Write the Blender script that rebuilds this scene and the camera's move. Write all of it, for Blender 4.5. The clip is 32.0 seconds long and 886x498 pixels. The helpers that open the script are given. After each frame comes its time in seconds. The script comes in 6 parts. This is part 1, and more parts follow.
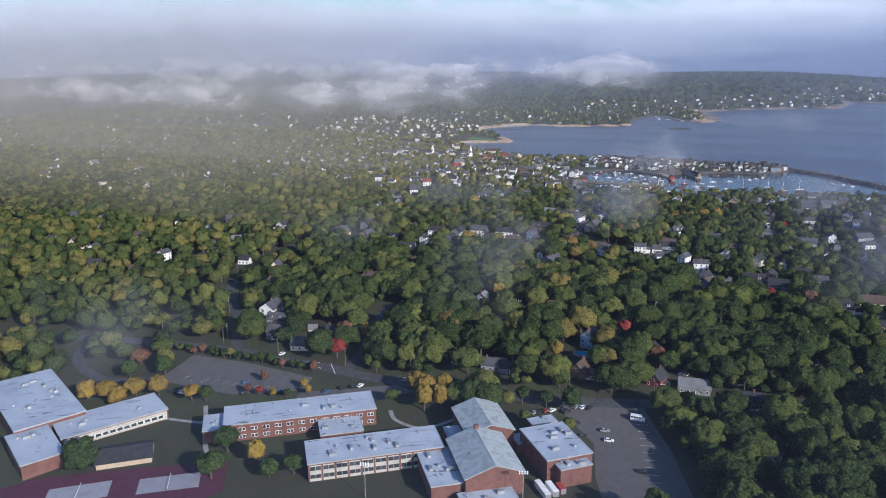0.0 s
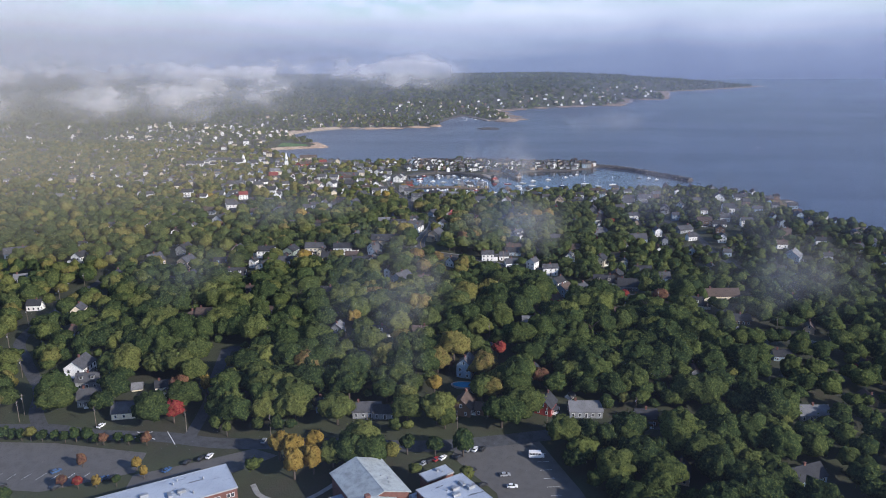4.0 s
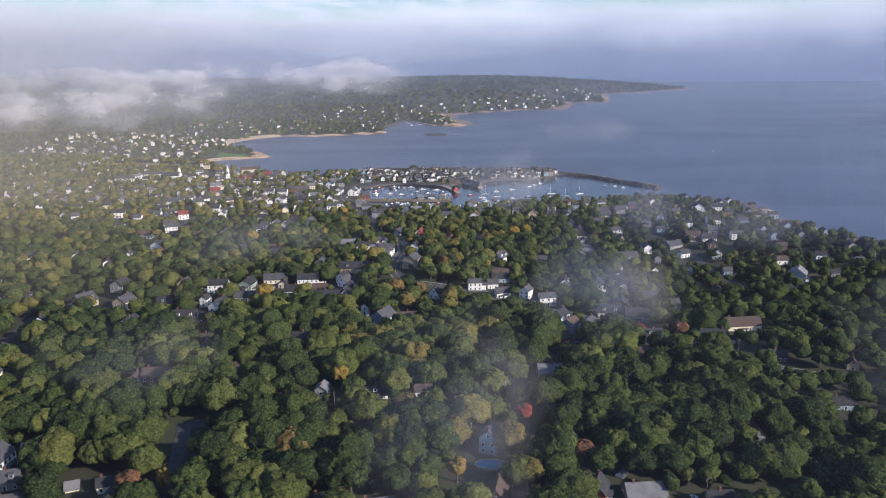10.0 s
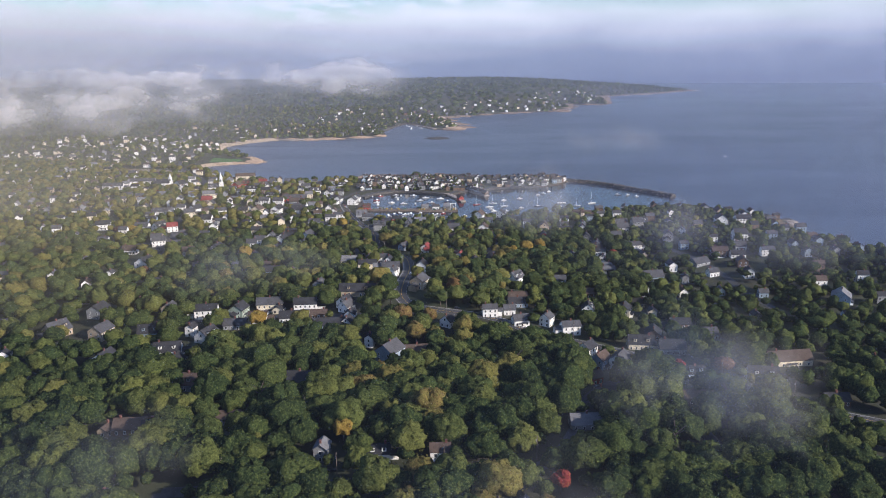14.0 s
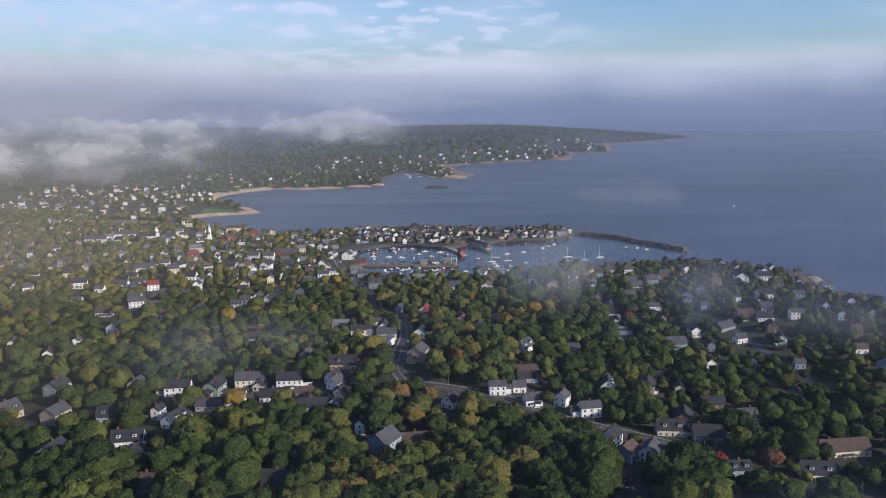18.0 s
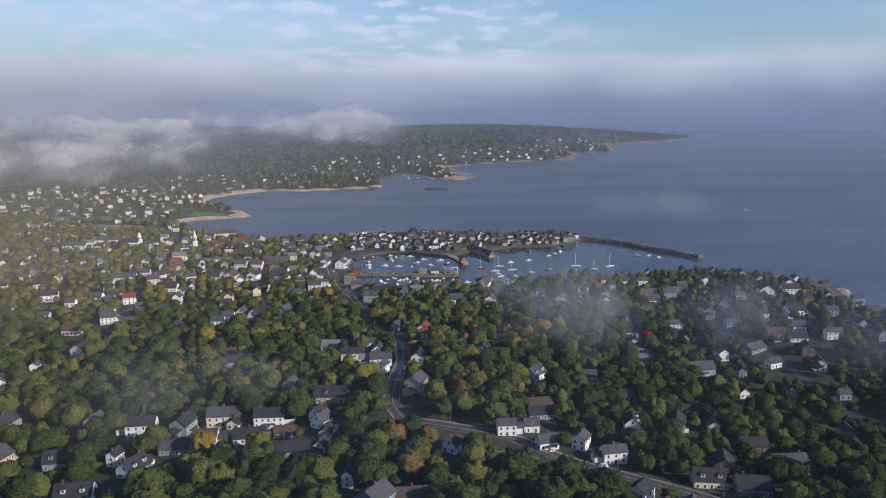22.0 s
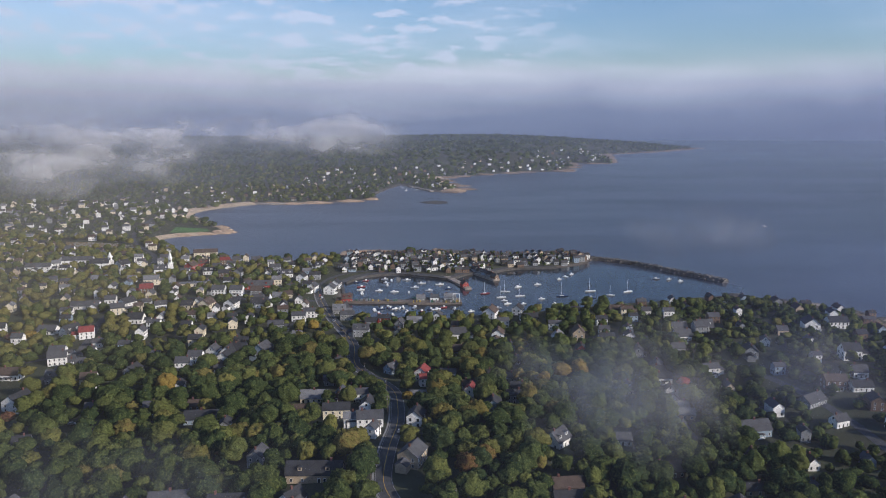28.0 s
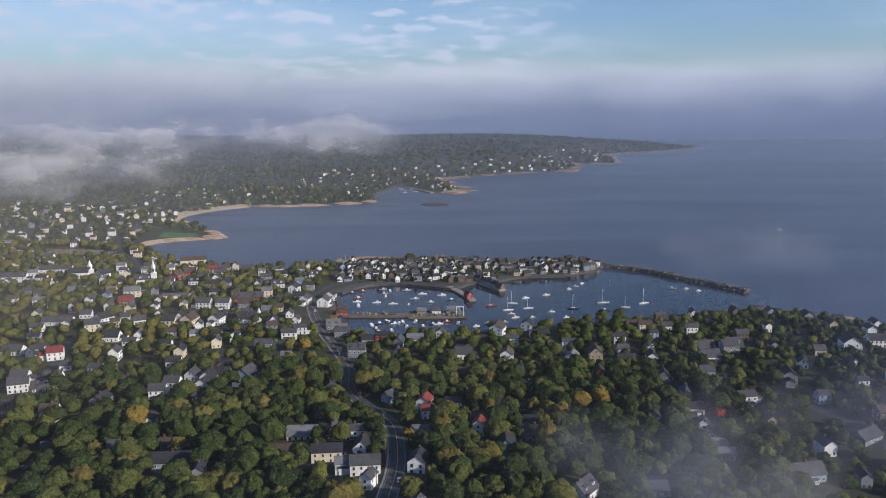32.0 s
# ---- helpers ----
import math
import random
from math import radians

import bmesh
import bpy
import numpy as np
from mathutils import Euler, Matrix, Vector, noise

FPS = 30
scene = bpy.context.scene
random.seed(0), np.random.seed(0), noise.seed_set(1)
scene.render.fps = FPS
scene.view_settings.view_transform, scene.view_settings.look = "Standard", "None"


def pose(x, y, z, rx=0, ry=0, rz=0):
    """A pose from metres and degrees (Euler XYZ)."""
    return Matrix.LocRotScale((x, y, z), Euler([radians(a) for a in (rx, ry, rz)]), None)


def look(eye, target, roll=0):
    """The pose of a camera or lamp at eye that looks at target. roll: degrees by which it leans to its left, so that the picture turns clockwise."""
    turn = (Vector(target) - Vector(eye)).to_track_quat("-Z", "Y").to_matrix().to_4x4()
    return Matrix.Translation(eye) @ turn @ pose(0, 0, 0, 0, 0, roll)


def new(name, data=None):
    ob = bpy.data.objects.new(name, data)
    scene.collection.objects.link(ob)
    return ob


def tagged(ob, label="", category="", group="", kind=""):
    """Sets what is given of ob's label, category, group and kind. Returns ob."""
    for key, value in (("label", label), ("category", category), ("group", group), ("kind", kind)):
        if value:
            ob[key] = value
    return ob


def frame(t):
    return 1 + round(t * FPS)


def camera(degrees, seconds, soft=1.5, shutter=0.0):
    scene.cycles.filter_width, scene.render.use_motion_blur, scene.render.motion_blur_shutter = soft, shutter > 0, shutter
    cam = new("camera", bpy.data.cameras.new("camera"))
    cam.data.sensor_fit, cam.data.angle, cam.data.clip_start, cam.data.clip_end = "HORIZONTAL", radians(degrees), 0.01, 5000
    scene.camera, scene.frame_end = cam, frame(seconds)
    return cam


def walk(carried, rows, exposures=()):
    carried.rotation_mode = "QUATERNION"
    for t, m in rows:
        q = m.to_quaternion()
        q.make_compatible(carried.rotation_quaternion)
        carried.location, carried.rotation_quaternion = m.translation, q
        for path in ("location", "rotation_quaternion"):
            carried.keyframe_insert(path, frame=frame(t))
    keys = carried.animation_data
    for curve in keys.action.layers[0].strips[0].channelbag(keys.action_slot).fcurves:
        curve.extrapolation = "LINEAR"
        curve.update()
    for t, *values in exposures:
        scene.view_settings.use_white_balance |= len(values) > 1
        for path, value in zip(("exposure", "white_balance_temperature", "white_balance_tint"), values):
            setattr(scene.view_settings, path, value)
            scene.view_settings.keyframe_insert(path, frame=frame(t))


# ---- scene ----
cam = camera(62.25, 32.0, soft=1.0)
scene.cycles.transparent_max_bounces = 24

# seconds, x, y, z, heading to the left of +y, pitch, roll
PATH = [
    (0, 89.4, -227.7, 180.3, 21.01, -15.12, -0.08), (1, 78.8, -217.4, 180.4, 20.86, -15.16, -0.09),
    (2, 69.2, -206.5, 180.7, 20.75, -15.18, -0.15), (2.5, 65.1, -201.4, 180.6, 19.16, -15.14, -0.14),
    (3, 60.5, -196.7, 180.3, 15.35, -15.12, -0.04), (3.5, 55.4, -191.6, 180.0, 10.58, -15.06, -0.01),
    (4, 50.8, -186.4, 179.5, 5.60, -15.00, -0.09), (4.5, 45.9, -181.0, 179.1, 1.33, -14.94, -0.10),
    (6.5, 31.2, -158.0, 179.2, 0.62, -14.90, 0.00), (7, 27.7, -152.3, 179.4, 0.57, -14.89, -0.04),
    (8, 21.6, -140.9, 179.5, 0.51, -14.87, -0.10), (9, 16.1, -129.2, 179.7, 0.41, -14.83, -0.13),
    (10, 11.5, -117.2, 179.7, 0.36, -14.79, -0.20), (11, 7.6, -104.3, 179.8, 0.30, -14.76, -0.22),
    (12, 4.9, -91.9, 180.2, 0.22, -14.74, -0.19), (13, 3.6, -79.0, 180.5, 0.20, -14.73, -0.13),
    (14, 2.0, -65.6, 180.3, 0.15, -14.70, -0.13), (14.5, 1.6, -58.9, 180.4, 0.12, -14.70, -0.11),
    (16.5, 1.0, -33.6, 180.9, 0.09, -14.22, -0.14), (17, 0.8, -26.8, 180.9, 0.08, -11.46, -0.16),
    (17.5, 0.4, -20.2, 180.7, 0.05, -11.14, -0.16), (18, 0.2, -13.6, 180.5, 0.03, -11.13, -0.14),
    (19, 0.0, 0.0, 180.0, 0.00, -11.14, -0.13), (20, -0.5, 14.0, 179.8, -0.02, -11.14, -0.12),
    (21, -0.7, 27.6, 179.7, -0.03, -11.16, -0.11), (22, -1.0, 41.2, 179.7, -0.05, -11.18, -0.07),
    (23, -1.7, 54.3, 179.4, -0.09, -11.17, 0.00), (23.5, -2.1, 61.0, 179.4, -0.14, -11.18, 0.03),
    (24, -2.3, 67.7, 179.5, -0.14, -10.81, 0.10), (24.5, -2.4, 74.5, 179.4, -0.14, -10.38, 0.11),
    (25, -2.7, 81.4, 179.2, -0.15, -10.38, 0.09), (25.5, -3.0, 88.2, 179.0, -0.16, -10.42, 0.05),
    (27.5, -3.2, 114.3, 178.6, -0.20, -10.44, 0.03), (28, -3.4, 120.8, 178.6, -0.23, -10.45, 0.05),
    (29, -3.9, 133.7, 178.6, -0.26, -10.48, 0.05), (30, -4.4, 146.8, 178.6, -0.30, -10.50, 0.03),
    (31, -5.1, 160.0, 178.4, -0.31, -10.50, -0.01), (32, -6.5, 172.8, 178.1, -0.32, -10.50, -0.02),
]
walk(cam, [(t, pose(x, y, z, 90 + p, 0, h) @ pose(0, 0, 0, 0, 0, r)) for t, x, y, z, h, p, r in PATH],
     [(0.0, 0.30, 5500, 13), (9.0, 0.44, 5900, 16), (14.0, 0.44, 5950, 16), (17.0, 0.36, 5950, 16), (18.3, 0.03, 5850, 15), (19.0, 0.02, 5850, 15), (32.0, -0.07, 5850, 14)])

# ---- world, sun ----
SUN_DIR = Vector((0.80, -0.42, 0.41)).normalized()
sun_el = math.asin(SUN_DIR.z)
sun = new("sun", bpy.data.lights.new("sun", "SUN"))
sun.data.energy, sun.data.angle, sun.data.color = 5.0, radians(1.2), (1.0, 0.87, 0.69)
sun.matrix_world = look((0, 0, 600), Vector((0, 0, 600)) - SUN_DIR)

world = bpy.data.worlds.new("sky")
scene.world = world
world.use_nodes = True


class Tree:
    """A short hand for node trees."""

    def __init__(self, tree):
        self.t = tree
        tree.nodes.clear()

    def n(self, kind, **inputs):
        node = self.t.nodes.new(kind)
        for key, value in inputs.items():
            slot = node.inputs[int(key[1:])] if key[0] == "i" and key[1:].isdigit() else node.inputs[key.replace("_", " ")]
            if hasattr(value, "is_output"):
                self.t.links.new(value, slot)
            else:
                slot.default_value = value
        return node

    def math(self, op, a, b=0.0, c=0.0):
        node = self.n("ShaderNodeMath", i0=a, i1=b, i2=c)
        node.operation = op
        return node.outputs[0]

    def mix(self, f, a, b, kind="MIX"):
        node = self.t.nodes.new("ShaderNodeMix")
        node.data_type, node.blend_type = "RGBA", kind
        for slot, value in ((node.inputs[0], f), (node.inputs[6], a), (node.inputs[7], b)):
            if hasattr(value, "is_output"):
                self.t.links.new(value, slot)
            else:
                slot.default_value = (*value, 1) if isinstance(value, tuple) and len(value) == 3 else value
        return node.outputs[2]

    def ramp(self, f, *stops, mode="LINEAR"):
        node = self.n("ShaderNodeValToRGB", Fac=f)
        node.color_ramp.interpolation = mode
        while len(node.color_ramp.elements) < len(stops):
            node.color_ramp.elements.new(0.5)
        for el, (at, col) in zip(node.color_ramp.elements, stops):
            el.position, el.color = at, (*col, 1) if len(col) == 3 else col
        return node.outputs[0]

    def noise(self, vec, scale, detail=3.0, rough=0.5, dist=0.0):
        return self.n("ShaderNodeTexNoise", Vector=vec, Scale=scale, Detail=detail, Roughness=rough, Distortion=dist).outputs[0]

    def smooth(self, v, lo, hi):
        node = self.n("ShaderNodeMapRange", Value=v, i1=lo, i2=hi, i3=0.0, i4=1.0)
        node.interpolation_type = "SMOOTHSTEP"
        return node.outputs[0]

    def stretch(self, vec, s, loc=(0, 0, 0)):
        return self.n("ShaderNodeMapping", Vector=vec, Scale=s, Location=loc).outputs[0]


wt = Tree(world.node_tree)
ray = wt.n("ShaderNodeTexCoord").outputs["Generated"]
up = wt.n("ShaderNodeSeparateXYZ", Vector=ray).outputs[2]
sky = wt.t.nodes.new("ShaderNodeTexSky")
sky.sky_type, sky.sun_disc = "NISHITA", False
sky.sun_elevation, sky.sun_rotation = sun_el, math.atan2(SUN_DIR.x, SUN_DIR.y)
sky.air_density, sky.dust_density, sky.ozone_density = 1.0, 1.2, 1.5
blue = wt.mix(1.0, sky.outputs[0], (0.105, 0.118, 0.135), "MULTIPLY")
clear = wt.smooth(up, 0.45, 0.2)
side = wt.smooth(wt.n("ShaderNodeSeparateXYZ", Vector=ray).outputs[0], 0.26, 0.0)
wisp = wt.noise(wt.stretch(ray, (22, 22, 80), (0.4, 0, 0)), 1.0, 4.0, 0.5, 0.1)
blue = wt.mix(wt.math("MULTIPLY", wt.math("MULTIPLY", wt.smooth(wisp, 0.49, 0.62), side), wt.math("MULTIPLY", clear, 0.6)), blue, (0.72, 0.74, 0.84))
thin = wt.noise(wt.stretch(ray, (3, 3, 14), (5, 1, 0)), 1.0, 3.0, 0.5)
blue = wt.mix(wt.math("MULTIPLY", wt.smooth(thin, 0.4, 0.75), wt.math("MULTIPLY", clear, 0.45)), blue, (0.62, 0.70, 0.80))
edge = wt.noise(wt.stretch(ray, (5, 5, 16)), 1.0, 5.0, 0.5, 0.4)
low = wt.noise(wt.stretch(ray, (2.2, 2.2, 3), (3, 0, 0)), 1.0, 2.0, 0.5)
top = wt.math("ADD", wt.math("MULTIPLY", edge, 0.05), wt.math("MULTIPLY", low, 0.05))
height = wt.math("SUBTRACT", up, top)
bank = wt.smooth(height, 0.028, -0.012)
folds = wt.noise(wt.stretch(ray, (4, 4, 22), (1, 2, 0)), 1.0, 6.0, 0.55, 0.5)
east = wt.n("ShaderNodeSeparateXYZ", Vector=ray).outputs[0]
lit = wt.math("MULTIPLY_ADD", east, -0.38, 0.46)
grey = wt.ramp(wt.math("ADD", wt.math("MULTIPLY_ADD", up, 9.0, lit), wt.math("MULTIPLY_ADD", folds, 0.6, -0.3)),
               (0.08, (0.145, 0.185, 0.29)), (0.36, (0.225, 0.27, 0.385)), (0.62, (0.44, 0.48, 0.57)), (0.95, (0.66, 0.69, 0.75)))
colour = wt.mix(bank, blue, grey)
out = wt.n("ShaderNodeBackground", Color=colour, Strength=1.0)
wt.n("ShaderNodeOutputWorld", Surface=out.outputs[0])


# ---- materials ----
def material(name, build):
    m = bpy.data.materials.new(name)
    m.use_nodes = True
    t = Tree(m.node_tree)
    surface = build(t)
    t.n("ShaderNodeOutputMaterial", Surface=surface)
    return m


def principled(t, colour, rough=0.8, metal=0.0, normal=None, spec=0.3):
    node = t.n("ShaderNodeBsdfPrincipled", Roughness=rough, Metallic=metal)
    for key, v in (("Base Color", colour), ("Normal", normal), ("Specular IOR Level", spec)):
        if hasattr(v, "is_output"):
            t.t.links.new(v, node.inputs[key])
        elif v is not None:
            node.inputs[key].default_value = (*v, 1) if key == "Base Color" else v
    return node.outputs[0]


def bump(t, v, strength=0.4, dist=0.1):
    return t.n("ShaderNodeBump", Height=v, Strength=strength, Distance=dist).outputs[0]


def place(t):
    return t.n("ShaderNodeNewGeometry").outputs["Position"]


def tone(c, k):
    return tuple(min(1.0, v * k) for v in c)


def paint(name, c, rough=0.75, worn=0.18, metal=0.0, lap=0.0):
    """Painted or plain solid stuff, with broad stains and fine grain."""
    def build(t):
        p = place(t)
        a, b = t.noise(p, 0.35, 3), t.noise(p, 6.0, 4)
        col = t.mix(t.smooth(a, 0.35, 0.75), tone(c, 1 + worn * 0.3), tone(c, 1 - worn))
        col = t.mix(t.math("MULTIPLY", b, worn), col, tone(c, 0.6))
        each = t.n("ShaderNodeObjectInfo").outputs["Random"]
        col = t.mix(t.math("MULTIPLY", each, 0.22), col, tone(c, 0.72))
        h = b
        if lap:
            w = t.n("ShaderNodeTexWave", Vector=p, Scale=1.0 / lap)
            w.bands_direction, w.wave_profile = "Z", "SAW"
            h = w.outputs["Fac"]
        return principled(t, col, rough, metal, bump(t, h, 0.35, 0.03))
    return material(name, build)


CREAM, WHITE = (0.70, 0.62, 0.46), (0.80, 0.79, 0.76)
WALLS = [paint("white_clapboard", WHITE, lap=0.13), paint("cream_clapboard", CREAM, lap=0.13),
         paint("grey_shingle_wall", (0.24, 0.25, 0.26), lap=0.15), paint("blue_grey_clapboard", (0.26, 0.33, 0.40), lap=0.13),
         paint("tan_clapboard", (0.42, 0.34, 0.24), lap=0.13), paint("brown_shingle_wall", (0.15, 0.10, 0.07), lap=0.15),
         paint("barn_red_clapboard", (0.30, 0.05, 0.04), lap=0.13), paint("sage_clapboard", (0.27, 0.33, 0.27), lap=0.13)]
ROOFS = [paint("charcoal_shingles", (0.036, 0.037, 0.042), 0.9, 0.3, lap=0.14), paint("grey_shingles", (0.072, 0.073, 0.08), 0.9, 0.25, lap=0.14),
         paint("brown_shingles", (0.085, 0.062, 0.05), 0.9, 0.25, lap=0.14), paint("pale_grey_shingles", (0.16, 0.162, 0.17), 0.85, 0.2, lap=0.14),
         paint("red_shingles", (0.21, 0.045, 0.04), 0.85, 0.2, lap=0.14)]
TRIM = paint("white_trim", (0.80, 0.80, 0.78), 0.6, 0.1)
BRICKWORK = paint("red_brick", (0.155, 0.075, 0.06), 0.85, 0.3, lap=0.075)
DARK_TRIM = paint("dark_trim", (0.05, 0.05, 0.055), 0.6, 0.15)
METAL = paint("galvanised_metal", (0.42, 0.43, 0.44), 0.45, 0.25, 0.6)
CONCRETE = paint("concrete", (0.27, 0.265, 0.25), 0.85, 0.3)
GRANITE = paint("granite", (0.30, 0.26, 0.22), 0.85, 0.35)
DARK_ROCK = paint("wet_rock", (0.075, 0.07, 0.065), 0.6, 0.4)
PALE_ROCK = paint("sunlit_granite_ledge", (0.40, 0.29, 0.20), 0.85, 0.35)
TIMBER = paint("weathered_timber", (0.17, 0.14, 0.115), 0.85, 0.35)
BARK = paint("bark", (0.10, 0.08, 0.065), 0.9, 0.35)
ASPHALT = paint("asphalt", (0.065, 0.067, 0.072), 0.85, 0.3)
PALE_ASPHALT = paint("worn_parking_asphalt", (0.10, 0.097, 0.094), 0.85, 0.14)
LINE_PAINT = paint("road_line_paint", (0.42, 0.42, 0.40), 0.7, 0.25)
SAND = paint("beach_sand", (0.50, 0.39, 0.27), 0.9, 0.25)


def glass_pane(t):
    p = place(t)
    each = t.n("ShaderNodeObjectInfo").outputs["Random"]
    col = t.mix(each, (0.02, 0.025, 0.03), (0.09, 0.10, 0.11))
    return principled(t, t.mix(t.noise(p, 0.8), col, (0.04, 0.045, 0.05)), 0.12, 0.0, None, 0.6)


PANE = material("window_glass", glass_pane)


def membrane(t):
    p = place(t)
    a, b, c = t.noise(p, 0.06, 4, 0.6), t.noise(p, 0.5, 5, 0.6), t.noise(p, 9.0, 3)
    col = t.mix(t.smooth(a, 0.35, 0.7), (0.37, 0.41, 0.47), (0.29, 0.325, 0.38))
    col = t.mix(t.math("MULTIPLY", t.smooth(b, 0.55, 0.8), 0.5), col, (0.34, 0.35, 0.37))
    turned = t.n("ShaderNodeMapping", Vector=p, Rotation=(0, 0, radians(-35)))
    puddle = t.noise(t.stretch(turned.outputs[0], (0.10, 0.55, 0.1)), 1.0, 4, 0.6, 0.6)
    col = t.mix(t.smooth(puddle, 0.615, 0.66), col, (0.085, 0.09, 0.10))
    seam = t.n("ShaderNodeTexWave", Vector=t.stretch(p, (0.8, 0.6, 0)), Scale=0.16)
    col = t.mix(t.math("MULTIPLY", t.smooth(seam.outputs["Fac"], 0.96, 1.0), 0.35), col, (0.40, 0.42, 0.45))
    return principled(t, col, 0.55, 0.0, bump(t, c, 0.2, 0.02))


MEMBRANE = material("white_roof_membrane", membrane)


def tone2(t, col, k):
    return t.mix(1.0, col, (k, k, k), "MULTIPLY")


def leaves(name, stops, own=True):
    """Foliage: each tree takes its own tone from the ramp, each leaf a small shift; lit tops and shaded gaps are
    painted in.
    """
    def build(t):
        if own:
            each = t.n("ShaderNodeObjectInfo").outputs["Random"]
        else:
            attr = t.n("ShaderNodeAttribute")
            attr.attribute_name = "tree_tone"
            each = attr.outputs["Fac"]
        p = place(t)
        leaf = t.n("ShaderNodeNewGeometry").outputs["Random Per Island"]
        fine = t.noise(p, 0.5, 2)
        f = t.math("ADD", each, t.math("MULTIPLY_ADD", fine, 0.10, -0.05))
        col = t.ramp(f, *stops)
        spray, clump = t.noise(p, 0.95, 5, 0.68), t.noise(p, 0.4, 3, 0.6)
        # deep paints the self-shadow of leaf gaps, bright the sunlit tops, as colour
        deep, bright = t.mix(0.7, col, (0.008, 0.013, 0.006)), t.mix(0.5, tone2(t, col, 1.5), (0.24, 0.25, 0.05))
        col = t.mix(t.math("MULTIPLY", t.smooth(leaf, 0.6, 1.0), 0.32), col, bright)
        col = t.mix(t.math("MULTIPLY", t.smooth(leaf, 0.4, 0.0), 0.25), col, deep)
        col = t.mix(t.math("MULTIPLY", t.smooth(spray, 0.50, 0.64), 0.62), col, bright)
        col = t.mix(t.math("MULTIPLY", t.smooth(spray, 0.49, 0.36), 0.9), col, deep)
        rough = t.math("ADD", spray, t.math("MULTIPLY", clump, 0.5))
        d = t.n("ShaderNodeBsdfDiffuse", Color=col, Normal=bump(t, rough, 1.0, 1.1))
        s = t.n("ShaderNodeBsdfTranslucent", Color=t.mix(0.3, col, (0.16, 0.17, 0.03)))
        return t.n("ShaderNodeMixShader", Fac=0.25, i1=d.outputs[0], i2=s.outputs[0]).outputs[0]
    return material(name, build)


GREENS = ((0.0, (0.027, 0.045, 0.021)), (0.40, (0.043, 0.066, 0.025)), (0.68, (0.077, 0.097, 0.033)), (0.85, (0.124, 0.136, 0.042)),
          (0.94, (0.168, 0.148, 0.047)), (0.985, (0.183, 0.120, 0.050)), (1.0, (0.139, 0.078, 0.052)))
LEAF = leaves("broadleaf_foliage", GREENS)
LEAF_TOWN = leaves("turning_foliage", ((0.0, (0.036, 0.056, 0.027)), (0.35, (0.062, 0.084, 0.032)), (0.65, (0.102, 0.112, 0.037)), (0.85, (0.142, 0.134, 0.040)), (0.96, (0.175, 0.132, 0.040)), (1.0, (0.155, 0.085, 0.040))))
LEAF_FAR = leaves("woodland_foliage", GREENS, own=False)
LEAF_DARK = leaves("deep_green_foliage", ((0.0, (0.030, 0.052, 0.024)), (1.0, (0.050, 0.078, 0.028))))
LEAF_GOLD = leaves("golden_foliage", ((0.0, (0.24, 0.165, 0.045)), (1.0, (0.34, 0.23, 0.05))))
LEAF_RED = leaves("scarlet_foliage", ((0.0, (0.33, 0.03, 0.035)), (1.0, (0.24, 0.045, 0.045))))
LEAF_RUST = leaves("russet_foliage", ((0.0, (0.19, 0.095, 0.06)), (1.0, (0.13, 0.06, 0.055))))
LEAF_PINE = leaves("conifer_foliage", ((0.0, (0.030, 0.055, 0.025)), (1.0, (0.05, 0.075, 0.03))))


def ground_look(t):
    p = place(t)
    a, b, c = t.noise(p, 0.012, 4, 0.6), t.noise(p, 0.11, 4, 0.6), t.noise(p, 1.6, 4, 0.6)
    col = t.mix(t.smooth(b, 0.35, 0.65), (0.036, 0.045, 0.024), (0.050, 0.047, 0.030))
    col = t.mix(t.smooth(a, 0.45, 0.62), col, (0.052, 0.062, 0.030))
    col = t.mix(t.math("MULTIPLY", c, 0.6), col, (0.035, 0.034, 0.022))
    z = t.n("ShaderNodeSeparateXYZ", Vector=p).outputs[2]
    shore = t.math("ADD", z, t.math("MULTIPLY_ADD", b, 3.0, -1.5))
    rock = t.mix(c, (0.15, 0.125, 0.105), (0.075, 0.068, 0.062))
    col = t.mix(t.smooth(shore, 2.4, 1.1), col, rock)
    col = t.mix(t.smooth(z, 0.9, 0.25), col, (0.07, 0.062, 0.055))
    return principled(t, col, 0.92, 0.0, bump(t, c, 0.6, 0.4))


GROUND = material("grass_and_leaf_litter", ground_look)


def water_look(t):
    p = place(t)
    a = t.noise(t.stretch(p, (1, 1.6, 1)), 0.9, 4, 0.6)
    b = t.noise(p, 0.02, 3, 0.5)
    slick = t.noise(t.stretch(p, (0.3, 1.2, 1)), 0.006, 4, 0.6, 0.5)
    col = t.mix(b, (0.038, 0.046, 0.074), (0.047, 0.055, 0.084))
    away = t.n("ShaderNodeVectorMath", i0=t.stretch(p, (1 / 230, 1 / 150, 1), (-80 / 230, -860 / 150, 0)))
    away.operation = "LENGTH"
    open_sea = t.smooth(away.outputs["Value"], 0.75, 1.15)
    rough = t.math("MULTIPLY_ADD", t.smooth(slick, 0.4, 0.65), 0.05, t.math("MULTIPLY_ADD", open_sea, 0.22, 0.10))
    ripple = t.n("ShaderNodeBump", Height=a, Strength=t.math("MULTIPLY_ADD", open_sea, 0.27, 0.08), Distance=0.05).outputs[0]
    col = t.mix(open_sea, (0.012, 0.020, 0.032), col)
    return principled(t, col, rough, 0.0, ripple, t.math("MULTIPLY_ADD", open_sea, 0.2, 0.2))


WATER = material("sea_water", water_look)


# ---- mesh helpers ----
def smoothstep(v, lo, hi):
    u = np.clip((v - lo) / (hi - lo), 0, 1)
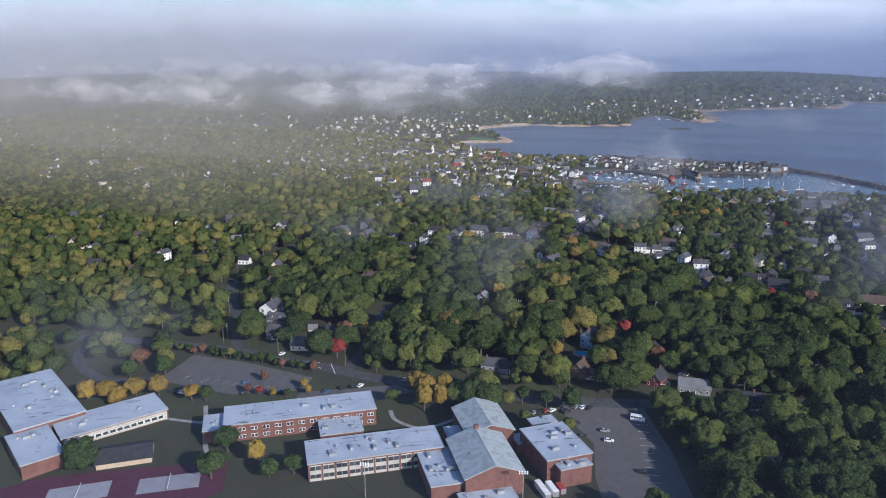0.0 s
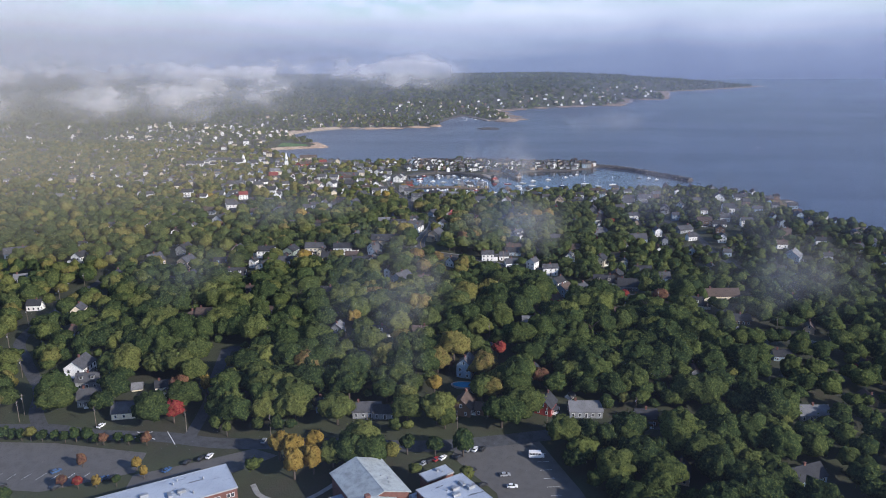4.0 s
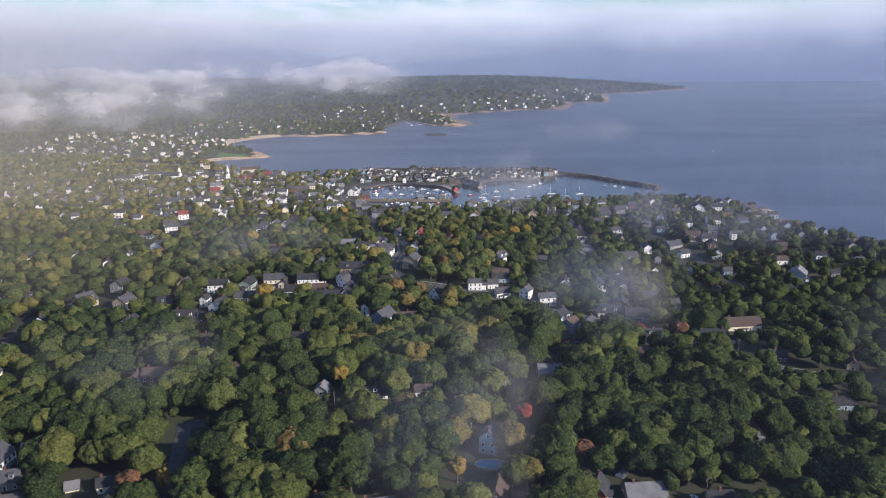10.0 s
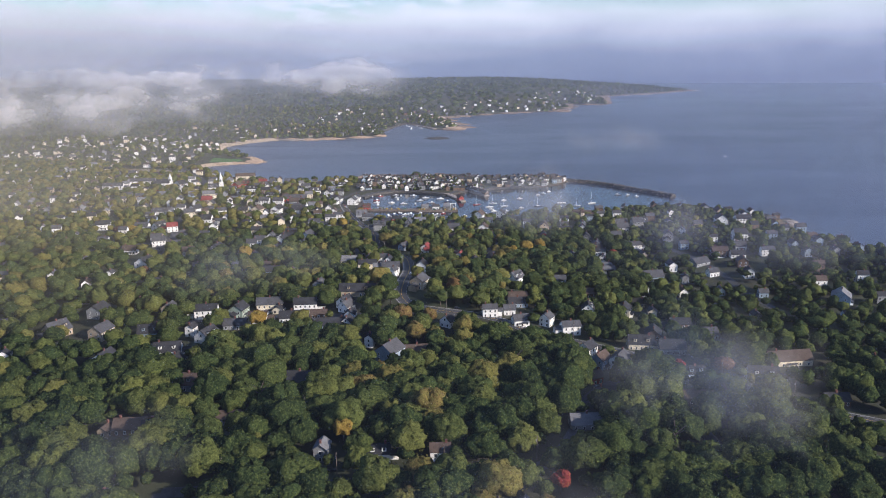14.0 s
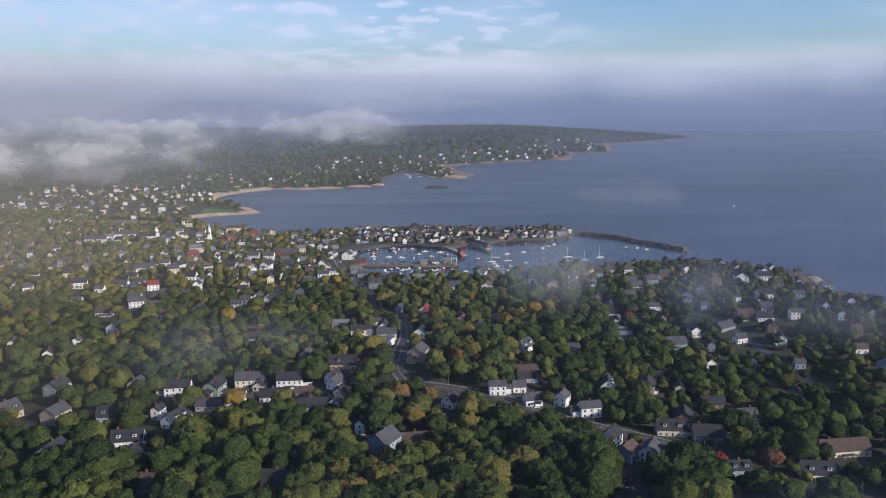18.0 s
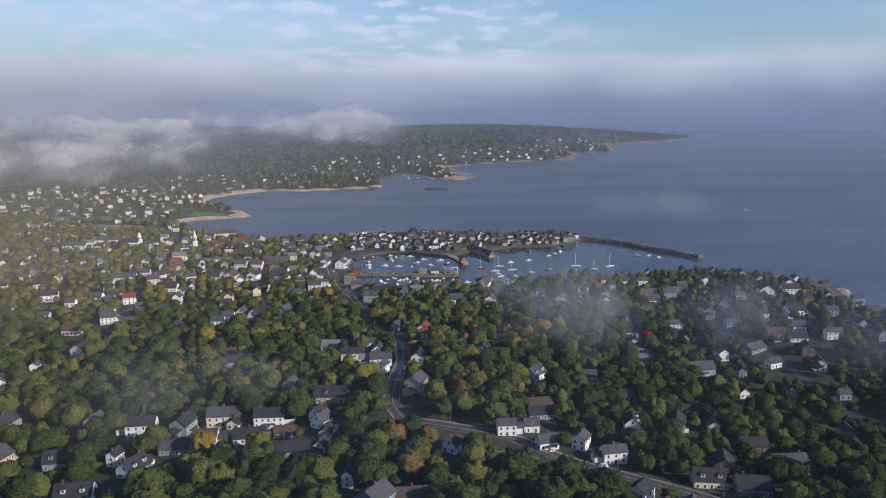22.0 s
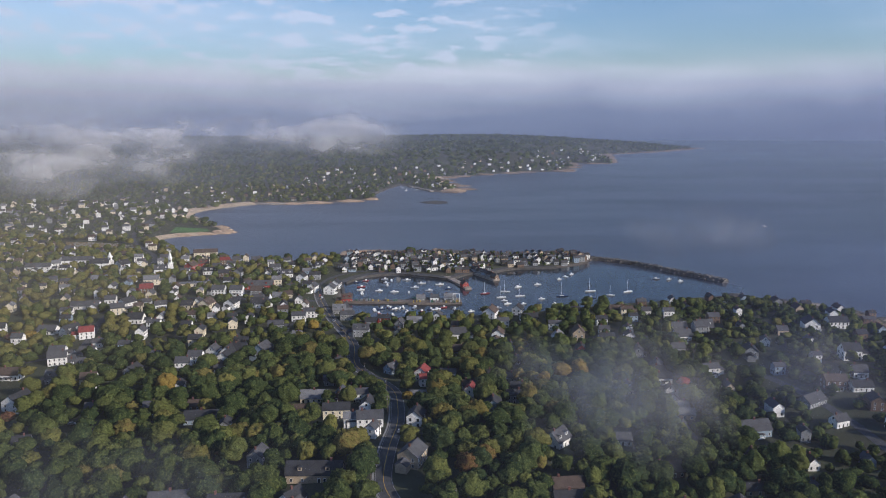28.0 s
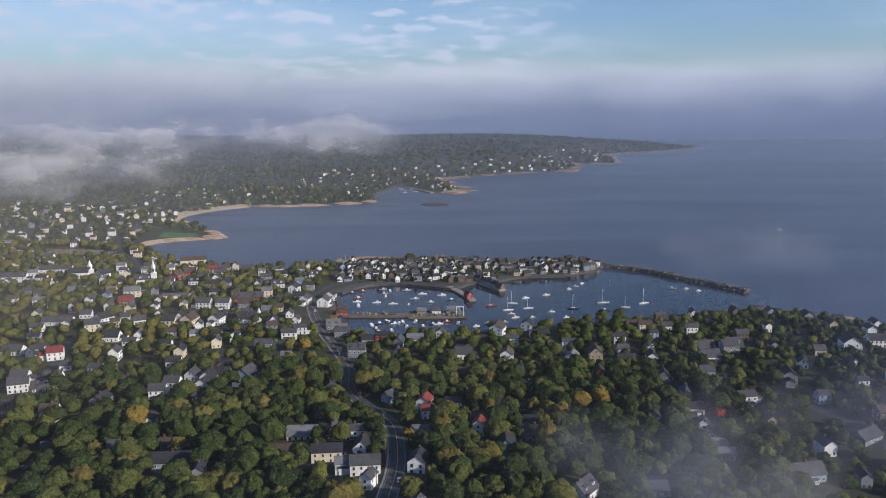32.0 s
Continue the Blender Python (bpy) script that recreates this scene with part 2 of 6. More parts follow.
    return u * u * (3 - 2 * u)


def mesh(name, verts, faces, mats, index=None, smooth=False):
    me = bpy.data.meshes.new(name)
    me.from_pydata(verts, [], faces)
    for m in mats:
        me.materials.append(m)
    if index is not None:
        me.polygons.foreach_set("material_index", np.asarray(index, np.int32))
    if smooth:
        me.polygons.foreach_set("use_smooth", np.ones(len(me.polygons), bool))
    me.update()
    return me


def big_mesh(name, verts, quads, mats, tones=None):
    """A large mesh of quads from arrays."""
    me = bpy.data.meshes.new(name)
    n = len(quads)
    me.vertices.add(len(verts))
    me.vertices.foreach_set("co", np.asarray(verts, np.float32).ravel())
    me.loops.add(4 * n)
    me.loops.foreach_set("vertex_index", np.asarray(quads, np.int32).ravel())
    me.polygons.add(n)
    me.polygons.foreach_set("loop_start", np.arange(0, 4 * n, 4, dtype=np.int32))
    me.update(calc_edges=True)
    me.polygons.foreach_set("use_smooth", np.ones(n, bool))
    for m in mats:
        me.materials.append(m)
    if tones is not None:
        me.attributes.new("tree_tone", "FLOAT", "POINT").data.foreach_set("value", np.asarray(tones, np.float32))
    return me


BOX_F = [(0, 3, 2, 1), (4, 5, 6, 7), (0, 1, 5, 4), (1, 2, 6, 5), (2, 3, 7, 6), (3, 0, 4, 7)]


def box_verts(x0, x1, y0, y1, z0, z1):
    return [(x0, y0, z0), (x1, y0, z0), (x1, y1, z0), (x0, y1, z0), (x0, y0, z1), (x1, y0, z1), (x1, y1, z1), (x0, y1, z1)]


class Solid:
    """Gathers boxes and prisms into one mesh of one part."""

    def __init__(self):
        self.v, self.f, self.i = [], [], []

    def add(self, verts, faces, mat=0):
        k = len(self.v)
        self.v += verts
        self.f += [tuple(k + a for a in f) for f in faces]
        self.i += [mat] * len(faces)
        return self

    def box(self, x0, x1, y0, y1, z0, z1, mat=0):
        return self.add(box_verts(x0, x1, y0, y1, z0, z1), BOX_F, mat)

    def prism(self, plan, z0, z1, mat=0):
        n = len(plan)
        v = [(x, y, z0) for x, y in plan] + [(x, y, z1) for x, y in plan]
        f = [tuple(range(n))[::-1], tuple(range(n, 2 * n))] + [(a, (a + 1) % n, n + (a + 1) % n, n + a) for a in range(n)]
        return self.add(v, f, mat)

    def tube(self, x, y, z0, z1, r0, r1, n=8, mat=0):
        ring = [(math.cos(2 * math.pi * k / n), math.sin(2 * math.pi * k / n)) for k in range(n)]
        v = [(x + r0 * c, y + r0 * s, z0) for c, s in ring] + [(x + r1 * c, y + r1 * s, z1) for c, s in ring]
        f = [tuple(range(n))[::-1], tuple(range(n, 2 * n))] + [(a, (a + 1) % n, n + (a + 1) % n, n + a) for a in range(n)]
        return self.add(v, f, mat)

    def made(self, name, *mats):
        return mesh(name, self.v, self.f, mats, self.i if len(mats) > 1 else None)


CACHE = {}


def cached(key, build):
    if key not in CACHE:
        CACHE[key] = build()
    return CACHE[key]


def part(name, data, parent, m=None, label=""):
    ob = new(name, data)
    ob.parent = parent
    if m is not None:
        ob.matrix_basis = m
    return tagged(ob, label)


# ---- the lie of the land ----
EAST = [(720, -420), (560, 250), (480, 500), (445, 570), (415, 606), (391, 655), (383, 700), (390, 740), (374, 777), (335, 806), (290, 832)]
HARBOUR = [(244, 822), (198, 807), (155, 797), (122, 784), (81, 771), (42, 766), (-10, 744), (-41, 737), (-80, 748), (-92, 800), (-108, 882),
           (-87, 914), (-53, 928), (-16, 914), (7, 905), (30, 930), (56, 938), (82, 957), (133, 963), (168, 983)]
NECK = [(186, 1015), (180, 1036), (149, 1054), (98, 1037), (43, 1045), (10, 1068), (-47, 1066), (-70, 1046), (-120, 1040), (-130, 1020), (-160, 1008),
        (-200, 1001), (-255, 1012), (-310, 1030), (-352, 1080), (-385, 1122), (-412, 1150)]
BEACHES = [(-400, 1182), (-372, 1200), (-345, 1208), (-326, 1224), (-335, 1258), (-380, 1310), (-420, 1370), (-452, 1420), (-450, 1470),
           (-425, 1525), (-370, 1588), (-312, 1585), (-246, 1600), (-180, 1630), (-137, 1668), (-150, 1758), (-130, 1880), (-102, 1985)]
FAR_SHORE = [(-77, 1940), (-30, 1822), (20, 1812), (55, 1838), (40, 1935), (-17, 2160), (40, 2221), (160, 2330), (289, 2418), (385, 2437),
             (440, 2600), (471, 2827), (560, 2790), (625, 2800), (650, 2950), (725, 3400), (993, 3600), (1346, 3994), (1250, 4300)]
BEYOND = [(700, 5600), (-3600, 5600), (-3600, -700), (720, -700)]
COAST = np.array(EAST + HARBOUR + NECK + BEACHES + FAR_SHORE + BEYOND, float)


def shore_distance(x, y):
    """Metres from the shore, above zero on land."""
    p = np.stack([np.ravel(x), np.ravel(y)], -1).astype(float)
    best, inside = np.full(len(p), 1e9), np.zeros(len(p), bool)
    for a, b in zip(COAST, np.roll(COAST, -1, 0)):
        ab = b - a
        u = np.clip(((p - a) @ ab) / (ab @ ab), 0, 1)
        best = np.minimum(best, np.hypot(*(p - a - u[:, None] * ab).T))
        if a[1] != b[1]:
            cross = (a[1] > p[:, 1]) != (b[1] > p[:, 1])
            inside ^= cross & (p[:, 0] < a[0] + (p[:, 1] - a[1]) / (b[1] - a[1]) * ab[0])
    return np.where(inside, best, -best).reshape(np.shape(x))


def hill(x, y, cx, cy, rx, ry):
    return np.exp(-((x - cx) / rx) ** 2 - ((y - cy) / ry) ** 2)


def inland(x, y):
    h = 5.0 + 17 * hill(x, y, 30, 190, 260, 125) + 14 * hill(x, y, -10, 440, 130, 110) + 8 * hill(x, y, -350, 300, 250, 260)
    h = h + 10 * hill(x, y, 300, 620, 110, 160) + 2.5 * hill(x, y, 40, 1010, 160, 40)
    h = h + 42 * smoothstep(y, 1500, 2700) * smoothstep(x, 1500, 200) + 26 * hill(x, y, 250, 3500, 700, 700) + 14 * hill(x, y, -900, 1500, 500, 500)
    w = np.minimum(1.0, 1.6 * hill(x, y, -60, 15, 190, 75))
    h = h * (1 - w) + 9.8 * w
    return h + 1.2 * (1 - w) * np.sin(x * 0.021 + 1.3) * np.sin(y * 0.017)


def height_at(x, y, sd=None):
    x, y = np.asarray(x, float), np.asarray(y, float)
    sd = shore_distance(x, y) if sd is None else sd
    wide = np.where(y > 1450, 2.2, 1.0)
    rise = smoothstep(sd, 0, 90 * wide)
    return np.where(sd > 0, np.minimum(sd * 0.30, 2.4) + rise * np.maximum(inland(x, y) - 2.4, 0), np.maximum(sd * 0.12, -6.0))


gx = np.concatenate([np.linspace(-3500, -700, 41)[:-1], np.linspace(-700, 700, 176)[:-1], np.linspace(700, 2600, 28)])
gy = np.concatenate([np.linspace(-650, -160, 14)[:-1], np.linspace(-160, 1500, 208)[:-1], np.linspace(1500, 4600, 110)])
GX, GY = np.meshgrid(gx, gy)
GZ = height_at(GX, GY)


def ground_z(x, y):
    """The height of the ground sheet."""
    a = min(max(int(np.searchsorted(gx, x)) - 1, 0), len(gx) - 2)
    b = min(max(int(np.searchsorted(gy, y)) - 1, 0), len(gy) - 2)
    u, v = (x - gx[a]) / (gx[a + 1] - gx[a]), (y - gy[b]) / (gy[b + 1] - gy[b])
    return float((GZ[b, a] * (1 - u) + GZ[b, a + 1] * u) * (1 - v) + (GZ[b + 1, a] * (1 - u) + GZ[b + 1, a + 1] * u) * v)


ids = np.arange(GX.size).reshape(GX.shape)
quads = np.stack([ids[:-1, :-1], ids[:-1, 1:], ids[1:, 1:], ids[1:, :-1]], -1).reshape(-1, 4)
ground = new("ground", big_mesh("ground", np.stack([GX, GY, GZ], -1).reshape(-1, 3), quads, [GROUND]))
tagged(ground, "rolling coastal ground of grass, leaf litter and granite ledge", "ground", kind="structure")
ground.data.polygons.foreach_set("use_smooth", np.ones(len(quads), bool))

wx, wy = np.linspace(-6000, 9000, 31), np.linspace(-2500, 9000, 24)
WX, WY = np.meshgrid(wx, wy)
ids = np.arange(WX.size).reshape(WX.shape)
quads = np.stack([ids[:-1, :-1], ids[:-1, 1:], ids[1:, 1:], ids[1:, :-1]], -1).reshape(-1, 4)
sea = new("water", big_mesh("water", np.stack([WX, WY, 0 * WX], -1).reshape(-1, 3), quads, [WATER]))
tagged(sea, "calm grey-blue sea and harbour water", "water", kind="structure")

# ---- what stands where: a plan of taken ground, 2 m squares ----
PX0, PY0, CELL = -760.0, -200.0, 2.0
TAKEN = np.zeros((900, 760), bool)


def take(x, y, rx, ry):
    a0, a1 = int((x - rx - PX0) / CELL), int((x + rx - PX0) / CELL) + 1
    b0, b1 = int((y - ry - PY0) / CELL), int((y + ry - PY0) / CELL) + 1
    TAKEN[max(b0, 0):max(b1, 0), max(a0, 0):max(a1, 0)] = True


def is_taken(x, y):
    a, b = ((np.asarray(x) - PX0) / CELL).astype(int), ((np.asarray(y) - PY0) / CELL).astype(int)
    ok = (a >= 0) & (a < TAKEN.shape[1]) & (b >= 0) & (b < TAKEN.shape[0])
    return np.where(ok, TAKEN[np.clip(b, 0, TAKEN.shape[0] - 1), np.clip(a, 0, TAKEN.shape[1] - 1)], False)


def smooth_line(points, step=4.0):
    """A rounded line through the points, sampled evenly."""
    p = np.array(points, float)
    p = np.vstack([2 * p[0] - p[1], p, 2 * p[-1] - p[-2]])
    out = []
    for a, b, c, d in zip(p, p[1:], p[2:], p[3:]):
        n = max(2, int(np.hypot(*(c - b)) / step))
        for u in np.linspace(0, 1, n, endpoint=False):
            out.append(0.5 * (2 * b + (c - a) * u + (2 * a - 5 * b + 4 * c - d) * u * u + (3 * b - a - 3 * c + d) * u ** 3))
    return np.array(out + [p[-2]])


def strip(name, line, side0, side1, mat, lift, label, category, kind="structure", thick=0.0):
    """A band along a line, draped over the ground."""
    t = np.gradient(line, axis=0)
    t /= np.hypot(*t.T)[:, None]
    nrm = np.stack([-t[:, 1], t[:, 0]], -1)
    rows = [line + nrm * s for s in np.linspace(side0, side1, 3)]
    z = [height_at(r[:, 0], r[:, 1]) + lift for r in rows]
    n = len(line)
    v = np.concatenate([np.column_stack([r, q]) for r, q in zip(rows, z)])
    k = np.arange(n - 1)
    q = np.concatenate([np.stack([k + a * n, k + (a + 1) * n, k + (a + 1) * n + 1, k + a * n + 1], -1) for a in range(2)])
    ob = new(name, big_mesh(name, v, q[:, ::-1], [mat]))
    return tagged(ob, label, category, kind=kind)


ROADS = []


def road(points, width, label="narrow asphalt street between trees", lines=True, kerb=False):
    line = smooth_line(points)
    strip("road", line, -width / 2, width / 2, ASPHALT, 0.16, label, "road")
    if lines:
        strip("trim", line, -0.12, 0.12, LINE_GOLD, 0.20, "faded yellow centre line on the street", "road marking")
        for s in (-1, 1):
            strip("trim", line, s * (width / 2 - 0.42), s * (width / 2 - 0.32), LINE_PAINT, 0.20, "white edge line on the street", "road marking")
    if kerb:
        strip("pavement", line, width / 2 + 0.2, width / 2 + 1.2, CONCRETE, 0.28, "pale concrete sidewalk along the street", "sidewalk")
    ROADS.append(line)
    for x, y in line[:: 1]:
        take(x, y, width / 2 + 1.2, width / 2 + 1.2)
        if lines and y > 200:
            take(x, y - 6, width / 2, 7)


LINE_GOLD = paint("yellow_line_paint", (0.55, 0.36, 0.06), 0.7, 0.3)
road([(-360, 60), (-257, 86), (-171, 100), (-139, 98), (-104, 98), (-75, 95), (-28, 97), (17, 98), (55, 106), (110, 122), (160, 130)], 7.5,
     "asphalt street behind the school", lines=False)
road([(-257, 84), (-250, 66), (-232, 52), (-208, 46), (-186, 56)], 6.0, "narrow asphalt driveway to the school", lines=False)
road([(-160, 96), (-175, 113), (-186, 133), (-214, 163), (-237, 194), (-250, 260), (-262, 340)], 6.5, lines=False)
road([(-92, 96), (-94, 125), (-100, 150), (-106, 180)], 6.0, lines=False)
road([(-106, 180), (-51, 182), (-24, 183), (2, 188), (26, 190), (46, 200), (62, 232)], 6.5, lines=False)
road([(-20, 395), (-28, 417), (-28, 450), (-26, 479), (-27, 509), (-31, 545), (-39, 566), (-50, 584), (-63, 612), (-69, 656), (-83, 699), (-100, 747),
      (-116, 798), (-131, 860)], 8.0, "curving asphalt main road with yellow centre line", kerb=True)
road([(-20, 395), (6, 388), (33, 380), (58, 361), (82, 349), (101, 339), (117, 328), (132, 312), (143, 296), (161, 273), (180, 257), (230, 235)], 7.0, kerb=True)
road([(-170, 388), (-120, 391), (-80, 387), (-38, 385), (-20, 395)], 6.0, lines=False)
road([(200, 600), (220, 545), (227, 503), (229, 459), (236, 420)], 6.0, lines=False)
road([(60, 245), (82, 280), (110, 305)], 5.0, lines=False)
road([(-131, 860), (-120, 905), (-90, 935), (-30, 948), (30, 965), (90, 985), (150, 1010)], 5.0, lines=False)
road([(-330, 590), (-260, 640), (-200, 660), (-150, 690), (-100, 745)], 6.0, lines=False)
road([(-480, 700), (-400, 760), (-300, 790), (-200, 800), (-118, 800)], 6.0, lines=False)
road([(-520, 880), (-420, 915), (-320, 930), (-250, 940), (-140, 890)], 6.5, lines=False)
road([(-330, 935), (-360, 1020), (-420, 1110), (-455, 1200), (-470, 1300), (-490, 1400), (-480, 1500), (-400, 1625)], 6.0, lines=False)
road([(-255, 470), (-262, 560), (-270, 640), (-290, 720), (-300, 790)], 6.0, lines=False)


def lot(name, plan, mat, label, category, lift=0.12, margin=3):
    """A flat patch draped on the ground."""
    cx, cy = np.mean(plan, 0)
    n = len(plan)
    ring = []
    for k in range(n):
        a, b = np.array(plan[k], float), np.array(plan[(k + 1) % n], float)
        ring += [a + (b - a) * u for u in np.linspace(0, 1, 6, endpoint=False)]
    ring = np.array(ring)
    v, f = [], []
    for u in np.linspace(1, 0.15, 5):
        r = (ring - (cx, cy)) * u + (cx, cy)
        z = height_at(r[:, 0], r[:, 1]) + lift
        v += [tuple(q) for q in np.column_stack([r, z])]
        for x, y in r:
            take(x, y, margin, margin)
    m = len(ring)
    for a in range(4):
        f += [(a * m + k, a * m + (k + 1) % m, (a + 1) * m + (k + 1) % m, (a + 1) * m + k) for k in range(m)]
    f.append(tuple(4 * m + k for k in range(m)))
    ob = new(name, mesh(name, v, f, [mat]))
    return tagged(ob, label, category, kind="structure")


lot("pavement", [(47, 70), (27, 92), (30, 104), (62, 110), (80, 75), (96, 30), (60, 22), (52, 45)], PALE_ASPHALT, "worn grey asphalt parking lot beside the school", "parking lot")
lot("pavement", [(-184, 55), (-186, 88), (-150, 90), (-106, 86), (-104, 72), (-135, 55)], PALE_ASPHALT, "worn grey asphalt parking lot with islands", "parking lot")
lot("pavement", [(-104, 70), (-60, 92), (-48, 88), (-62, 76), (-100, 50)], PALE_ASPHALT, "asphalt driveway along the brick school", "parking lot")
DRY_TURF = paint("dry_cemetery_grass", (0.17, 0.125, 0.06), 0.95, 0.3)
lot("ground_cemetery", [(-506, 1092), (-422, 1084), (-403, 1042), (-477, 1042)], DRY_TURF, "dry brown grass of the old cemetery", "cemetery", 0.4, 7)
STONES = Solid()
srow = random.Random(29)
for _ in range(230):
    x, y = srow.uniform(-488, -412), srow.uniform(1046, 1084)
    z = float(height_at(x, y)) + 0.3
    STONES.box(x - 0.5, x + 0.5, y - 0.12, y + 0.12, z, z + srow.uniform(0.9, 1.7))
tagged(new("headstones", STONES.made("headstones", CONCRETE)), "rows of weathered grey headstones on dry grass", "headstones", kind="stuff")
FRESH_TURF = paint("watered_lawn", (0.07, 0.15, 0.04), 0.95, 0.25)
lot("ground_lawn", [(-408, 1204), (-372, 1208), (-352, 1220), (-362, 1236), (-410, 1240)], FRESH_TURF, "green lawn on the rocky point", "lawn", 0.5)

# ---- houses ----
WCODE, RCODE = "wcybtnrs", "kgnpr"
WALL_WORDS = dict(w="white clapboard", c="cream clapboard", y="weathered grey shingled", b="blue-grey clapboard", t="tan clapboard", n="dark brown shingled",
                  r="barn-red", s="sage-green clapboard")
ROOF_WORDS = dict(k="dark roof", g="grey roof", n="brown roof", p="pale grey roof", r="red roof")


def shell(L, D, H, R, wall):
    """Walls with gables, hollow below the roof."""
    s, a, b = Solid(), L / 2, D / 2
    for x0, x1 in ((-a, -a + 0.25), (a - 0.25, a)):
        s.add([(x0, -b, 0), (x1, -b, 0), (x1, b, 0), (x0, b, 0), (x0, -b, H), (x1, -b, H), (x1, b, H), (x0, b, H), (x0, 0, H + R), (x1, 0, H + R)],
              [(0, 3, 2, 1), (0, 1, 5, 4), (2, 3, 7, 6), (3, 0, 4, 8, 7), (1, 2, 6, 9, 5), (4, 5, 9, 8), (6, 7, 8, 9)])
    s.box(-a + 0.25, a - 0.25, -b, -b + 0.25, 0, H)
    s.box(-a + 0.25, a - 0.25, b - 0.25, b, 0, H)
    return s.made("wall", wall)


def gable_roof(L, D, H, R, mat, over=0.45, thick=0.22):
    s, a, b = Solid(), L / 2 + over, D / 2 + over
    drop = R * over / (D / 2)
    for k in (-1, 1):
        lo, hi = (k * b, H - drop), (0.0, H + R)
        v = [(x, y, z + q) for q in (0.02, thick) for x in (-a, a) for y, z in (lo, hi)]
        s.add(v, [(0, 1, 3, 2)[::k], (4, 6, 7, 5)[::k], (0, 2, 6, 4)[::k], (1, 5, 7, 3)[::k], (0, 4, 5, 1)[::k], (2, 3, 7, 6)[::k]])
    s.box(-a, a, -0.15, 0.15, H + R + thick - 0.08, H + R + thick + 0.07)
    return s.made("roof", mat)


def window_mesh(w, h, style):
    a, e = w / 2, 0.1
    v = []
    for g, y in ((e, 0.03), (e, -0.09), (0.0, -0.09), (0.0, -0.03)):
        v += [(-a - g, y, -g), (a + g, y, -g), (a + g, y, h + g), (-a - g, y, h + g)]
    f = [(4 * r + k, 4 * r + (k + 1) % 4, 4 * r + 4 + (k + 1) % 4, 4 * r + 4 + k) for r in range(3) for k in range(4)]
    return mesh("window", v, f + [(12, 13, 14, 15), (3, 2, 1, 0)], [DARK_TRIM if style else TRIM, PANE], [0] * 12 + [1, 0])


def set_windows(parent, L, D, H, st, rich, style, seed):
    """Windows on the two long sides and the gables."""
    rnd = random.Random(seed)
    wm = cached(("win", style), lambda: window_mesh(0.95, 1.45, style))
    floors = max(1, int(st))
    n = max(2, min(5, int(L / 3.0)))
    for k in range(floors):
        z = 0.95 + 2.75 * k
        if z + 1.6 > H + 0.4:
            break
        for c in range(n):
            x = -L / 2 + L * (c + 0.5) / n
            if not (k == 0 and c == n // 2 and rich):
                part("window", wm, parent, pose(x, -D / 2 - 0.03, z))
            if rich == 2:
                part("window", wm, parent, pose(x, D / 2 + 0.03, z, 0, 0, 180))
        if rich:
            for g in ((-0.25, 0.25) if D > 6 else (0,)):
                part("window", wm, parent, pose(L / 2 + 0.03, g * D, z, 0, 0, 90))
                part("window", wm, parent, pose(-L / 2 - 0.03, g * D, z, 0, 0, -90))
    if st % 1 >= 0.4 and rich:
        for sx in (-1, 1):
            part("window", wm, parent, pose(sx * (L / 2 + 0.03), 0, H + 0.3, 0, 0, 90 * sx))


HOMES = []


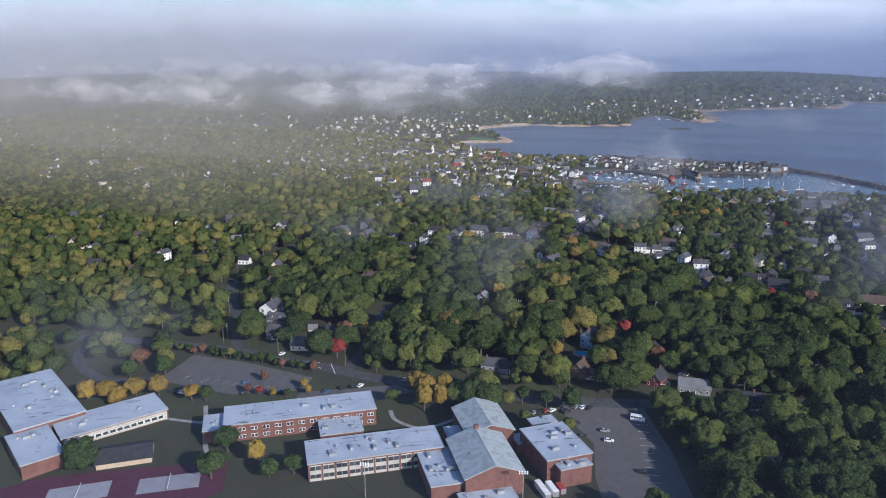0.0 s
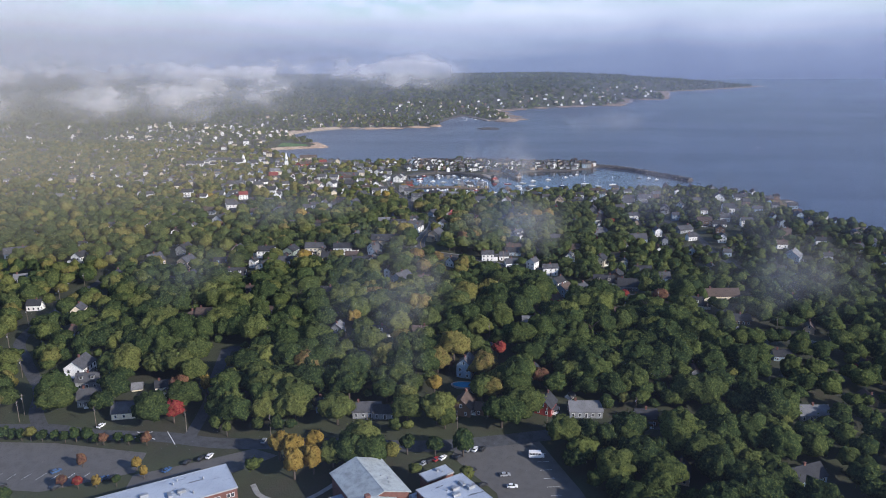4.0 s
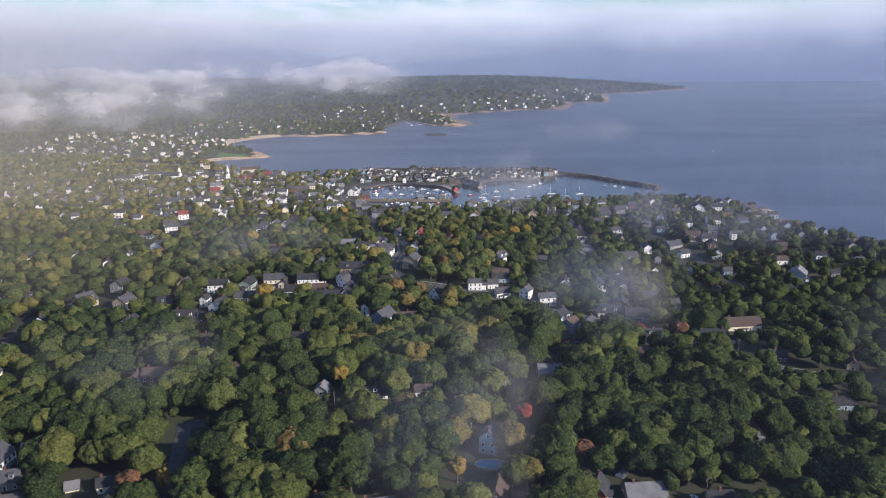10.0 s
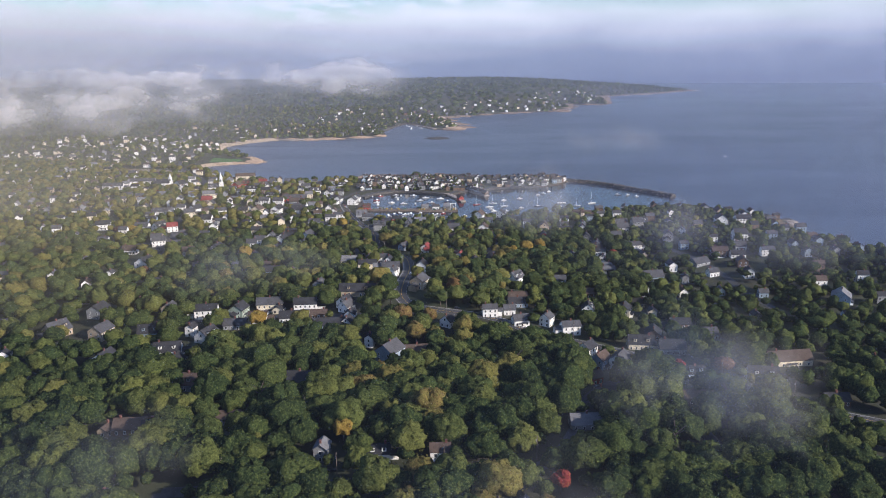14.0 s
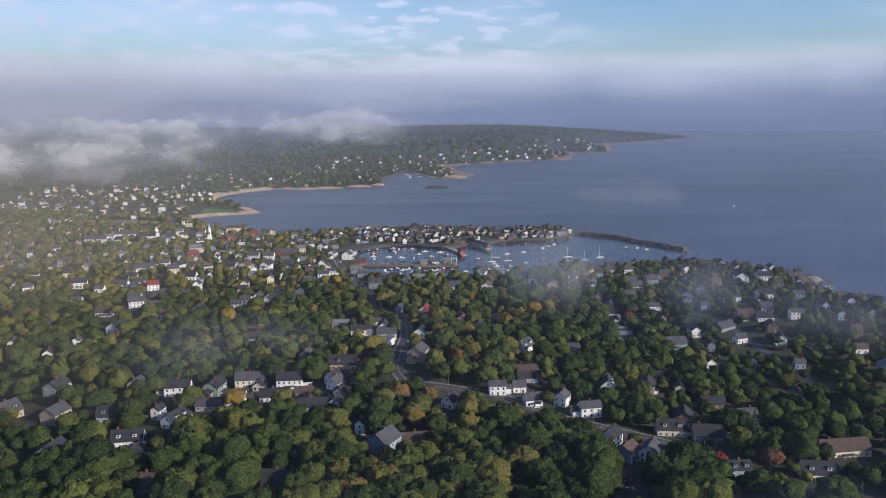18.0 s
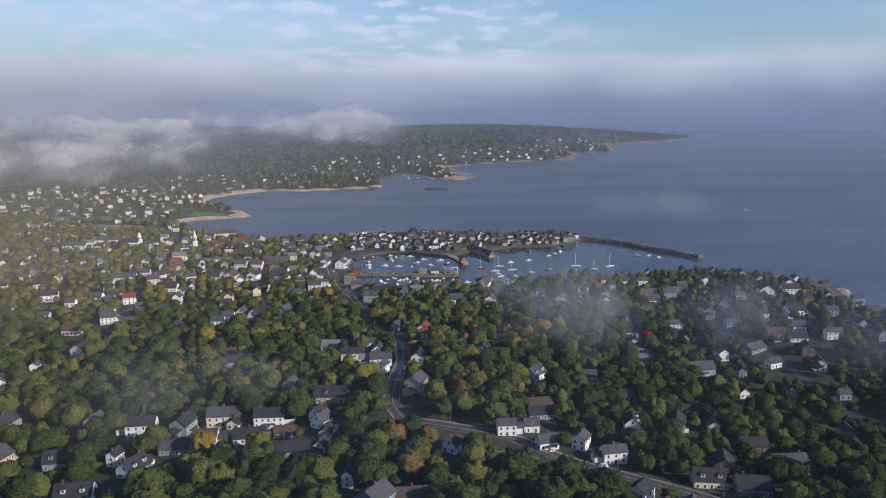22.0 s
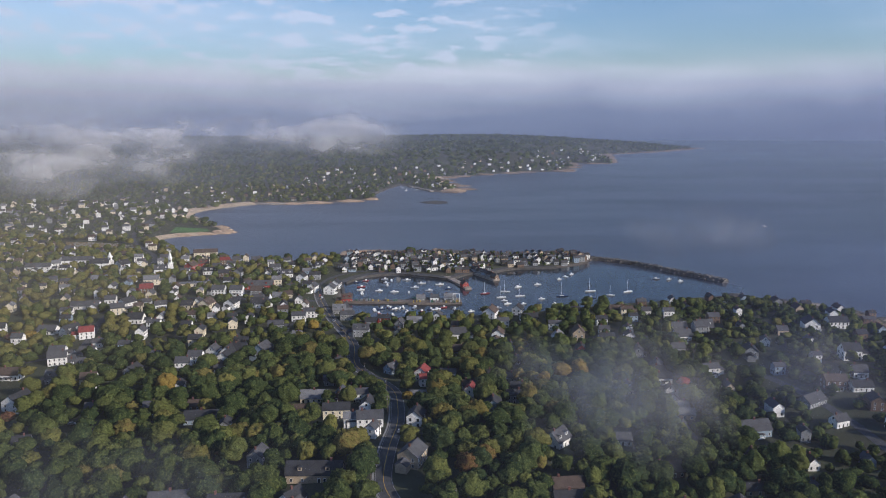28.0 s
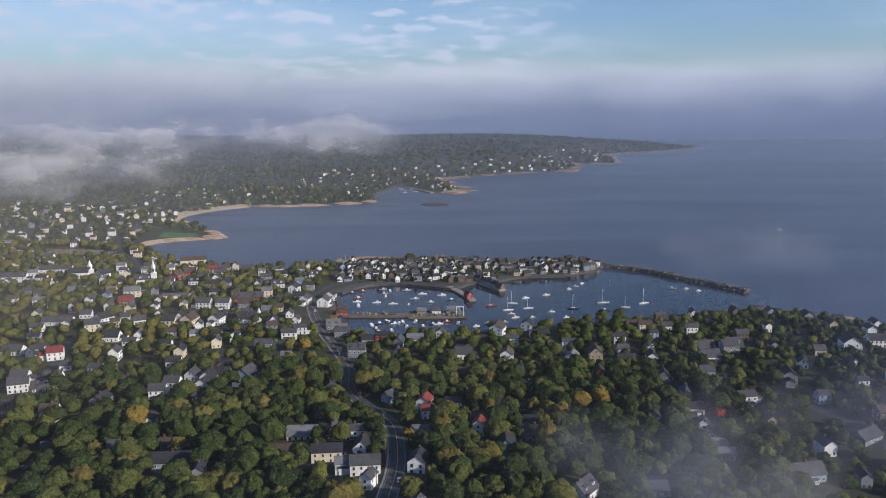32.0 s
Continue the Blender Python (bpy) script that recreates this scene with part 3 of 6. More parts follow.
def home(x, y, rot, L, D, st, code, rich=1, clear=True):
    """A gabled house: walls, roof, chimney, door, windows and what else its size brings."""
    L, D = round(L * 2) / 2, round(D * 2) / 2
    rnd = random.Random(int(x * 31 + y * 17))
    flat = L > 20 and st == 1 and code[1] == "p"
    H = round(0.6 + 2.75 * st, 2) if st >= 1 else 2.6
    if st % 1 >= 0.4:
        H = round(0.6 + 2.75 * int(st) + 0.9, 2)
    R = 0.25 if flat else round(D * (0.36 if st % 1 < 0.4 else 0.46) * 4) / 4
    wall, roof = WALLS[WCODE.index(code[0])], ROOFS[RCODE.index(code[1])]
    z = min(ground_z(x + dx, y + dy) for dx in (-4, 4) for dy in (-4, 4))
    z = max(z, 0.6)
    name = "shed" if st < 1 else "house"
    size = "small " if st < 1 else "single-storey " if st < 1.4 else "two-storey " if st >= 2 else ""
    ob = new(name)
    ob.matrix_basis = pose(x, y, z, 0, 0, rot)
    tagged(ob, f"{size}{WALL_WORDS[code[0]]} {name} with {ROOF_WORDS[code[1]]} among trees", name, "houses of the town")
    part("wall", cached(("wall", L, D, H, R, code[0]), lambda: shell(L, D, H, R, wall)), ob)
    part("roof", cached(("roof", L, D, H, R, code[1]), lambda: gable_roof(L, D, H, R, roof)), ob)
    if st >= 1 and not flat:
        cm = cached(("chimney", R), lambda: Solid().box(-0.45, 0.45, -0.35, 0.35, -1.2, 1.3).box(-0.52, 0.52, -0.42, 0.42, 1.3, 1.45).made("chimney", BRICKWORK))
        part("chimney", cm, ob, pose(rnd.choice((-0.3, 0.0, 0.3)) * L, 0.0, H + R))
    if st >= 1:
        if rich:
            dm = cached("door", lambda: Solid().box(-0.5, 0.5, -0.08, 0.02, 0, 2.1).box(-0.65, -0.5, -0.1, 0.02, 0, 2.25, 1).box(0.5, 0.65, -0.1, 0.02, 0, 2.25, 1).box(-0.5, 0.5, -0.1, 0.02, 2.1, 2.25, 1).made("door", DARK_TRIM, TRIM))
            part("door", dm, ob, pose(0.5 * L / max(2, min(5, int(L / 3.0))) if int(L / 3) % 2 == 0 else 0, -D / 2 - 0.02, 0.35))
        if y < 1150:
            set_windows(ob, L, D, H, st, rich, code[0] in "wc" and rnd.random() < 0.3, int(x * 7 + y))
    if rich and st >= 1.5 and L > 9 and not flat:
        kind = rnd.random()
        if kind < 0.4:
            k = round(min(L * 0.5, 6) * 2) / 2
            pm = cached(("porch", k), lambda: Solid().box(-k / 2, k / 2, -2.1, 0, 2.5, 2.7, 1).box(-k / 2, k / 2, -2.0, 0, 0.1, 0.35, 0).box(-k / 2, -k / 2 + 0.16, -2.0, -1.84, 0.35, 2.5).box(k / 2 - 0.16, k / 2, -2.0, -1.84, 0.35, 2.5).made("porch", TRIM, ROOFS[1]))
            part("porch", pm, ob, pose(0, -D / 2, 0))
        if kind > 0.55 and st % 1 >= 0.4:
            dm = cached(("dormer", code), lambda: Solid().box(-0.9, 0.9, -1.2, 1.6, 0, 1.7, 0).box(-1.1, 1.1, -1.4, 1.8, 1.7, 1.86, 1).box(-0.5, 0.5, -1.25, -1.19, 0.4, 1.4, 2).made("dormer", wall, roof, PANE))
            for sx in (-0.25, 0.25):
                part("dormer", dm, ob, pose(sx * L, -D / 4, H + R * 0.28))
        if kind > 0.3:
            k = round(min(D * 0.62, 5.5) * 2) / 2
            ell = new("ell")
            ell.parent = ob
            side = rnd.choice((-1, 1))
            ell.matrix_basis = pose(side * (L / 2 + k * 0.45), D * 0.12, 0)
            eh = round(H * 0.62, 2)
            part("ell_wall", cached(("wall", k, k, eh, 1.5, code[0]), lambda: shell(k, k, eh, 1.5, wall)), ell)
            part("ell_roof", cached(("roof", k, k, eh, 1.5, code[1]), lambda: gable_roof(k, k, eh, 1.5, roof)), ell)
    HOMES.append((x, y, max(L, D) / 2))
    if clear:
        c, s = abs(math.cos(radians(rot))), abs(math.sin(radians(rot)))
        rx, ry = (L * c + D * s) / 2, (L * s + D * c) / 2
        take(x, y, rx + 1.8, ry + 1.8)
        deep = 11 if 330 < y < 640 else 7 if y < 330 else 4.5
        take(x, y - ry - deep, rx * (1.05 if y < 330 else 0.8), deep)
    return ob


class Town(Solid):
    """Houses too far off to be told apart singly, joined."""

    def house(self, x, y, rot, L, D, st, code, windows=True):
        H = 0.6 + 2.75 * int(st) + (0.9 if st % 1 >= 0.4 else 0)
        R = D * (0.36 if st % 1 < 0.4 else 0.46)
        z = max(ground_z(x, y) - 0.3, 0.5)
        k, a, b, w, r = len(self.v), L / 2, D / 2, WCODE.index(code[0]), 8 + RCODE.index(code[1])
        self.add([(-a, -b, 0), (a, -b, 0), (a, b, 0), (-a, b, 0), (-a, -b, H), (a, -b, H), (a, b, H), (-a, b, H), (-a, 0, H + R), (a, 0, H + R)],
                 [(0, 1, 5, 4), (2, 3, 7, 6), (3, 0, 4, 8, 7), (1, 2, 6, 9, 5)], w)
        o, t = 0.4, 0.25
        e, f = b + o, H - R * o / b
        for s in (-1, 1):
            self.add([(-a - o, s * e, f), (a + o, s * e, f), (a + o, 0, H + R), (-a - o, 0, H + R), (-a - o, s * e, f + t), (a + o, s * e, f + t), (a + o, 0, H + R + t), (-a - o, 0, H + R + t)], BOX_F, r)
        if windows:
            n = max(2, int(L / 3))
            for c in range(n):
                u = -a + L * (c + 0.5) / n
                for q in range(max(1, int(st))):
                    self.box(u - 0.5, u + 0.5, -b - 0.06, -b, 1.2 + 2.75 * q, 2.6 + 2.75 * q, 13)
            for s in (-1, 1):
                for g in (-0.25, 0.25):
                    self.box(min(s * a, s * (a + 0.06)), max(s * a, s * (a + 0.06)), g * D - 0.45, g * D + 0.45, 1.2, 2.6, 13)
            self.box(0.2 * a, 0.2 * a + 0.8, -0.4, 0.4, H + R - 0.8, H + R + 1.2, 14)
        m = pose(x, y, z, 0, 0, rot)
        self.v[k:] = [tuple(m @ Vector(p)) for p in self.v[k:]]

    def put(self, name, label):
        return tagged(new(name, self.made(name, *WALLS, *ROOFS, PANE, BRICKWORK)), label, "houses", kind="stuff")


home(-157, 397, 8, 14.6, 9.1, 2, "wk")
home(-135, 396, 80, 11.3, 9.4, 2, "sk")
home(-116, 404, 8, 17.1, 9.5, 2, "cg")
home(-109, 399, 85, 8.1, 6.7, 1, "ck")
home(-91, 399, 5, 14.9, 9.2, 2, "wk")
home(-59, 424, -0, 24.4, 9.5, 1.5, "tk")
home(-63, 394, 60, 9.0, 7.5, 1.5, "wg")
home(-59, 383, 85, 7.8, 6.5, 1, "bk")
home(-16, 434, 70, 12.2, 10.1, 2, "tg")
home(-16, 483, 80, 9.8, 8.1, 2, "wk")
home(-15, 579, 75, 9.5, 7.9, 2, "wr")
home(26, 507, 85, 10.7, 8.9, 2, "bk")
home(44, 546, -0, 9.0, 6.0, 2, "yk")
home(55, 463, 50, 11.3, 9.4, 1.5, "wg")
home(52, 417, 5, 12.8, 7.9, 1, "nn")
home(51, 406, 5, 13.2, 8.2, 1, "bk")
home(88, 473, -0, 12.5, 7.7, 1, "wg")
home(167, 495, 10, 16.3, 9.5, 1.5, "bg")
home(128, 495, 80, 6.8, 5.6, 1.5, "rg")
home(136, 527, -0, 11.3, 7.0, 1, "yp")
home(218, 503, 20, 9.2, 6.0, 1.5, "wg")
home(139, 429, -0, 8.7, 6.0, 1, "tk")
home(104, 442, 5, 13.9, 8.6, 1, "nn")
home(286, 673, 80, 13.0, 11.3, 2, "wk")
home(313, 685, -0, 15.3, 9.5, 2, "wk")
home(277, 601, -0, 12.0, 9.5, 2.5, "wk")
home(265, 569, -0, 9.5, 8.2, 1.5, "wg")
home(241, 553, -0, 13.5, 8.4, 2, "nn")
home(255, 548, -0, 12.7, 7.9, 1, "wk")
home(281, 549, -0, 10.9, 6.7, 2, "wg")
home(244, 495, 80, 8.4, 7.0, 2, "wk")
home(249, 522, 80, 9.7, 8.1, 2, "nk")
home(217, 532, 30, 16.0, 9.5, 1, "yg")
home(175, 583, 10, 11.0, 6.8, 2, "wg")
home(214, 613, 80, 10.9, 9.1, 2, "yk")
home(235, 637, 70, 8.0, 6.7, 1.5, "wk")
home(140, 585, -0, 10.9, 6.7, 1.5, "wk")
home(139, 552, 80, 6.2, 5.1, 1.5, "wk")
home(154, 753, -0, 13.0, 8.0, 1.5, "tn")
home(185, 680, 10, 12.5, 9.5, 1.5, "wg")
home(207, 684, -0, 12.2, 9.5, 1.5, "wg")
home(145, 680, 80, 9.3, 7.8, 1.5, "wg")
home(127, 683, -0, 7.8, 6.0, 1.5, "wg")
home(-249, 526, 75, 13.0, 12.2, 2, "wk")
home(-285, 581, -0, 12.7, 7.9, 1.5, "wn")
home(-355, 682, 20, 14.1, 9.5, 2, "wk")
home(-278, 627, 10, 10.4, 9.0, 2, "wg")
home(-257, 628, 10, 10.3, 8.9, 1.5, "wg")
home(-281, 677, 20, 10.4, 9.0, 2, "wr")
home(-252, 575, 10, 12.7, 9.5, 1.5, "yg")
home(-206, 583, 80, 10.3, 8.6, 2, "yk")
home(-144, 526, -0, 11.3, 7.0, 1, "nn")
home(-136, 506, 5, 17.9, 9.5, 1, "bk")
home(-89, 443, 80, 9.1, 7.6, 2, "yg")
home(-174, 612, -0, 9.6, 8.2, 2, "wg")
home(-155, 626, 80, 10.7, 8.9, 1.5, "wk")
home(-131, 626, 75, 13.0, 11.5, 2, "bg")
home(-151, 646, -0, 10.6, 9.1, 1.5, "nk")
home(-138, 456, 5, 5.9, 5.0, 0.8, "wg")
home(-60, 500, 5, 14.7, 7.5, 2, "ck")
home(-49, 483, 5, 9.7, 6.0, 2, "wp")
home(-40, 482, 5, 13.3, 8.3, 2, "wg")
home(-43, 501, 85, 9.4, 7.8, 2.5, "wk")
home(-50, 529, 5, 10.9, 6.7, 2, "wg")
home(-37, 466, 70, 6.8, 5.6, 2, "wg")
home(-62, 534, 85, 8.8, 7.4, 1.5, "ng")
home(-58, 552, 85, 3.8, 3.2, 1, "yg")
home(-78, 534, 3, 15.4, 9.5, 1, "cp")
home(-85, 517, 3, 15.5, 5.0, 0.8, "tn")
home(-74, 604, 70, 7.8, 6.5, 1.5, "wk")
home(-73, 565, 10, 8.3, 6.0, 1.5, "yg")
home(-178, 598, 5, 9.4, 8.1, 2, "wg")
home(-152, 609, 80, 12.6, 10.5, 2, "wk")
home(-167, 630, 80, 9.4, 7.9, 1.5, "wg")
home(-148, 631, -0, 10.1, 8.7, 1.5, "nk")
home(-152, 593, -0, 5.8, 6.0, 1, "wg")
home(-271, 613, 20, 12.0, 9.5, 2, "wg")
home(-251, 600, 20, 10.4, 8.9, 1.5, "wg")
home(-296, 682, 60, 13.0, 11.7, 1.5, "wk")
home(-317, 688, -0, 13.8, 9.5, 1, "wg")
home(-286, 745, 20, 10.9, 9.4, 2, "cg")
home(-322, 762, 5, 23.8, 9.5, 1, "wg")
home(-285, 763, 60, 12.4, 10.3, 2, "wk")
home(-259, 719, -0, 12.4, 9.5, 1.5, "wk")
home(-228, 756, -0, 10.7, 9.2, 2, "ck")
home(-213, 761, 80, 13.0, 10.9, 2, "cn")
home(-192, 765, 80, 11.8, 9.9, 2, "wk")
home(-255, 762, 30, 10.2, 6.3, 1.5, "wg")
home(-218, 815, -0, 12.3, 9.5, 2, "wg")
home(-201, 816, -0, 12.2, 9.5, 2, "wg")
home(-181, 815, -0, 11.4, 9.5, 2, "yn")
home(-136, 693, 5, 12.1, 7.5, 2, "yg")
home(-124, 727, 5, 11.4, 7.0, 2, "wg")
home(-118, 743, 5, 10.2, 6.3, 2, "wg")
home(-298, 853, 15, 14.7, 9.5, 2, "cp")
home(-305, 901, 20, 16.0, 9.5, 2.5, "wg")
home(-288, 815, 15, 12.0, 9.5, 2, "nr")
home(-294, 1016, 15, 27.8, 9.5, 3, "cn")
home(-282, 927, 75, 12.1, 10.1, 2, "rn")
home(-278, 957, 15, 11.7, 9.5, 1.5, "rn")
home(-420, 951, 8, 33.0, 9.5, 2, "wg")
home(-461, 1015, 8, 10.7, 9.2, 2, "wg")
home(-416, 914, 5, 10.6, 6.6, 2, "wk")
home(-447, 917, 5, 27.0, 9.5, 2, "wg")
home(-359, 870, 10, 15.5, 9.5, 1, "wp")
home(-387, 943, 8, 12.1, 9.5, 1.5, "wg")
home(-361, 932, 60, 13.0, 11.8, 2, "wk")
home(41, 744, 70, 13.0, 11.0, 2, "wn")
home(49, 711, -0, 9.6, 6.0, 2, "wg")
home(73, 731, 5, 14.3, 9.5, 1, "wk")
home(42, 674, 80, 10.7, 8.9, 2, "wn")
home(87, 665, 70, 9.7, 8.1, 2, "bp")
home(104, 669, 85, 10.8, 9.0, 2.5, "tn")
home(99, 632, 85, 8.3, 6.9, 2, "rk")
home(124, 660, -0, 11.4, 7.1, 1.5, "wk")
home(141, 659, 85, 8.9, 7.4, 2, "wk")
home(131, 710, -0, 8.9, 6.0, 2, "wk")
home(161, 747, -0, 10.5, 6.5, 2, "cn")
home(178, 746, -0, 7.7, 6.0, 1.5, "wg")
home(181, 659, 5, 12.7, 9.5, 1.5, "wg")
home(201, 676, 5, 11.3, 9.5, 2, "yg")
home(139, 626, 80, 9.3, 7.7, 1.5, "yk")
home(142, 591, 70, 9.6, 8.0, 2, "yg")
home(141, 572, -0, 9.8, 6.1, 1.5, "wk")
home(50, 616, 60, 7.0, 5.9, 1, "wk")
home(29, 579, -0, 6.1, 6.0, 1.5, "wk")
home(40, 576, -0, 10.1, 6.3, 1, "yg")
home(15, 539, 75, 7.4, 6.2, 2, "wr")
home(15, 553, 5, 8.3, 6.0, 1.5, "yn")
home(40, 528, -0, 9.1, 6.0, 2, "yk")
home(2, 585, -0, 9.6, 6.0, 1, "wg")
home(-13, 562, 10, 7.2, 6.0, 2, "wr")
home(-15, 539, 3, 12.3, 5.0, 0.8, "cp")
home(-36, 592, 50, 8.3, 6.9, 1.5, "bg")
home(-66, 682, -0, 12.4, 7.7, 2.5, "yg")
home(10, 638, 5, 11.4, 7.1, 1.5, "nn")
home(11, 681, -0, 11.9, 9.5, 1.5, "wg")
home(139, 541, 60, 7.9, 6.6, 1, "wk")
home(136, 516, -8, 11.3, 7.0, 1, "tp")
home(80, 364, 10, 11.4, 7.1, 2, "wg")
home(50, 374, 15, 10.2, 6.3, 1.5, "wg")
home(67, 376, 60, 8.2, 6.8, 2, "wg")
home(44, 390, 5, 7.7, 6.0, 1.5, "wg")
home(31, 385, 5, 9.7, 6.0, 2, "wg")
home(4, 368, 60, 8.7, 7.3, 1.5, "wk")
home(97, 396, 80, 9.5, 7.9, 2.5, "wk")
home(123, 405, 70, 10.7, 8.9, 2, "ck")
home(142, 403, 80, 6.3, 5.3, 2, "ck")
home(119, 345, -5, 14.8, 9.2, 1.5, "ck")
home(130, 358, 75, 11.4, 9.5, 2, "nk")
home(136, 339, -5, 14.8, 9.2, 1.5, "yk")
home(162, 361, 5, 15.8, 9.5, 2, "wg")
home(153, 380, 0, 13.0, 8.1, 2, "nk")
home(84, 329, 50, 9.7, 8.1, 2, "wk")
home(88, 312, 50, 9.4, 7.8, 2, "bn")
home(99, 312, 60, 10.9, 9.1, 2, "wg")
home(80, 288, 30, 7.1, 6.0, 1.5, "rn")
home(81, 265, 5, 9.6, 6.0, 1.5, "yk")
home(65, 232, 3, 14.5, 9.0, 1, "yp")
home(135, 297, 5, 10.3, 6.4, 1.5, "bk")
home(122, 264, 15, 13.8, 8.5, 1, "nn")
home(171, 296, -5, 15.6, 9.5, 1.5, "wk")
home(198, 325, 8, 25.4, 9.5, 1.5, "cn")
home(149, 264, 75, 10.2, 8.5, 1.5, "bg")
home(195, 267, 0, 12.1, 7.5, 1, "nk")
home(286, 435, 60, 13.0, 12.3, 2, "bp")
home(-118, 379, 5, 11.3, 7.0, 2, "wn")
home(-97, 382, 8, 15.7, 9.5, 1, "wk")
home(-80, 385, 5, 10.5, 6.5, 1, "nn")
home(-69, 366, 5, 21.7, 9.5, 1, "bk")
home(-65, 402, 60, 9.5, 7.9, 1.5, "wk")
home(-59, 367, 80, 8.0, 6.7, 1.5, "wk")
home(-42, 337, 80, 6.0, 5.0, 2, "wk")
home(-29, 319, 60, 13.0, 11.9, 2, "bg")
home(-14, 325, 8, 13.6, 8.4, 1, "tn")
home(-72, 280, -3, 13.8, 8.5, 1.5, "nk")
home(-96, 236, 5, 11.3, 7.0, 1, "yn")
home(-123, 276, -5, 14.2, 8.8, 1.5, "yn")
home(-146, 308, 80, 9.0, 7.5, 1.5, "wk")
home(-157, 327, 10, 15.0, 9.3, 1.5, "wk")
home(-186, 311, 80, 11.7, 9.8, 2, "bk")
home(-210, 359, 75, 12.2, 10.2, 2, "tg")
home(-240, 364, 60, 13.0, 11.3, 1.5, "tg")
home(-180, 360, 10, 14.2, 8.8, 1.5, "bk")
home(-155, 361, 80, 6.7, 5.6, 2, "wk")
home(-142, 351, 70, 12.1, 10.1, 1.5, "wk")
home(-131, 373, 5, 14.0, 8.7, 1, "yg")
home(-184, 403, 80, 9.2, 7.7, 2, "tg")
home(-210, 416, 80, 7.7, 6.4, 1.5, "wk")
home(-163, 139, 15, 11.1, 6.9, 1.5, "yg")
home(-152, 124, 15, 13.2, 8.2, 1.5, "yg")
home(-115, 130, 85, 11.6, 9.7, 1, "ck")
home(-136, 137, 20, 4.8, 5.0, 0.7, "cp")
home(-124, 171, 80, 7.4, 6.2, 1.5, "tk")
home(-124, 208, 10, 9.1, 6.0, 1, "bg")
home(-147, 226, 80, 6.2, 5.2, 1, "tn")
home(-126, 226, 15, 8.9, 6.0, 1.5, "yk")
home(-137, 229, 5, 14.2, 8.8, 1, "nn")
home(-163, 161, 15, 10.1, 6.3, 1, "yp")
home(-48, 202, 85, 6.8, 5.7, 2, "yp")
home(-25, 201, 3, 9.6, 6.0, 1.5, "wk")
home(0, 199, 3, 7.8, 6.0, 2, "wn")
home(29, 157, 75, 9.0, 7.5, 2.5, "bg")
home(30, 125, 78, 11.0, 9.2, 1.5, "nn")
home(39, 124, -5, 6.9, 6.0, 1, "nn")
home(63, 159, 80, 6.1, 5.1, 1.5, "wk")
home(68, 129, 70, 9.6, 8.0, 1.5, "rk")
home(80, 141, 60, 4.1, 3.5, 0.7, "wg")
home(86, 129, 5, 14.8, 9.2, 1, "yp")
home(113, 125, 5, 10.2, 6.3, 1.5, "nk")
home(200, 204, 0, 11.4, 7.1, 1, "bk")
home(234, 258, 70, 7.0, 5.8, 1.5, "tn")
home(192, 141, 5, 13.9, 8.6, 1, "yp")
home(-35, 122, 3, 8.4, 6.0, 1.5, "bk")
home(-6, 119, 3, 10.9, 6.8, 1, "yk")
home(-365, 195, 31, 13.8, 8.6, 2, "bk")
home(-174, 150, 91, 12.5, 10.4, 2, "wg")
home(-127, 116, 16, 18.5, 9.5, 1, "cg")
home(-121, 137, 21, 9.7, 6.0, 1, "ck")
home(-435, 241, 91, 13.0, 12.2, 1.5, "cn")
home(-472, 247, 91, 9.7, 8.1, 1.5, "wk")
home(-359, 329, 81, 10.8, 9.0, 2, "wk")
home(-368, 376, 31, 17.8, 9.5, 1.5, "wg")
home(-278, 372, 26, 12.2, 7.6, 1.5, "yk")
home(-303, 363, 81, 10.7, 8.9, 2, "wk")
home(-230, 399, 81, 11.9, 10.0, 2, "yk")
home(-316, 309, 26, 11.7, 7.2, 1, "yp")
home(-335, 235, 81, 8.4, 7.0, 2, "wg")
home(-458, 293, 81, 10.0, 8.3, 1.5, "cg")
home(-684, 535, 26, 38.0, 9.5, 1, "cp")
home(-1106, 1072, 24, 81.8, 9.5, 1.5, "cp")
home(-996, 1062, 24, 91.1, 9.5, 1.5, "cp")
home(-975, 1169, 24, 81.3, 9.5, 1.5, "wp")
home(-943, 793, 26, 29.2, 9.5, 2, "wp")
home(171, 92, 26, 15.9, 9.5, 1, "bk")
home(121, 87, 76, 9.0, 7.5, 1.5, "tk")
home(-15, 120, 9, 12.9, 8.0, 1, "yg")
home(-111, 860, 85, 11.2, 9.3, 2, "wk")
home(-113, 833, 85, 12.7, 10.6, 2, "wg")
home(-94, 761, 5, 11.6, 9.5, 1.5, "yp")
home(-84, 738, 5, 11.9, 7.4, 2, "yg")
home(-255, 848, 12, 24.4, 9.5, 1, "cp")
home(-186, 844, 8, 27.4, 9.5, 1.8, "rg")
home(-233, 888, 10, 13.0, 8.0, 2, "nk")
home(-220, 895, 80, 12.1, 10.1, 2, "yk")
home(-244, 974, 10, 9.4, 8.1, 2, "yg")
home(-257, 971, 10, 11.2, 6.9, 2, "nr")
home(-222, 978, 10, 12.2, 9.5, 1.5, "yg")
home(-256, 906, 10, 12.2, 7.5, 1.5, "wk")
home(-187, 921, 10, 12.1, 7.5, 2, "yg")
home(-170, 900, 10, 12.9, 8.0, 1.5, "wg")
home(-150, 882, 80, 10.9, 9.1, 2, "wk")
home(-138, 893, 5, 11.6, 7.2, 2, "yk")
home(-131, 839, 80, 10.3, 8.6, 2, "wg")
home(-140, 943, 5, 11.1, 6.9, 1.5, "wg")
home(-51, 724, -0, 9.8, 6.1, 2, "rk")
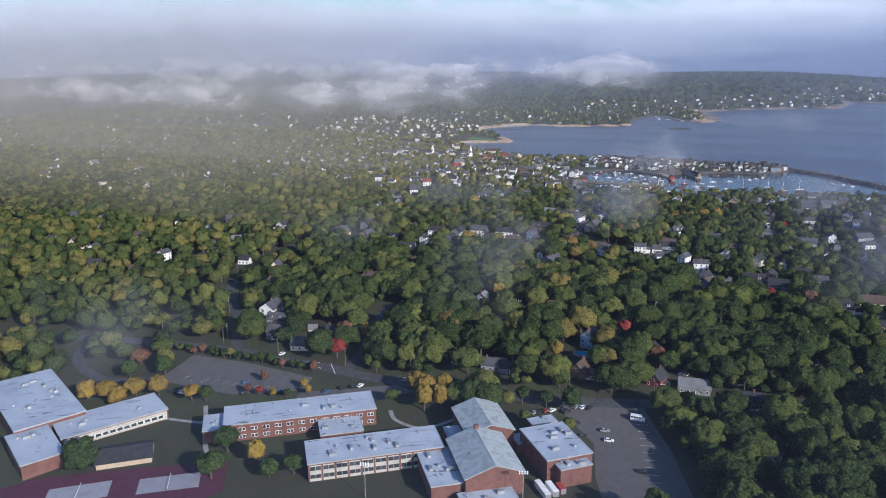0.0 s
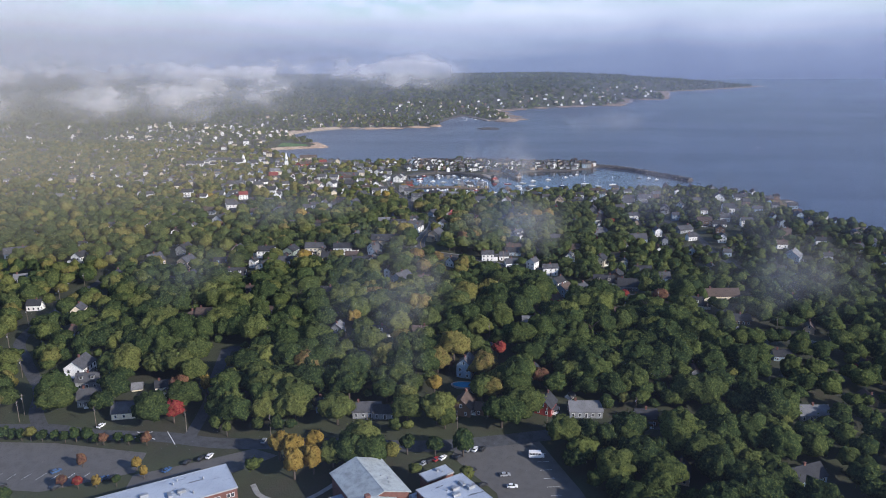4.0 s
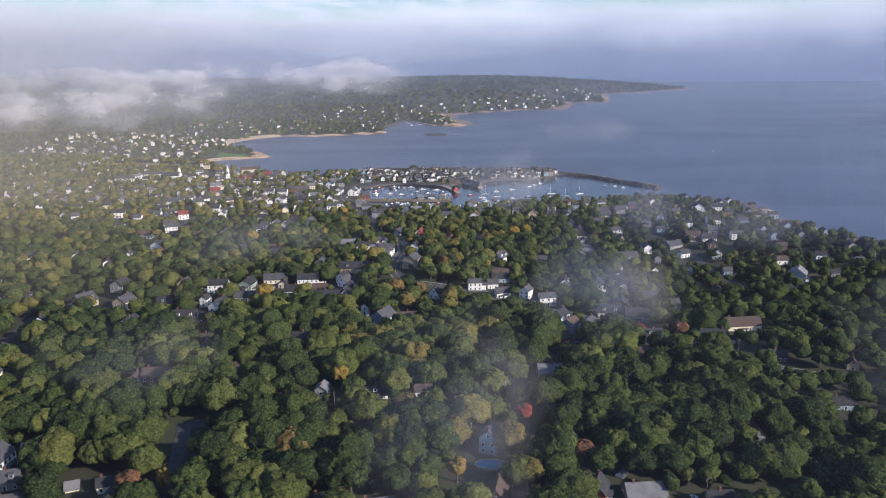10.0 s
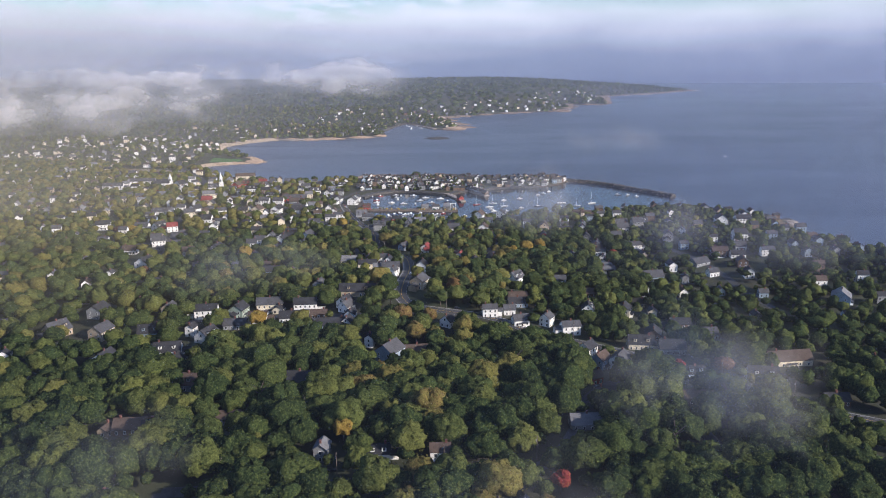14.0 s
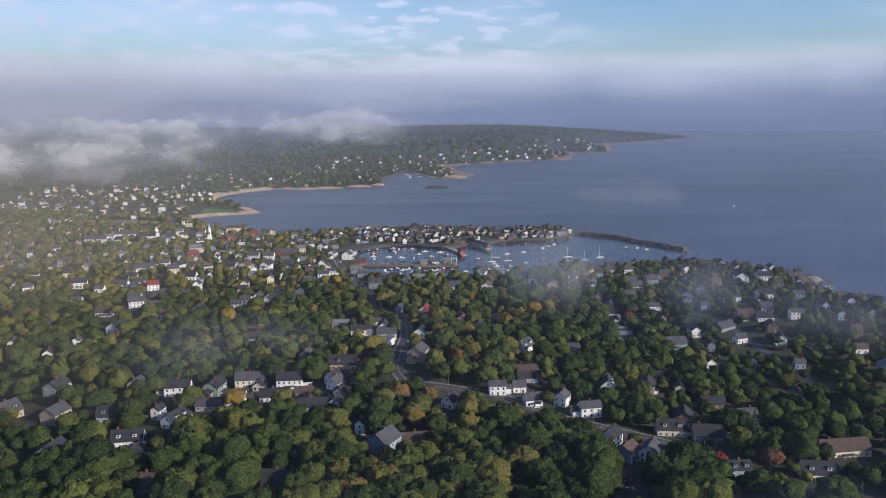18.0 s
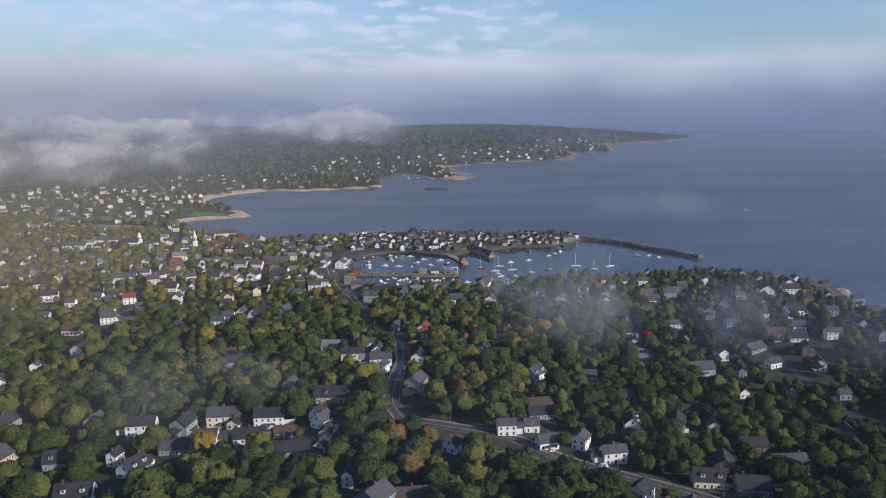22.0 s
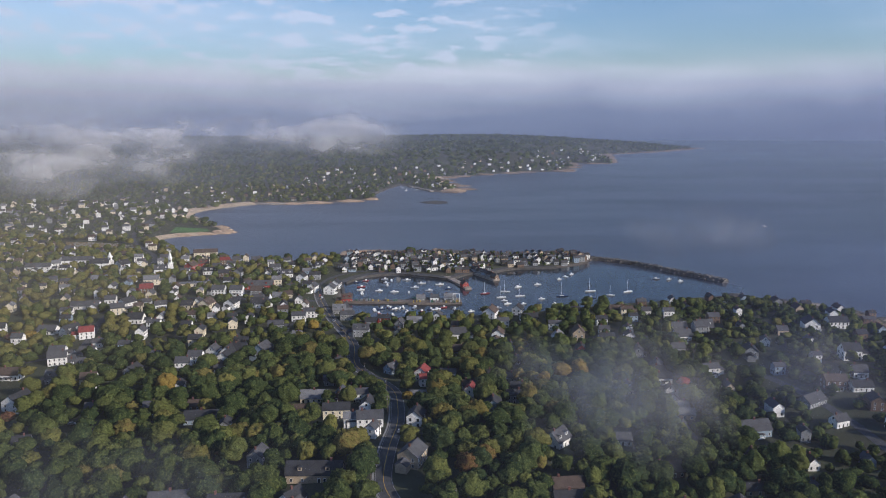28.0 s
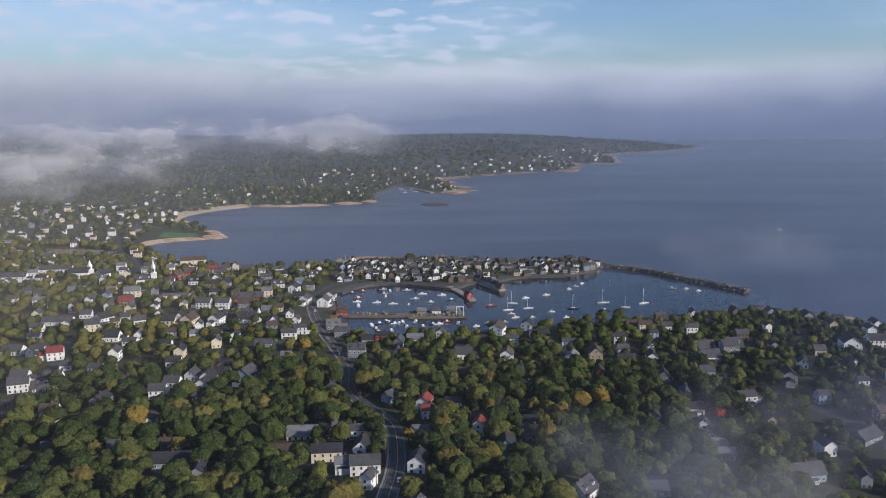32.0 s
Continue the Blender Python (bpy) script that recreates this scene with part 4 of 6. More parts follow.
home(-25, 720, -0, 12.3, 7.6, 1.5, "wp")
home(-37, 712, 80, 9.4, 7.8, 1.5, "yg")
home(-62, 719, 5, 8.8, 6.0, 1.5, "yk")
home(-5, 736, 80, 8.7, 7.2, 2, "wg")
home(66, 755, 70, 10.1, 8.4, 2, "wk")

# the rest of the town, street by street
def district(x0, x1, y0, y1, gap, seed, walls, roofs, small=0.82, turn=8, rich=0, keep=1.0, shore=14, deep=1e9, storeys=(1.5, 2, 2, 1.5, 2.5), clear=True, joined="", windows=True):
    town = Town()
    rnd = random.Random(seed)
    tries = int((x1 - x0) * (y1 - y0) / (gap * gap) * 2.2 * keep)
    xs = np.array([rnd.uniform(x0, x1) for _ in range(tries)])
    ys = np.array([rnd.uniform(y0, y1) for _ in range(tries)])
    sd = shore_distance(xs, ys)
    for x, y, d in zip(xs, ys, sd):
        if d < shore or d > deep or bool(is_taken(x, y)) or any((x - a) ** 2 + (y - b) ** 2 < (gap * 0.85) ** 2 for a, b, _ in HOMES):
            continue
        st = rnd.choice(storeys)
        L = rnd.uniform(8, 12.5) * small
        spec = (turn + rnd.choice((0, 90)) + rnd.uniform(-6, 6), L, min(L * 0.75, rnd.uniform(6.5, 9) * small), st, rnd.choice(walls) + rnd.choice(roofs))
        if joined:
            town.house(x, y, *spec, windows)
            HOMES.append((x, y, L / 2))
            if clear:
                take(x, y, L / 2, L / 2)
                take(x, y - L * 0.5 - 2, L * 0.45, 6)
        else:
            home(round(x), round(y), *spec, rich=rich, clear=clear)
    if joined:
        town.put("town_houses", joined)


MIXED, BRIGHT, MUTED = "wwwwccwybt", "wwwcccwwccyt", "wwyybbtnnr"
district(-330, -110, 700, 900, 20, 3, MIXED, "kggnkgp", turn=5, joined="gabled clapboard houses along the streets above the harbour")
district(-330, -110, 480, 700, 30, 33, MIXED, "kggnkgp", turn=5, joined="gabled clapboard houses among trees above the harbour")
district(-650, -330, 480, 760, 31, 4, BRIGHT, "kggnp", turn=15, joined="white and cream gabled houses among trees west of the town")
district(-700, -330, 760, 1140, 23, 5, BRIGHT, "kggnp", turn=12, joined="close white and cream gabled houses of the old town")
district(-330, -140, 900, 1025, 19, 6, MIXED, "kggnp", turn=10, joined="gabled houses and shops along the bay shore")
district(-118, 178, 930, 1036, 9.2, 7, "wyywbtwwyn", "kkkgg", small=0.66, turn=14, shore=5, storeys=(1.5, 1, 2, 1.5), clear=False, joined="small white and grey shingled cottages crowded on the neck")
district(110, 390, 400, 800, 28, 8, "wwyybbtnwyn", "kkggn", turn=0, joined="muted grey, brown and white houses on the headland")
district(-60, 200, 620, 780, 30, 9, MIXED, "kggn", turn=0, joined="gabled houses on the south side of the harbour")
district(-560, -200, 180, 480, 34, 10, MIXED, "kggn", turn=12, joined="scattered gabled houses in the western wood")
district(40, 260, 150, 330, 40, 12, MUTED, "kkgn", turn=5, storeys=(1, 1.5, 1.5))
district(-760, -430, 1140, 1480, 25, 13, BRIGHT, "ggpkn", turn=15, joined="white houses behind the beaches", windows=False)
district(-900, 60, 1480, 2150, 36, 14, "wwctywtn", "ggkkn", small=0.85, turn=15, deep=230, clear=False, joined="pale houses above the far bay shore", windows=False)
district(-260, 700, 2150, 3300, 36, 15, "wwwctywn", "ggkkn", small=0.85, turn=15, deep=125, clear=False, joined="pale houses along the far headland", windows=False)
district(-1300, -700, 500, 1400, 60, 16, BRIGHT, "ggpkn", small=1.2, turn=15, joined="pale houses in the outer woods", windows=False)


# ---- trees ----
def crown_template(rnd, seg, rows, lobes, sprays, size, tall=1.0):
    """A crown of unit radius: lobes of foliage grown into one uneven body, clad and edged with leaf sprays."""
    off = Vector((rnd.uniform(0, 90), rnd.uniform(0, 90), rnd.uniform(0, 90)))
    balls = [(Vector((0, 0, 0)), 0.58)]
    for k in range(lobes):
        u, a = 1 - 1.3 * (k + 0.5) / lobes, k * 2.4 + rnd.uniform(-0.5, 0.5)
        w = math.sqrt(max(0.0, 1 - u * u))
        reach = rnd.uniform(0.50, 0.80)
        balls.append((Vector((w * math.cos(a), w * math.sin(a), u * 0.9)) * reach, rnd.uniform(0.15, 0.31)))

    def skin(d):
        r = 0.3
        for c, q in balls:
            along = c.dot(d)
            gap = c.length_squared - along * along
            if gap < q * q:
                r = max(r, along + math.sqrt(q * q - gap))
        r *= 1.0 + 0.12 * noise.noise(d * 5.5 + off) + 0.13 * noise.noise(d * 13.0 + off)
        under = 0.82 if d.z < -0.2 else 1.0
        return Vector((d.x * r, d.y * r, d.z * r * tall * under))

    v, q = [], []
    for j in range(rows + 1):
        th = math.pi * (0.03 + 0.72 * j / rows)
        for i in range(seg):
            ph = 2 * math.pi * (i + 0.5 * (j % 2)) / seg
            v.append(skin(Vector((math.sin(th) * math.cos(ph), math.sin(th) * math.sin(ph), math.cos(th)))) * rnd.uniform(0.87, 0.96))
    for j in range(rows):
        q += [(j * seg + i, (j + 1) * seg + i, (j + 1) * seg + (i + 1) % seg, j * seg + (i + 1) % seg) for i in range(seg)]
    for _ in range(sprays):
        d = Vector((rnd.gauss(0, 1), rnd.gauss(0, 1), rnd.gauss(0.35, 0.8))).normalized()
        p = skin(d) * rnd.uniform(0.90, 1.01)
        nrm = (d + Vector((rnd.gauss(0, 0.5), rnd.gauss(0, 0.5), rnd.gauss(0.2, 0.5)))).normalized()
        t1 = nrm.orthogonal().normalized()
        ang = rnd.uniform(0, 6.28)
        t2 = nrm.cross(t1)
        e1, e2 = t1 * math.cos(ang) + t2 * math.sin(ang), t2 * math.cos(ang) - t1 * math.sin(ang)
        s1, s2 = size * rnd.uniform(0.6, 1.4), size * rnd.uniform(0.45, 0.9)
        b = len(v)
        v += [p - e1 * s1, p - e2 * s2 + nrm * s2 * 0.25, p + e1 * s1, p + e2 * s2 + nrm * s2 * 0.2]
        q.append((b, b + 1, b + 2, b + 3))
    return np.array([tuple(p) for p in v]), np.array(q)


def cone_template(rnd, tiers, per, size):
    v, q = [], []
    for k in range(tiers):
        z0 = -1.0 + 2.0 * k / tiers
        r = 0.62 * (1 - (k + 0.2) / (tiers + 0.4))
        for j in range(per):
            a = 2 * math.pi * (j + rnd.random() * 0.7) / per
            d = Vector((math.cos(a), math.sin(a), -0.35))
            side = Vector((-math.sin(a), math.cos(a), 0)) * size * rnd.uniform(0.5, 1.0)
            p0, p1 = Vector((0, 0, z0 + 0.22)), Vector((0, 0, z0 + 0.15)) + d * r * rnd.uniform(0.8, 1.2)
            m = (p0 + p1) / 2
            b = len(v)
            v += [p0, m - side, p1, m + side]
            q.append((b, b + 1, b + 2, b + 3))
    return np.array([tuple(p) for p in v]), np.array(q)


trnd = random.Random(5)
NEAR_T = [crown_template(trnd, 26, 11, 44, 195, 0.056, 0.85 + 0.09 * k) for k in range(7)]
MID_T = [crown_template(trnd, 13, 6, 24, 52, 0.088, 0.85 + 0.09 * k) for k in range(7)]
TOWN_T = [crown_template(trnd, 10, 4, 14, 44, 0.11, 0.85 + 0.09 * k) for k in range(7)]
FAR_T = [crown_template(trnd, 5, 2, 5, 4, 0.3, 0.9) for k in range(4)]
PINE_T = [cone_template(trnd, 11, 10, 0.12) for k in range(3)]


def trunk_mesh(key):
    rnd = random.Random(key)
    s = Solid()
    s.tube(0, 0, -0.5, 0.55, 0.055, 0.035, 7)
    for k in range(5):
        a, z = k * 1.3 + rnd.random(), 0.42 + 0.05 * k
        d = Vector((math.cos(a), math.sin(a), 0.9)).normalized()
        p0, p1 = Vector((0, 0, z)), Vector((0, 0, z)) + d * 0.5
        t1 = d.orthogonal().normalized()
        t2 = d.cross(t1)
        ring = [t1, t2, -t1, -t2]
        s.add([tuple(p0 + r * 0.028) for r in ring] + [tuple(p1 + r * 0.01) for r in ring], [(k2, (k2 + 1) % 4, 4 + (k2 + 1) % 4, 4 + k2) for k2 in range(4)])
    return s.made("trunk", BARK)


def tree_object(name, x, y, R, h, mat, label, k=0, templates=None, group="trees of the wood"):
    """One tree: a tapered trunk with limbs, and a crown of leaf sprays."""
    templates = templates or NEAR_T
    v, q = templates[k % len(templates)]
    cm = cached(("crown", id(templates), k % len(templates), mat.name), lambda: big_mesh("crown", v, q, [mat]))
    z = ground_z(x, y)
    ob = new(name)
    ob.matrix_basis = pose(x, y, z)
    tagged(ob, label, "tree", group)
    tm = cached(("trunk", k % 3), lambda: trunk_mesh(k % 3))
    part("trunk", tm, ob, Matrix.Diagonal((h * 0.62, h * 0.62, h * 0.62, 1)) @ pose(0, 0, 0.35, 0, 0, k * 40))
    half = max(R * 0.8, h * 0.45) if templates is not PINE_T else h * 0.48
    part("crown", cm, ob, pose(0, 0, h - half, 0, 0, (k * 67) % 360) @ Matrix.Diagonal((R, R, half * 1.1, 1)))
    take(x, y, R * 0.55, R * 0.55)
    return ob


def woods(name, xs, ys, Rs, hs, templates, label, seed, mat, tones):
    """Many trees in one mesh."""
    rnd = np.random.RandomState(seed)
    zs = height_at(xs, ys)
    pick = rnd.randint(0, len(templates), len(xs))
    vs, qs, ts, base = [], [], [], 0
    for k, (tv, tq) in enumerate(templates):
        m = pick == k
        n = int(m.sum())
        if not n:
            continue
        a = rnd.uniform(0, 6.283, n)
        c, s = np.cos(a)[:, None], np.sin(a)[:, None]
        X = (tv[None, :, 0] * c - tv[None, :, 1] * s) * Rs[m][:, None] + xs[m][:, None]
        Y = (tv[None, :, 0] * s + tv[None, :, 1] * c) * Rs[m][:, None] + ys[m][:, None]
        half = np.maximum(Rs[m] * 0.8, hs[m] * 0.42)
        Z = tv[None, :, 2] * half[:, None] * 1.1 + (zs[m] + hs[m] - half)[:, None]
        vs.append(np.stack([X, Y, Z], -1).reshape(-1, 3))
        nv = len(tv)
        qs.append((tq[None] + (np.arange(n) * nv)[:, None, None]).reshape(-1, 4) + base)
        ts.append(np.repeat(tones[m], nv))
        base += n * nv
    ob = new(name, big_mesh(name, np.concatenate(vs), np.concatenate(qs), [mat], np.concatenate(ts)))
    return tagged(ob, label, "woodland", kind="stuff")


def scatter(x0, x1, y0, y1, step, seed, keep=1.0):
    rnd = np.random.RandomState(seed)
    X, Y = np.meshgrid(np.arange(x0, x1, step), np.arange(y0, y1, step))
    X = X + rnd.uniform(-0.42, 0.42, X.shape) * step
    Y = Y + rnd.uniform(-0.42, 0.42, Y.shape) * step
    X, Y = X.ravel(), Y.ravel()
    m = (rnd.rand(len(X)) < keep) & (shore_distance(X, Y) > 7) & ~is_taken(X, Y)
    return X[m], Y[m], rnd


# ---- the school ----
def take_rect(x, y, ang, L, W, m=4):
    c, s = math.cos(radians(ang)), math.sin(radians(ang))
    for u in np.linspace(0, L, max(3, int(L / 3))):
        for v in np.linspace(0, W, max(3, int(W / 3))):
            take(x + c * u - s * v, y + s * u + c * v, m, m)


EDGE = paint("grey_metal_edge", (0.36, 0.38, 0.40), 0.5, 0.2, 0.2)
METAL_ROOF = paint("grey_green_metal_roof", (0.40, 0.43, 0.425), 0.5, 0.3, 0.15)
PANEL = paint("cream_wall_panel", (0.40, 0.385, 0.34), 0.7, 0.15)
VENT = Solid().box(-0.6, 0.6, -0.5, 0.5, 0, 0.7).box(-0.75, 0.75, -0.65, 0.65, 0.7, 0.85).made("roof_vent", METAL)
PIPE = Solid().tube(0, 0, 0, 0.8, 0.25, 0.25, 8).tube(0, 0, 0.8, 1.0, 0.4, 0.3, 8).made("roof_vent", METAL)
CURB = Solid().box(-1.6, 1.6, -0.8, 0.8, 0, 0.5).box(-1.5, 1.5, -0.7, 0.7, 0.5, 1.1).made("air_handler", METAL)


def wing(x, y, ang, L, W, z1, label, windows=None, vents=3, seed=1):
    """A flat-roofed wing; its front runs from (x, y) along ang."""
    c, s = math.cos(radians(ang)), math.sin(radians(ang))
    z0 = min(ground_z(x + c * u - s * v, y + s * u + c * v) for u in (0, L) for v in (0, W)) - 0.3
    H = z1 - z0
    ob = new("school_wing")
    ob.matrix_basis = pose(x, y, z0, 0, 0, ang)
    tagged(ob, label, "school building", "school buildings")
    part("wall", Solid().box(0, L, 0, W, 0, H).made("wall", BRICKWORK), ob)
    part("roof", Solid().box(-0.25, L + 0.25, -0.25, W + 0.25, H, H + 0.25).made("roof", MEMBRANE), ob, None, "white roof membrane with puddle stains")
    rim = Solid().box(-0.32, L + 0.32, -0.32, -0.1, H - 0.22, H + 0.34).box(-0.32, L + 0.32, W + 0.1, W + 0.32, H - 0.22, H + 0.34)
    rim.box(-0.32, -0.1, -0.1, W + 0.1, H - 0.22, H + 0.34).box(L + 0.1, L + 0.32, -0.1, W + 0.1, H - 0.22, H + 0.34)
    part("parapet", rim.made("parapet", EDGE), ob, None, "grey metal roof edge")
    rnd = random.Random(seed)
    for k in range(vents * 2):
        part("roof_vent", (VENT, PIPE, PIPE, CURB)[rnd.randrange(4)], ob, pose(rnd.uniform(0.1, 0.9) * L, rnd.uniform(0.2, 0.85) * W, H + 0.25, 0, 0, rnd.choice((0, 90))))
    if windows == "bays":
        n = int(L * 0.86 / 5.4)
        pm = Solid().box(-2.3, 2.3, -0.06, 0.02, 0.5, H - 0.9).made("wall_panel", PANEL)
        for k in range(n):
            u = 2.9 + 5.4 * k
            part("wall_panel", pm, ob, pose(u, 0, 0))
            for z in (1.9, 5.5):
                for d in (-1.15, 1.15):
                    part("window", cached(("sw", 2.0), lambda: window_mesh(1.95, 1.5, True)), ob, pose(u + d, -0.06, z))
    elif windows == "pairs":
        n = int(L / 5.0)
        for k in range(n):
            for z in (1.6, 5.2):
                for d in (-0.75, 0.75):
                    part("window", cached(("sw", 1.3), lambda: window_mesh(1.2, 1.5, False)), ob, pose(L * (k + 0.5) / n + d, -0.02, z))
    elif windows == "band":
        n = int(L / 3.2)
        part("wall_panel", Solid().box(1.0, L - 0.6, -0.06, 0.02, 0.8, H - 0.7).made("wall_panel", PANEL), ob)
        for k in range(n):
            part("window", cached(("sw", 2.6), lambda: window_mesh(2.4, 1.5, False)), ob, pose(1.8 + (L - 3.2) * (k + 0.3) / n, -0.06, 1.9))
    take_rect(x, y, ang, L, W)
    return ob


wing(-194, -22, 62, 30, 62, 17, "large brick school hall with a white flat roof", None, 9, 2)
wing(-169, -40, 61, 17, 31, 15.6, "low brick school wing with a white flat roof", None, 4, 3)
wing(-172, -17, 59, 46.5, 21, 15, "long classroom wing with a white flat roof and window band", "band", 6, 4)
wing(-109, 14, 35, 69, 18.5, 18, "two-storey brick classroom block with a white flat roof", "pairs", 8, 5)
wing(-117, 9.5, 35, 9, 15, 16, "brick entrance block with a white flat roof", None, 1, 6)
wing(-66.5, 26.5, 35, 19, 17, 15.2, "low brick link with a white flat roof", None, 4, 7)
wing(-57, 0, 35, 57, 18.5, 18, "two-storey classroom block with brick piers and white flat roof", "bays", 8, 8)
wing(-5, 5, 35, 17, 27, 16.6, "brick wing beside the gymnasium with a white flat roof", None, 5, 9)
wing(12, -2, 35, 22, 13, 13.5, "low brick annex with a white flat roof", None, 2, 10)
wing(-9, 39, 34, 12, 16, 15.5, "low link with a white flat roof beside the gymnasium", None, 2, 15)
wing(34, 34, 39, 20.5, 27, 20, "tall brick hall with a white flat roof", None, 4, 11)
wing(40, 32.5, 39, 14, 6, 18, "small brick annex with air handlers on its roof", None, 4, 12)
wing(17, 52, 39, 6, 8, 14.5, "small cream link building", None, 1, 13)
wing(20, 66, 39, 12, 6, 17, "low brick lobby with a white roof", None, 1, 14)


def gabled(x, y, rot, L, D, ze, R, wall, roof, label, name="school_hall", cat="school building"):
    z0 = ground_z(x, y) - 0.4
    ob = new(name)
    ob.matrix_basis = pose(x, y, z0, 0, 0, rot)
    tagged(ob, label, cat)
    part("wall", shell(L, D, ze - z0, R, wall), ob)
    part("roof", gable_roof(L, D, ze - z0, R, roof, 0.7, 0.35), ob, None, "weathered grey-green metal roof" if roof is METAL_ROOF else "")
    take_rect(x - L / 2, y - D / 2, 0, L, D, 5)
    return ob


gym = gabled(8.5, 30, -56, 31, 24, 19.6, 4.4, BRICKWORK, METAL_ROOF, "brick gymnasium with a weathered grey metal gable roof")
part("chimney", Solid().box(-0.9, 0.9, -0.9, 0.9, -2, 2.2).made("chimney", BRICKWORK), gym, pose(-14.5, 0.5, 14))
for u, v in ((-6, -5), (2, -6), (6, 4)):
    part("roof_vent", PIPE, gym, pose(u, v, 10.2 + 4.4 * (1 - abs(v) / 12)))
hall = gabled(-2, 60, -55, 26, 21, 19.2, 3.6, BRICKWORK, METAL_ROOF, "brick school hall with a weathered grey metal gable roof")
for u, v in ((2, 4), (4, 6), (7, 5)):
    part("roof_vent", PIPE, hall, pose(u, v, 9.6 + 3.6 * (1 - abs(v) / 10.5)))
gabled(-141, -12, 38, 22, 14, 12.6, 2.6, WALLS[4], ROOFS[0], "low tan field house with a dark roof beside the tennis courts", "field_house", "building")
gabled(26, 53, 39, 4, 5, 13.5, 1.0, WALLS[6], ROOFS[3], "small red shed between the school halls", "shed", "shed")

# shipping containers beside the tall hall
for dx, dy, mat, word in ((0, 0, WALLS[0], "white"), (3.4, 2.0, TRIM, "pale grey"), (6.6, 3.6, WALLS[6], "dull red")):
    L = 11 if dx < 1 else 8 if dx < 5 else 5
    ob = new("shipping_container")
    ob.matrix_basis = pose(34 + dx, 27 + dy, ground_z(38, 22), 0, 0, -52)
    tagged(ob, f"{word} steel shipping container on the asphalt", "container", "shipping containers")
    part("body", Solid().box(-L / 2, L / 2, -1.2, 1.2, 0.1, 2.6).made("body", mat), ob)
    part("end_door", Solid().box(L / 2, L / 2 + 0.06, -1.15, 1.15, 0.2, 2.5).made("end_door", METAL), ob)

# tennis courts
PURPLE = paint("purple_court_surface", (0.075, 0.024, 0.042), 0.85, 0.2)
COURT = paint("grey_court_surface", (0.25, 0.25, 0.28), 0.85, 0.15)
lot("pavement", [(-190, -72), (-166, -38), (-98, 2), (-86, -18), (-110, -62)], PURPLE, "purple hard surface round the tennis courts", "tennis court", 0.14)
for x, y in ((-110, -21), (-140, -39)):
    c, s = math.cos(radians(34)), math.sin(radians(34))
    lot("pavement", [(x + c * u - s * v, y + s * u + c * v) for u, v in ((-12, -5.6), (12, -5.6), (12, 5.6), (-12, 5.6))], COURT, "grey tennis court surface", "tennis court", 0.2)
    net = new("tennis_net")
    net.matrix_basis = pose(x, y, ground_z(x, y) + 0.2, 0, 0, 34)
    tagged(net, "white-topped net across a grey tennis court", "tennis net")
    part("net_band", Solid().box(-0.06, 0.06, -6, 6, 0.85, 1.0).made("net_band", TRIM), net)
    for v in (-6.1, 6.1):
        part("net_post", Solid().tube(0, v, -0.1, 1.05, 0.06, 0.06, 8).made("net_post", DARK_TRIM), net)

# school paths
for pts in ([(-140, 40), (-128, 25), (-112, 5), (-100, 0)], [(-150, 22), (-128, 26), (-110, 36)], [(-52, 68), (-45, 60), (-30, 58), (-15, 76)]):
    strip("pavement", smooth_line(pts, 2), -1.1, 1.1, CONCRETE, 0.22, "pale concrete footpath across the school lawn", "footpath")
    for x, y in smooth_line(pts, 2):
        take(x, y, 3, 3)

# painted lines on the lots and at the junction
def painted(x, y, ang, length, width, label):
    c, s = math.cos(radians(ang)), math.sin(radians(ang))
    pts = np.array([(x + c * u, y + s * u) for u in np.linspace(0, length, 4)])
    strip("trim", pts, -width / 2, width / 2, BRIGHT_LINE, 0.24, label, "road marking")


BRIGHT_LINE = paint("fresh_road_paint", (0.66, 0.66, 0.64), 0.7, 0.2)
for a, b in (((-120, 94), 40), ((-118, 101), -25), ((-104, 102), -50)):
    painted(a[0], a[1], b, 12, 0.35, "white painted traffic island edge")
for k in range(11):
    painted(62 + 1.2 * k, 96 - 5.2 * k, 10, 5.0, 0.14, "faded white parking bay line")
for k in range(9):
    painted(-172 + 6 * k, 60 + 0.6 * k, 75, 5.0, 0.14, "faded white parking bay line")


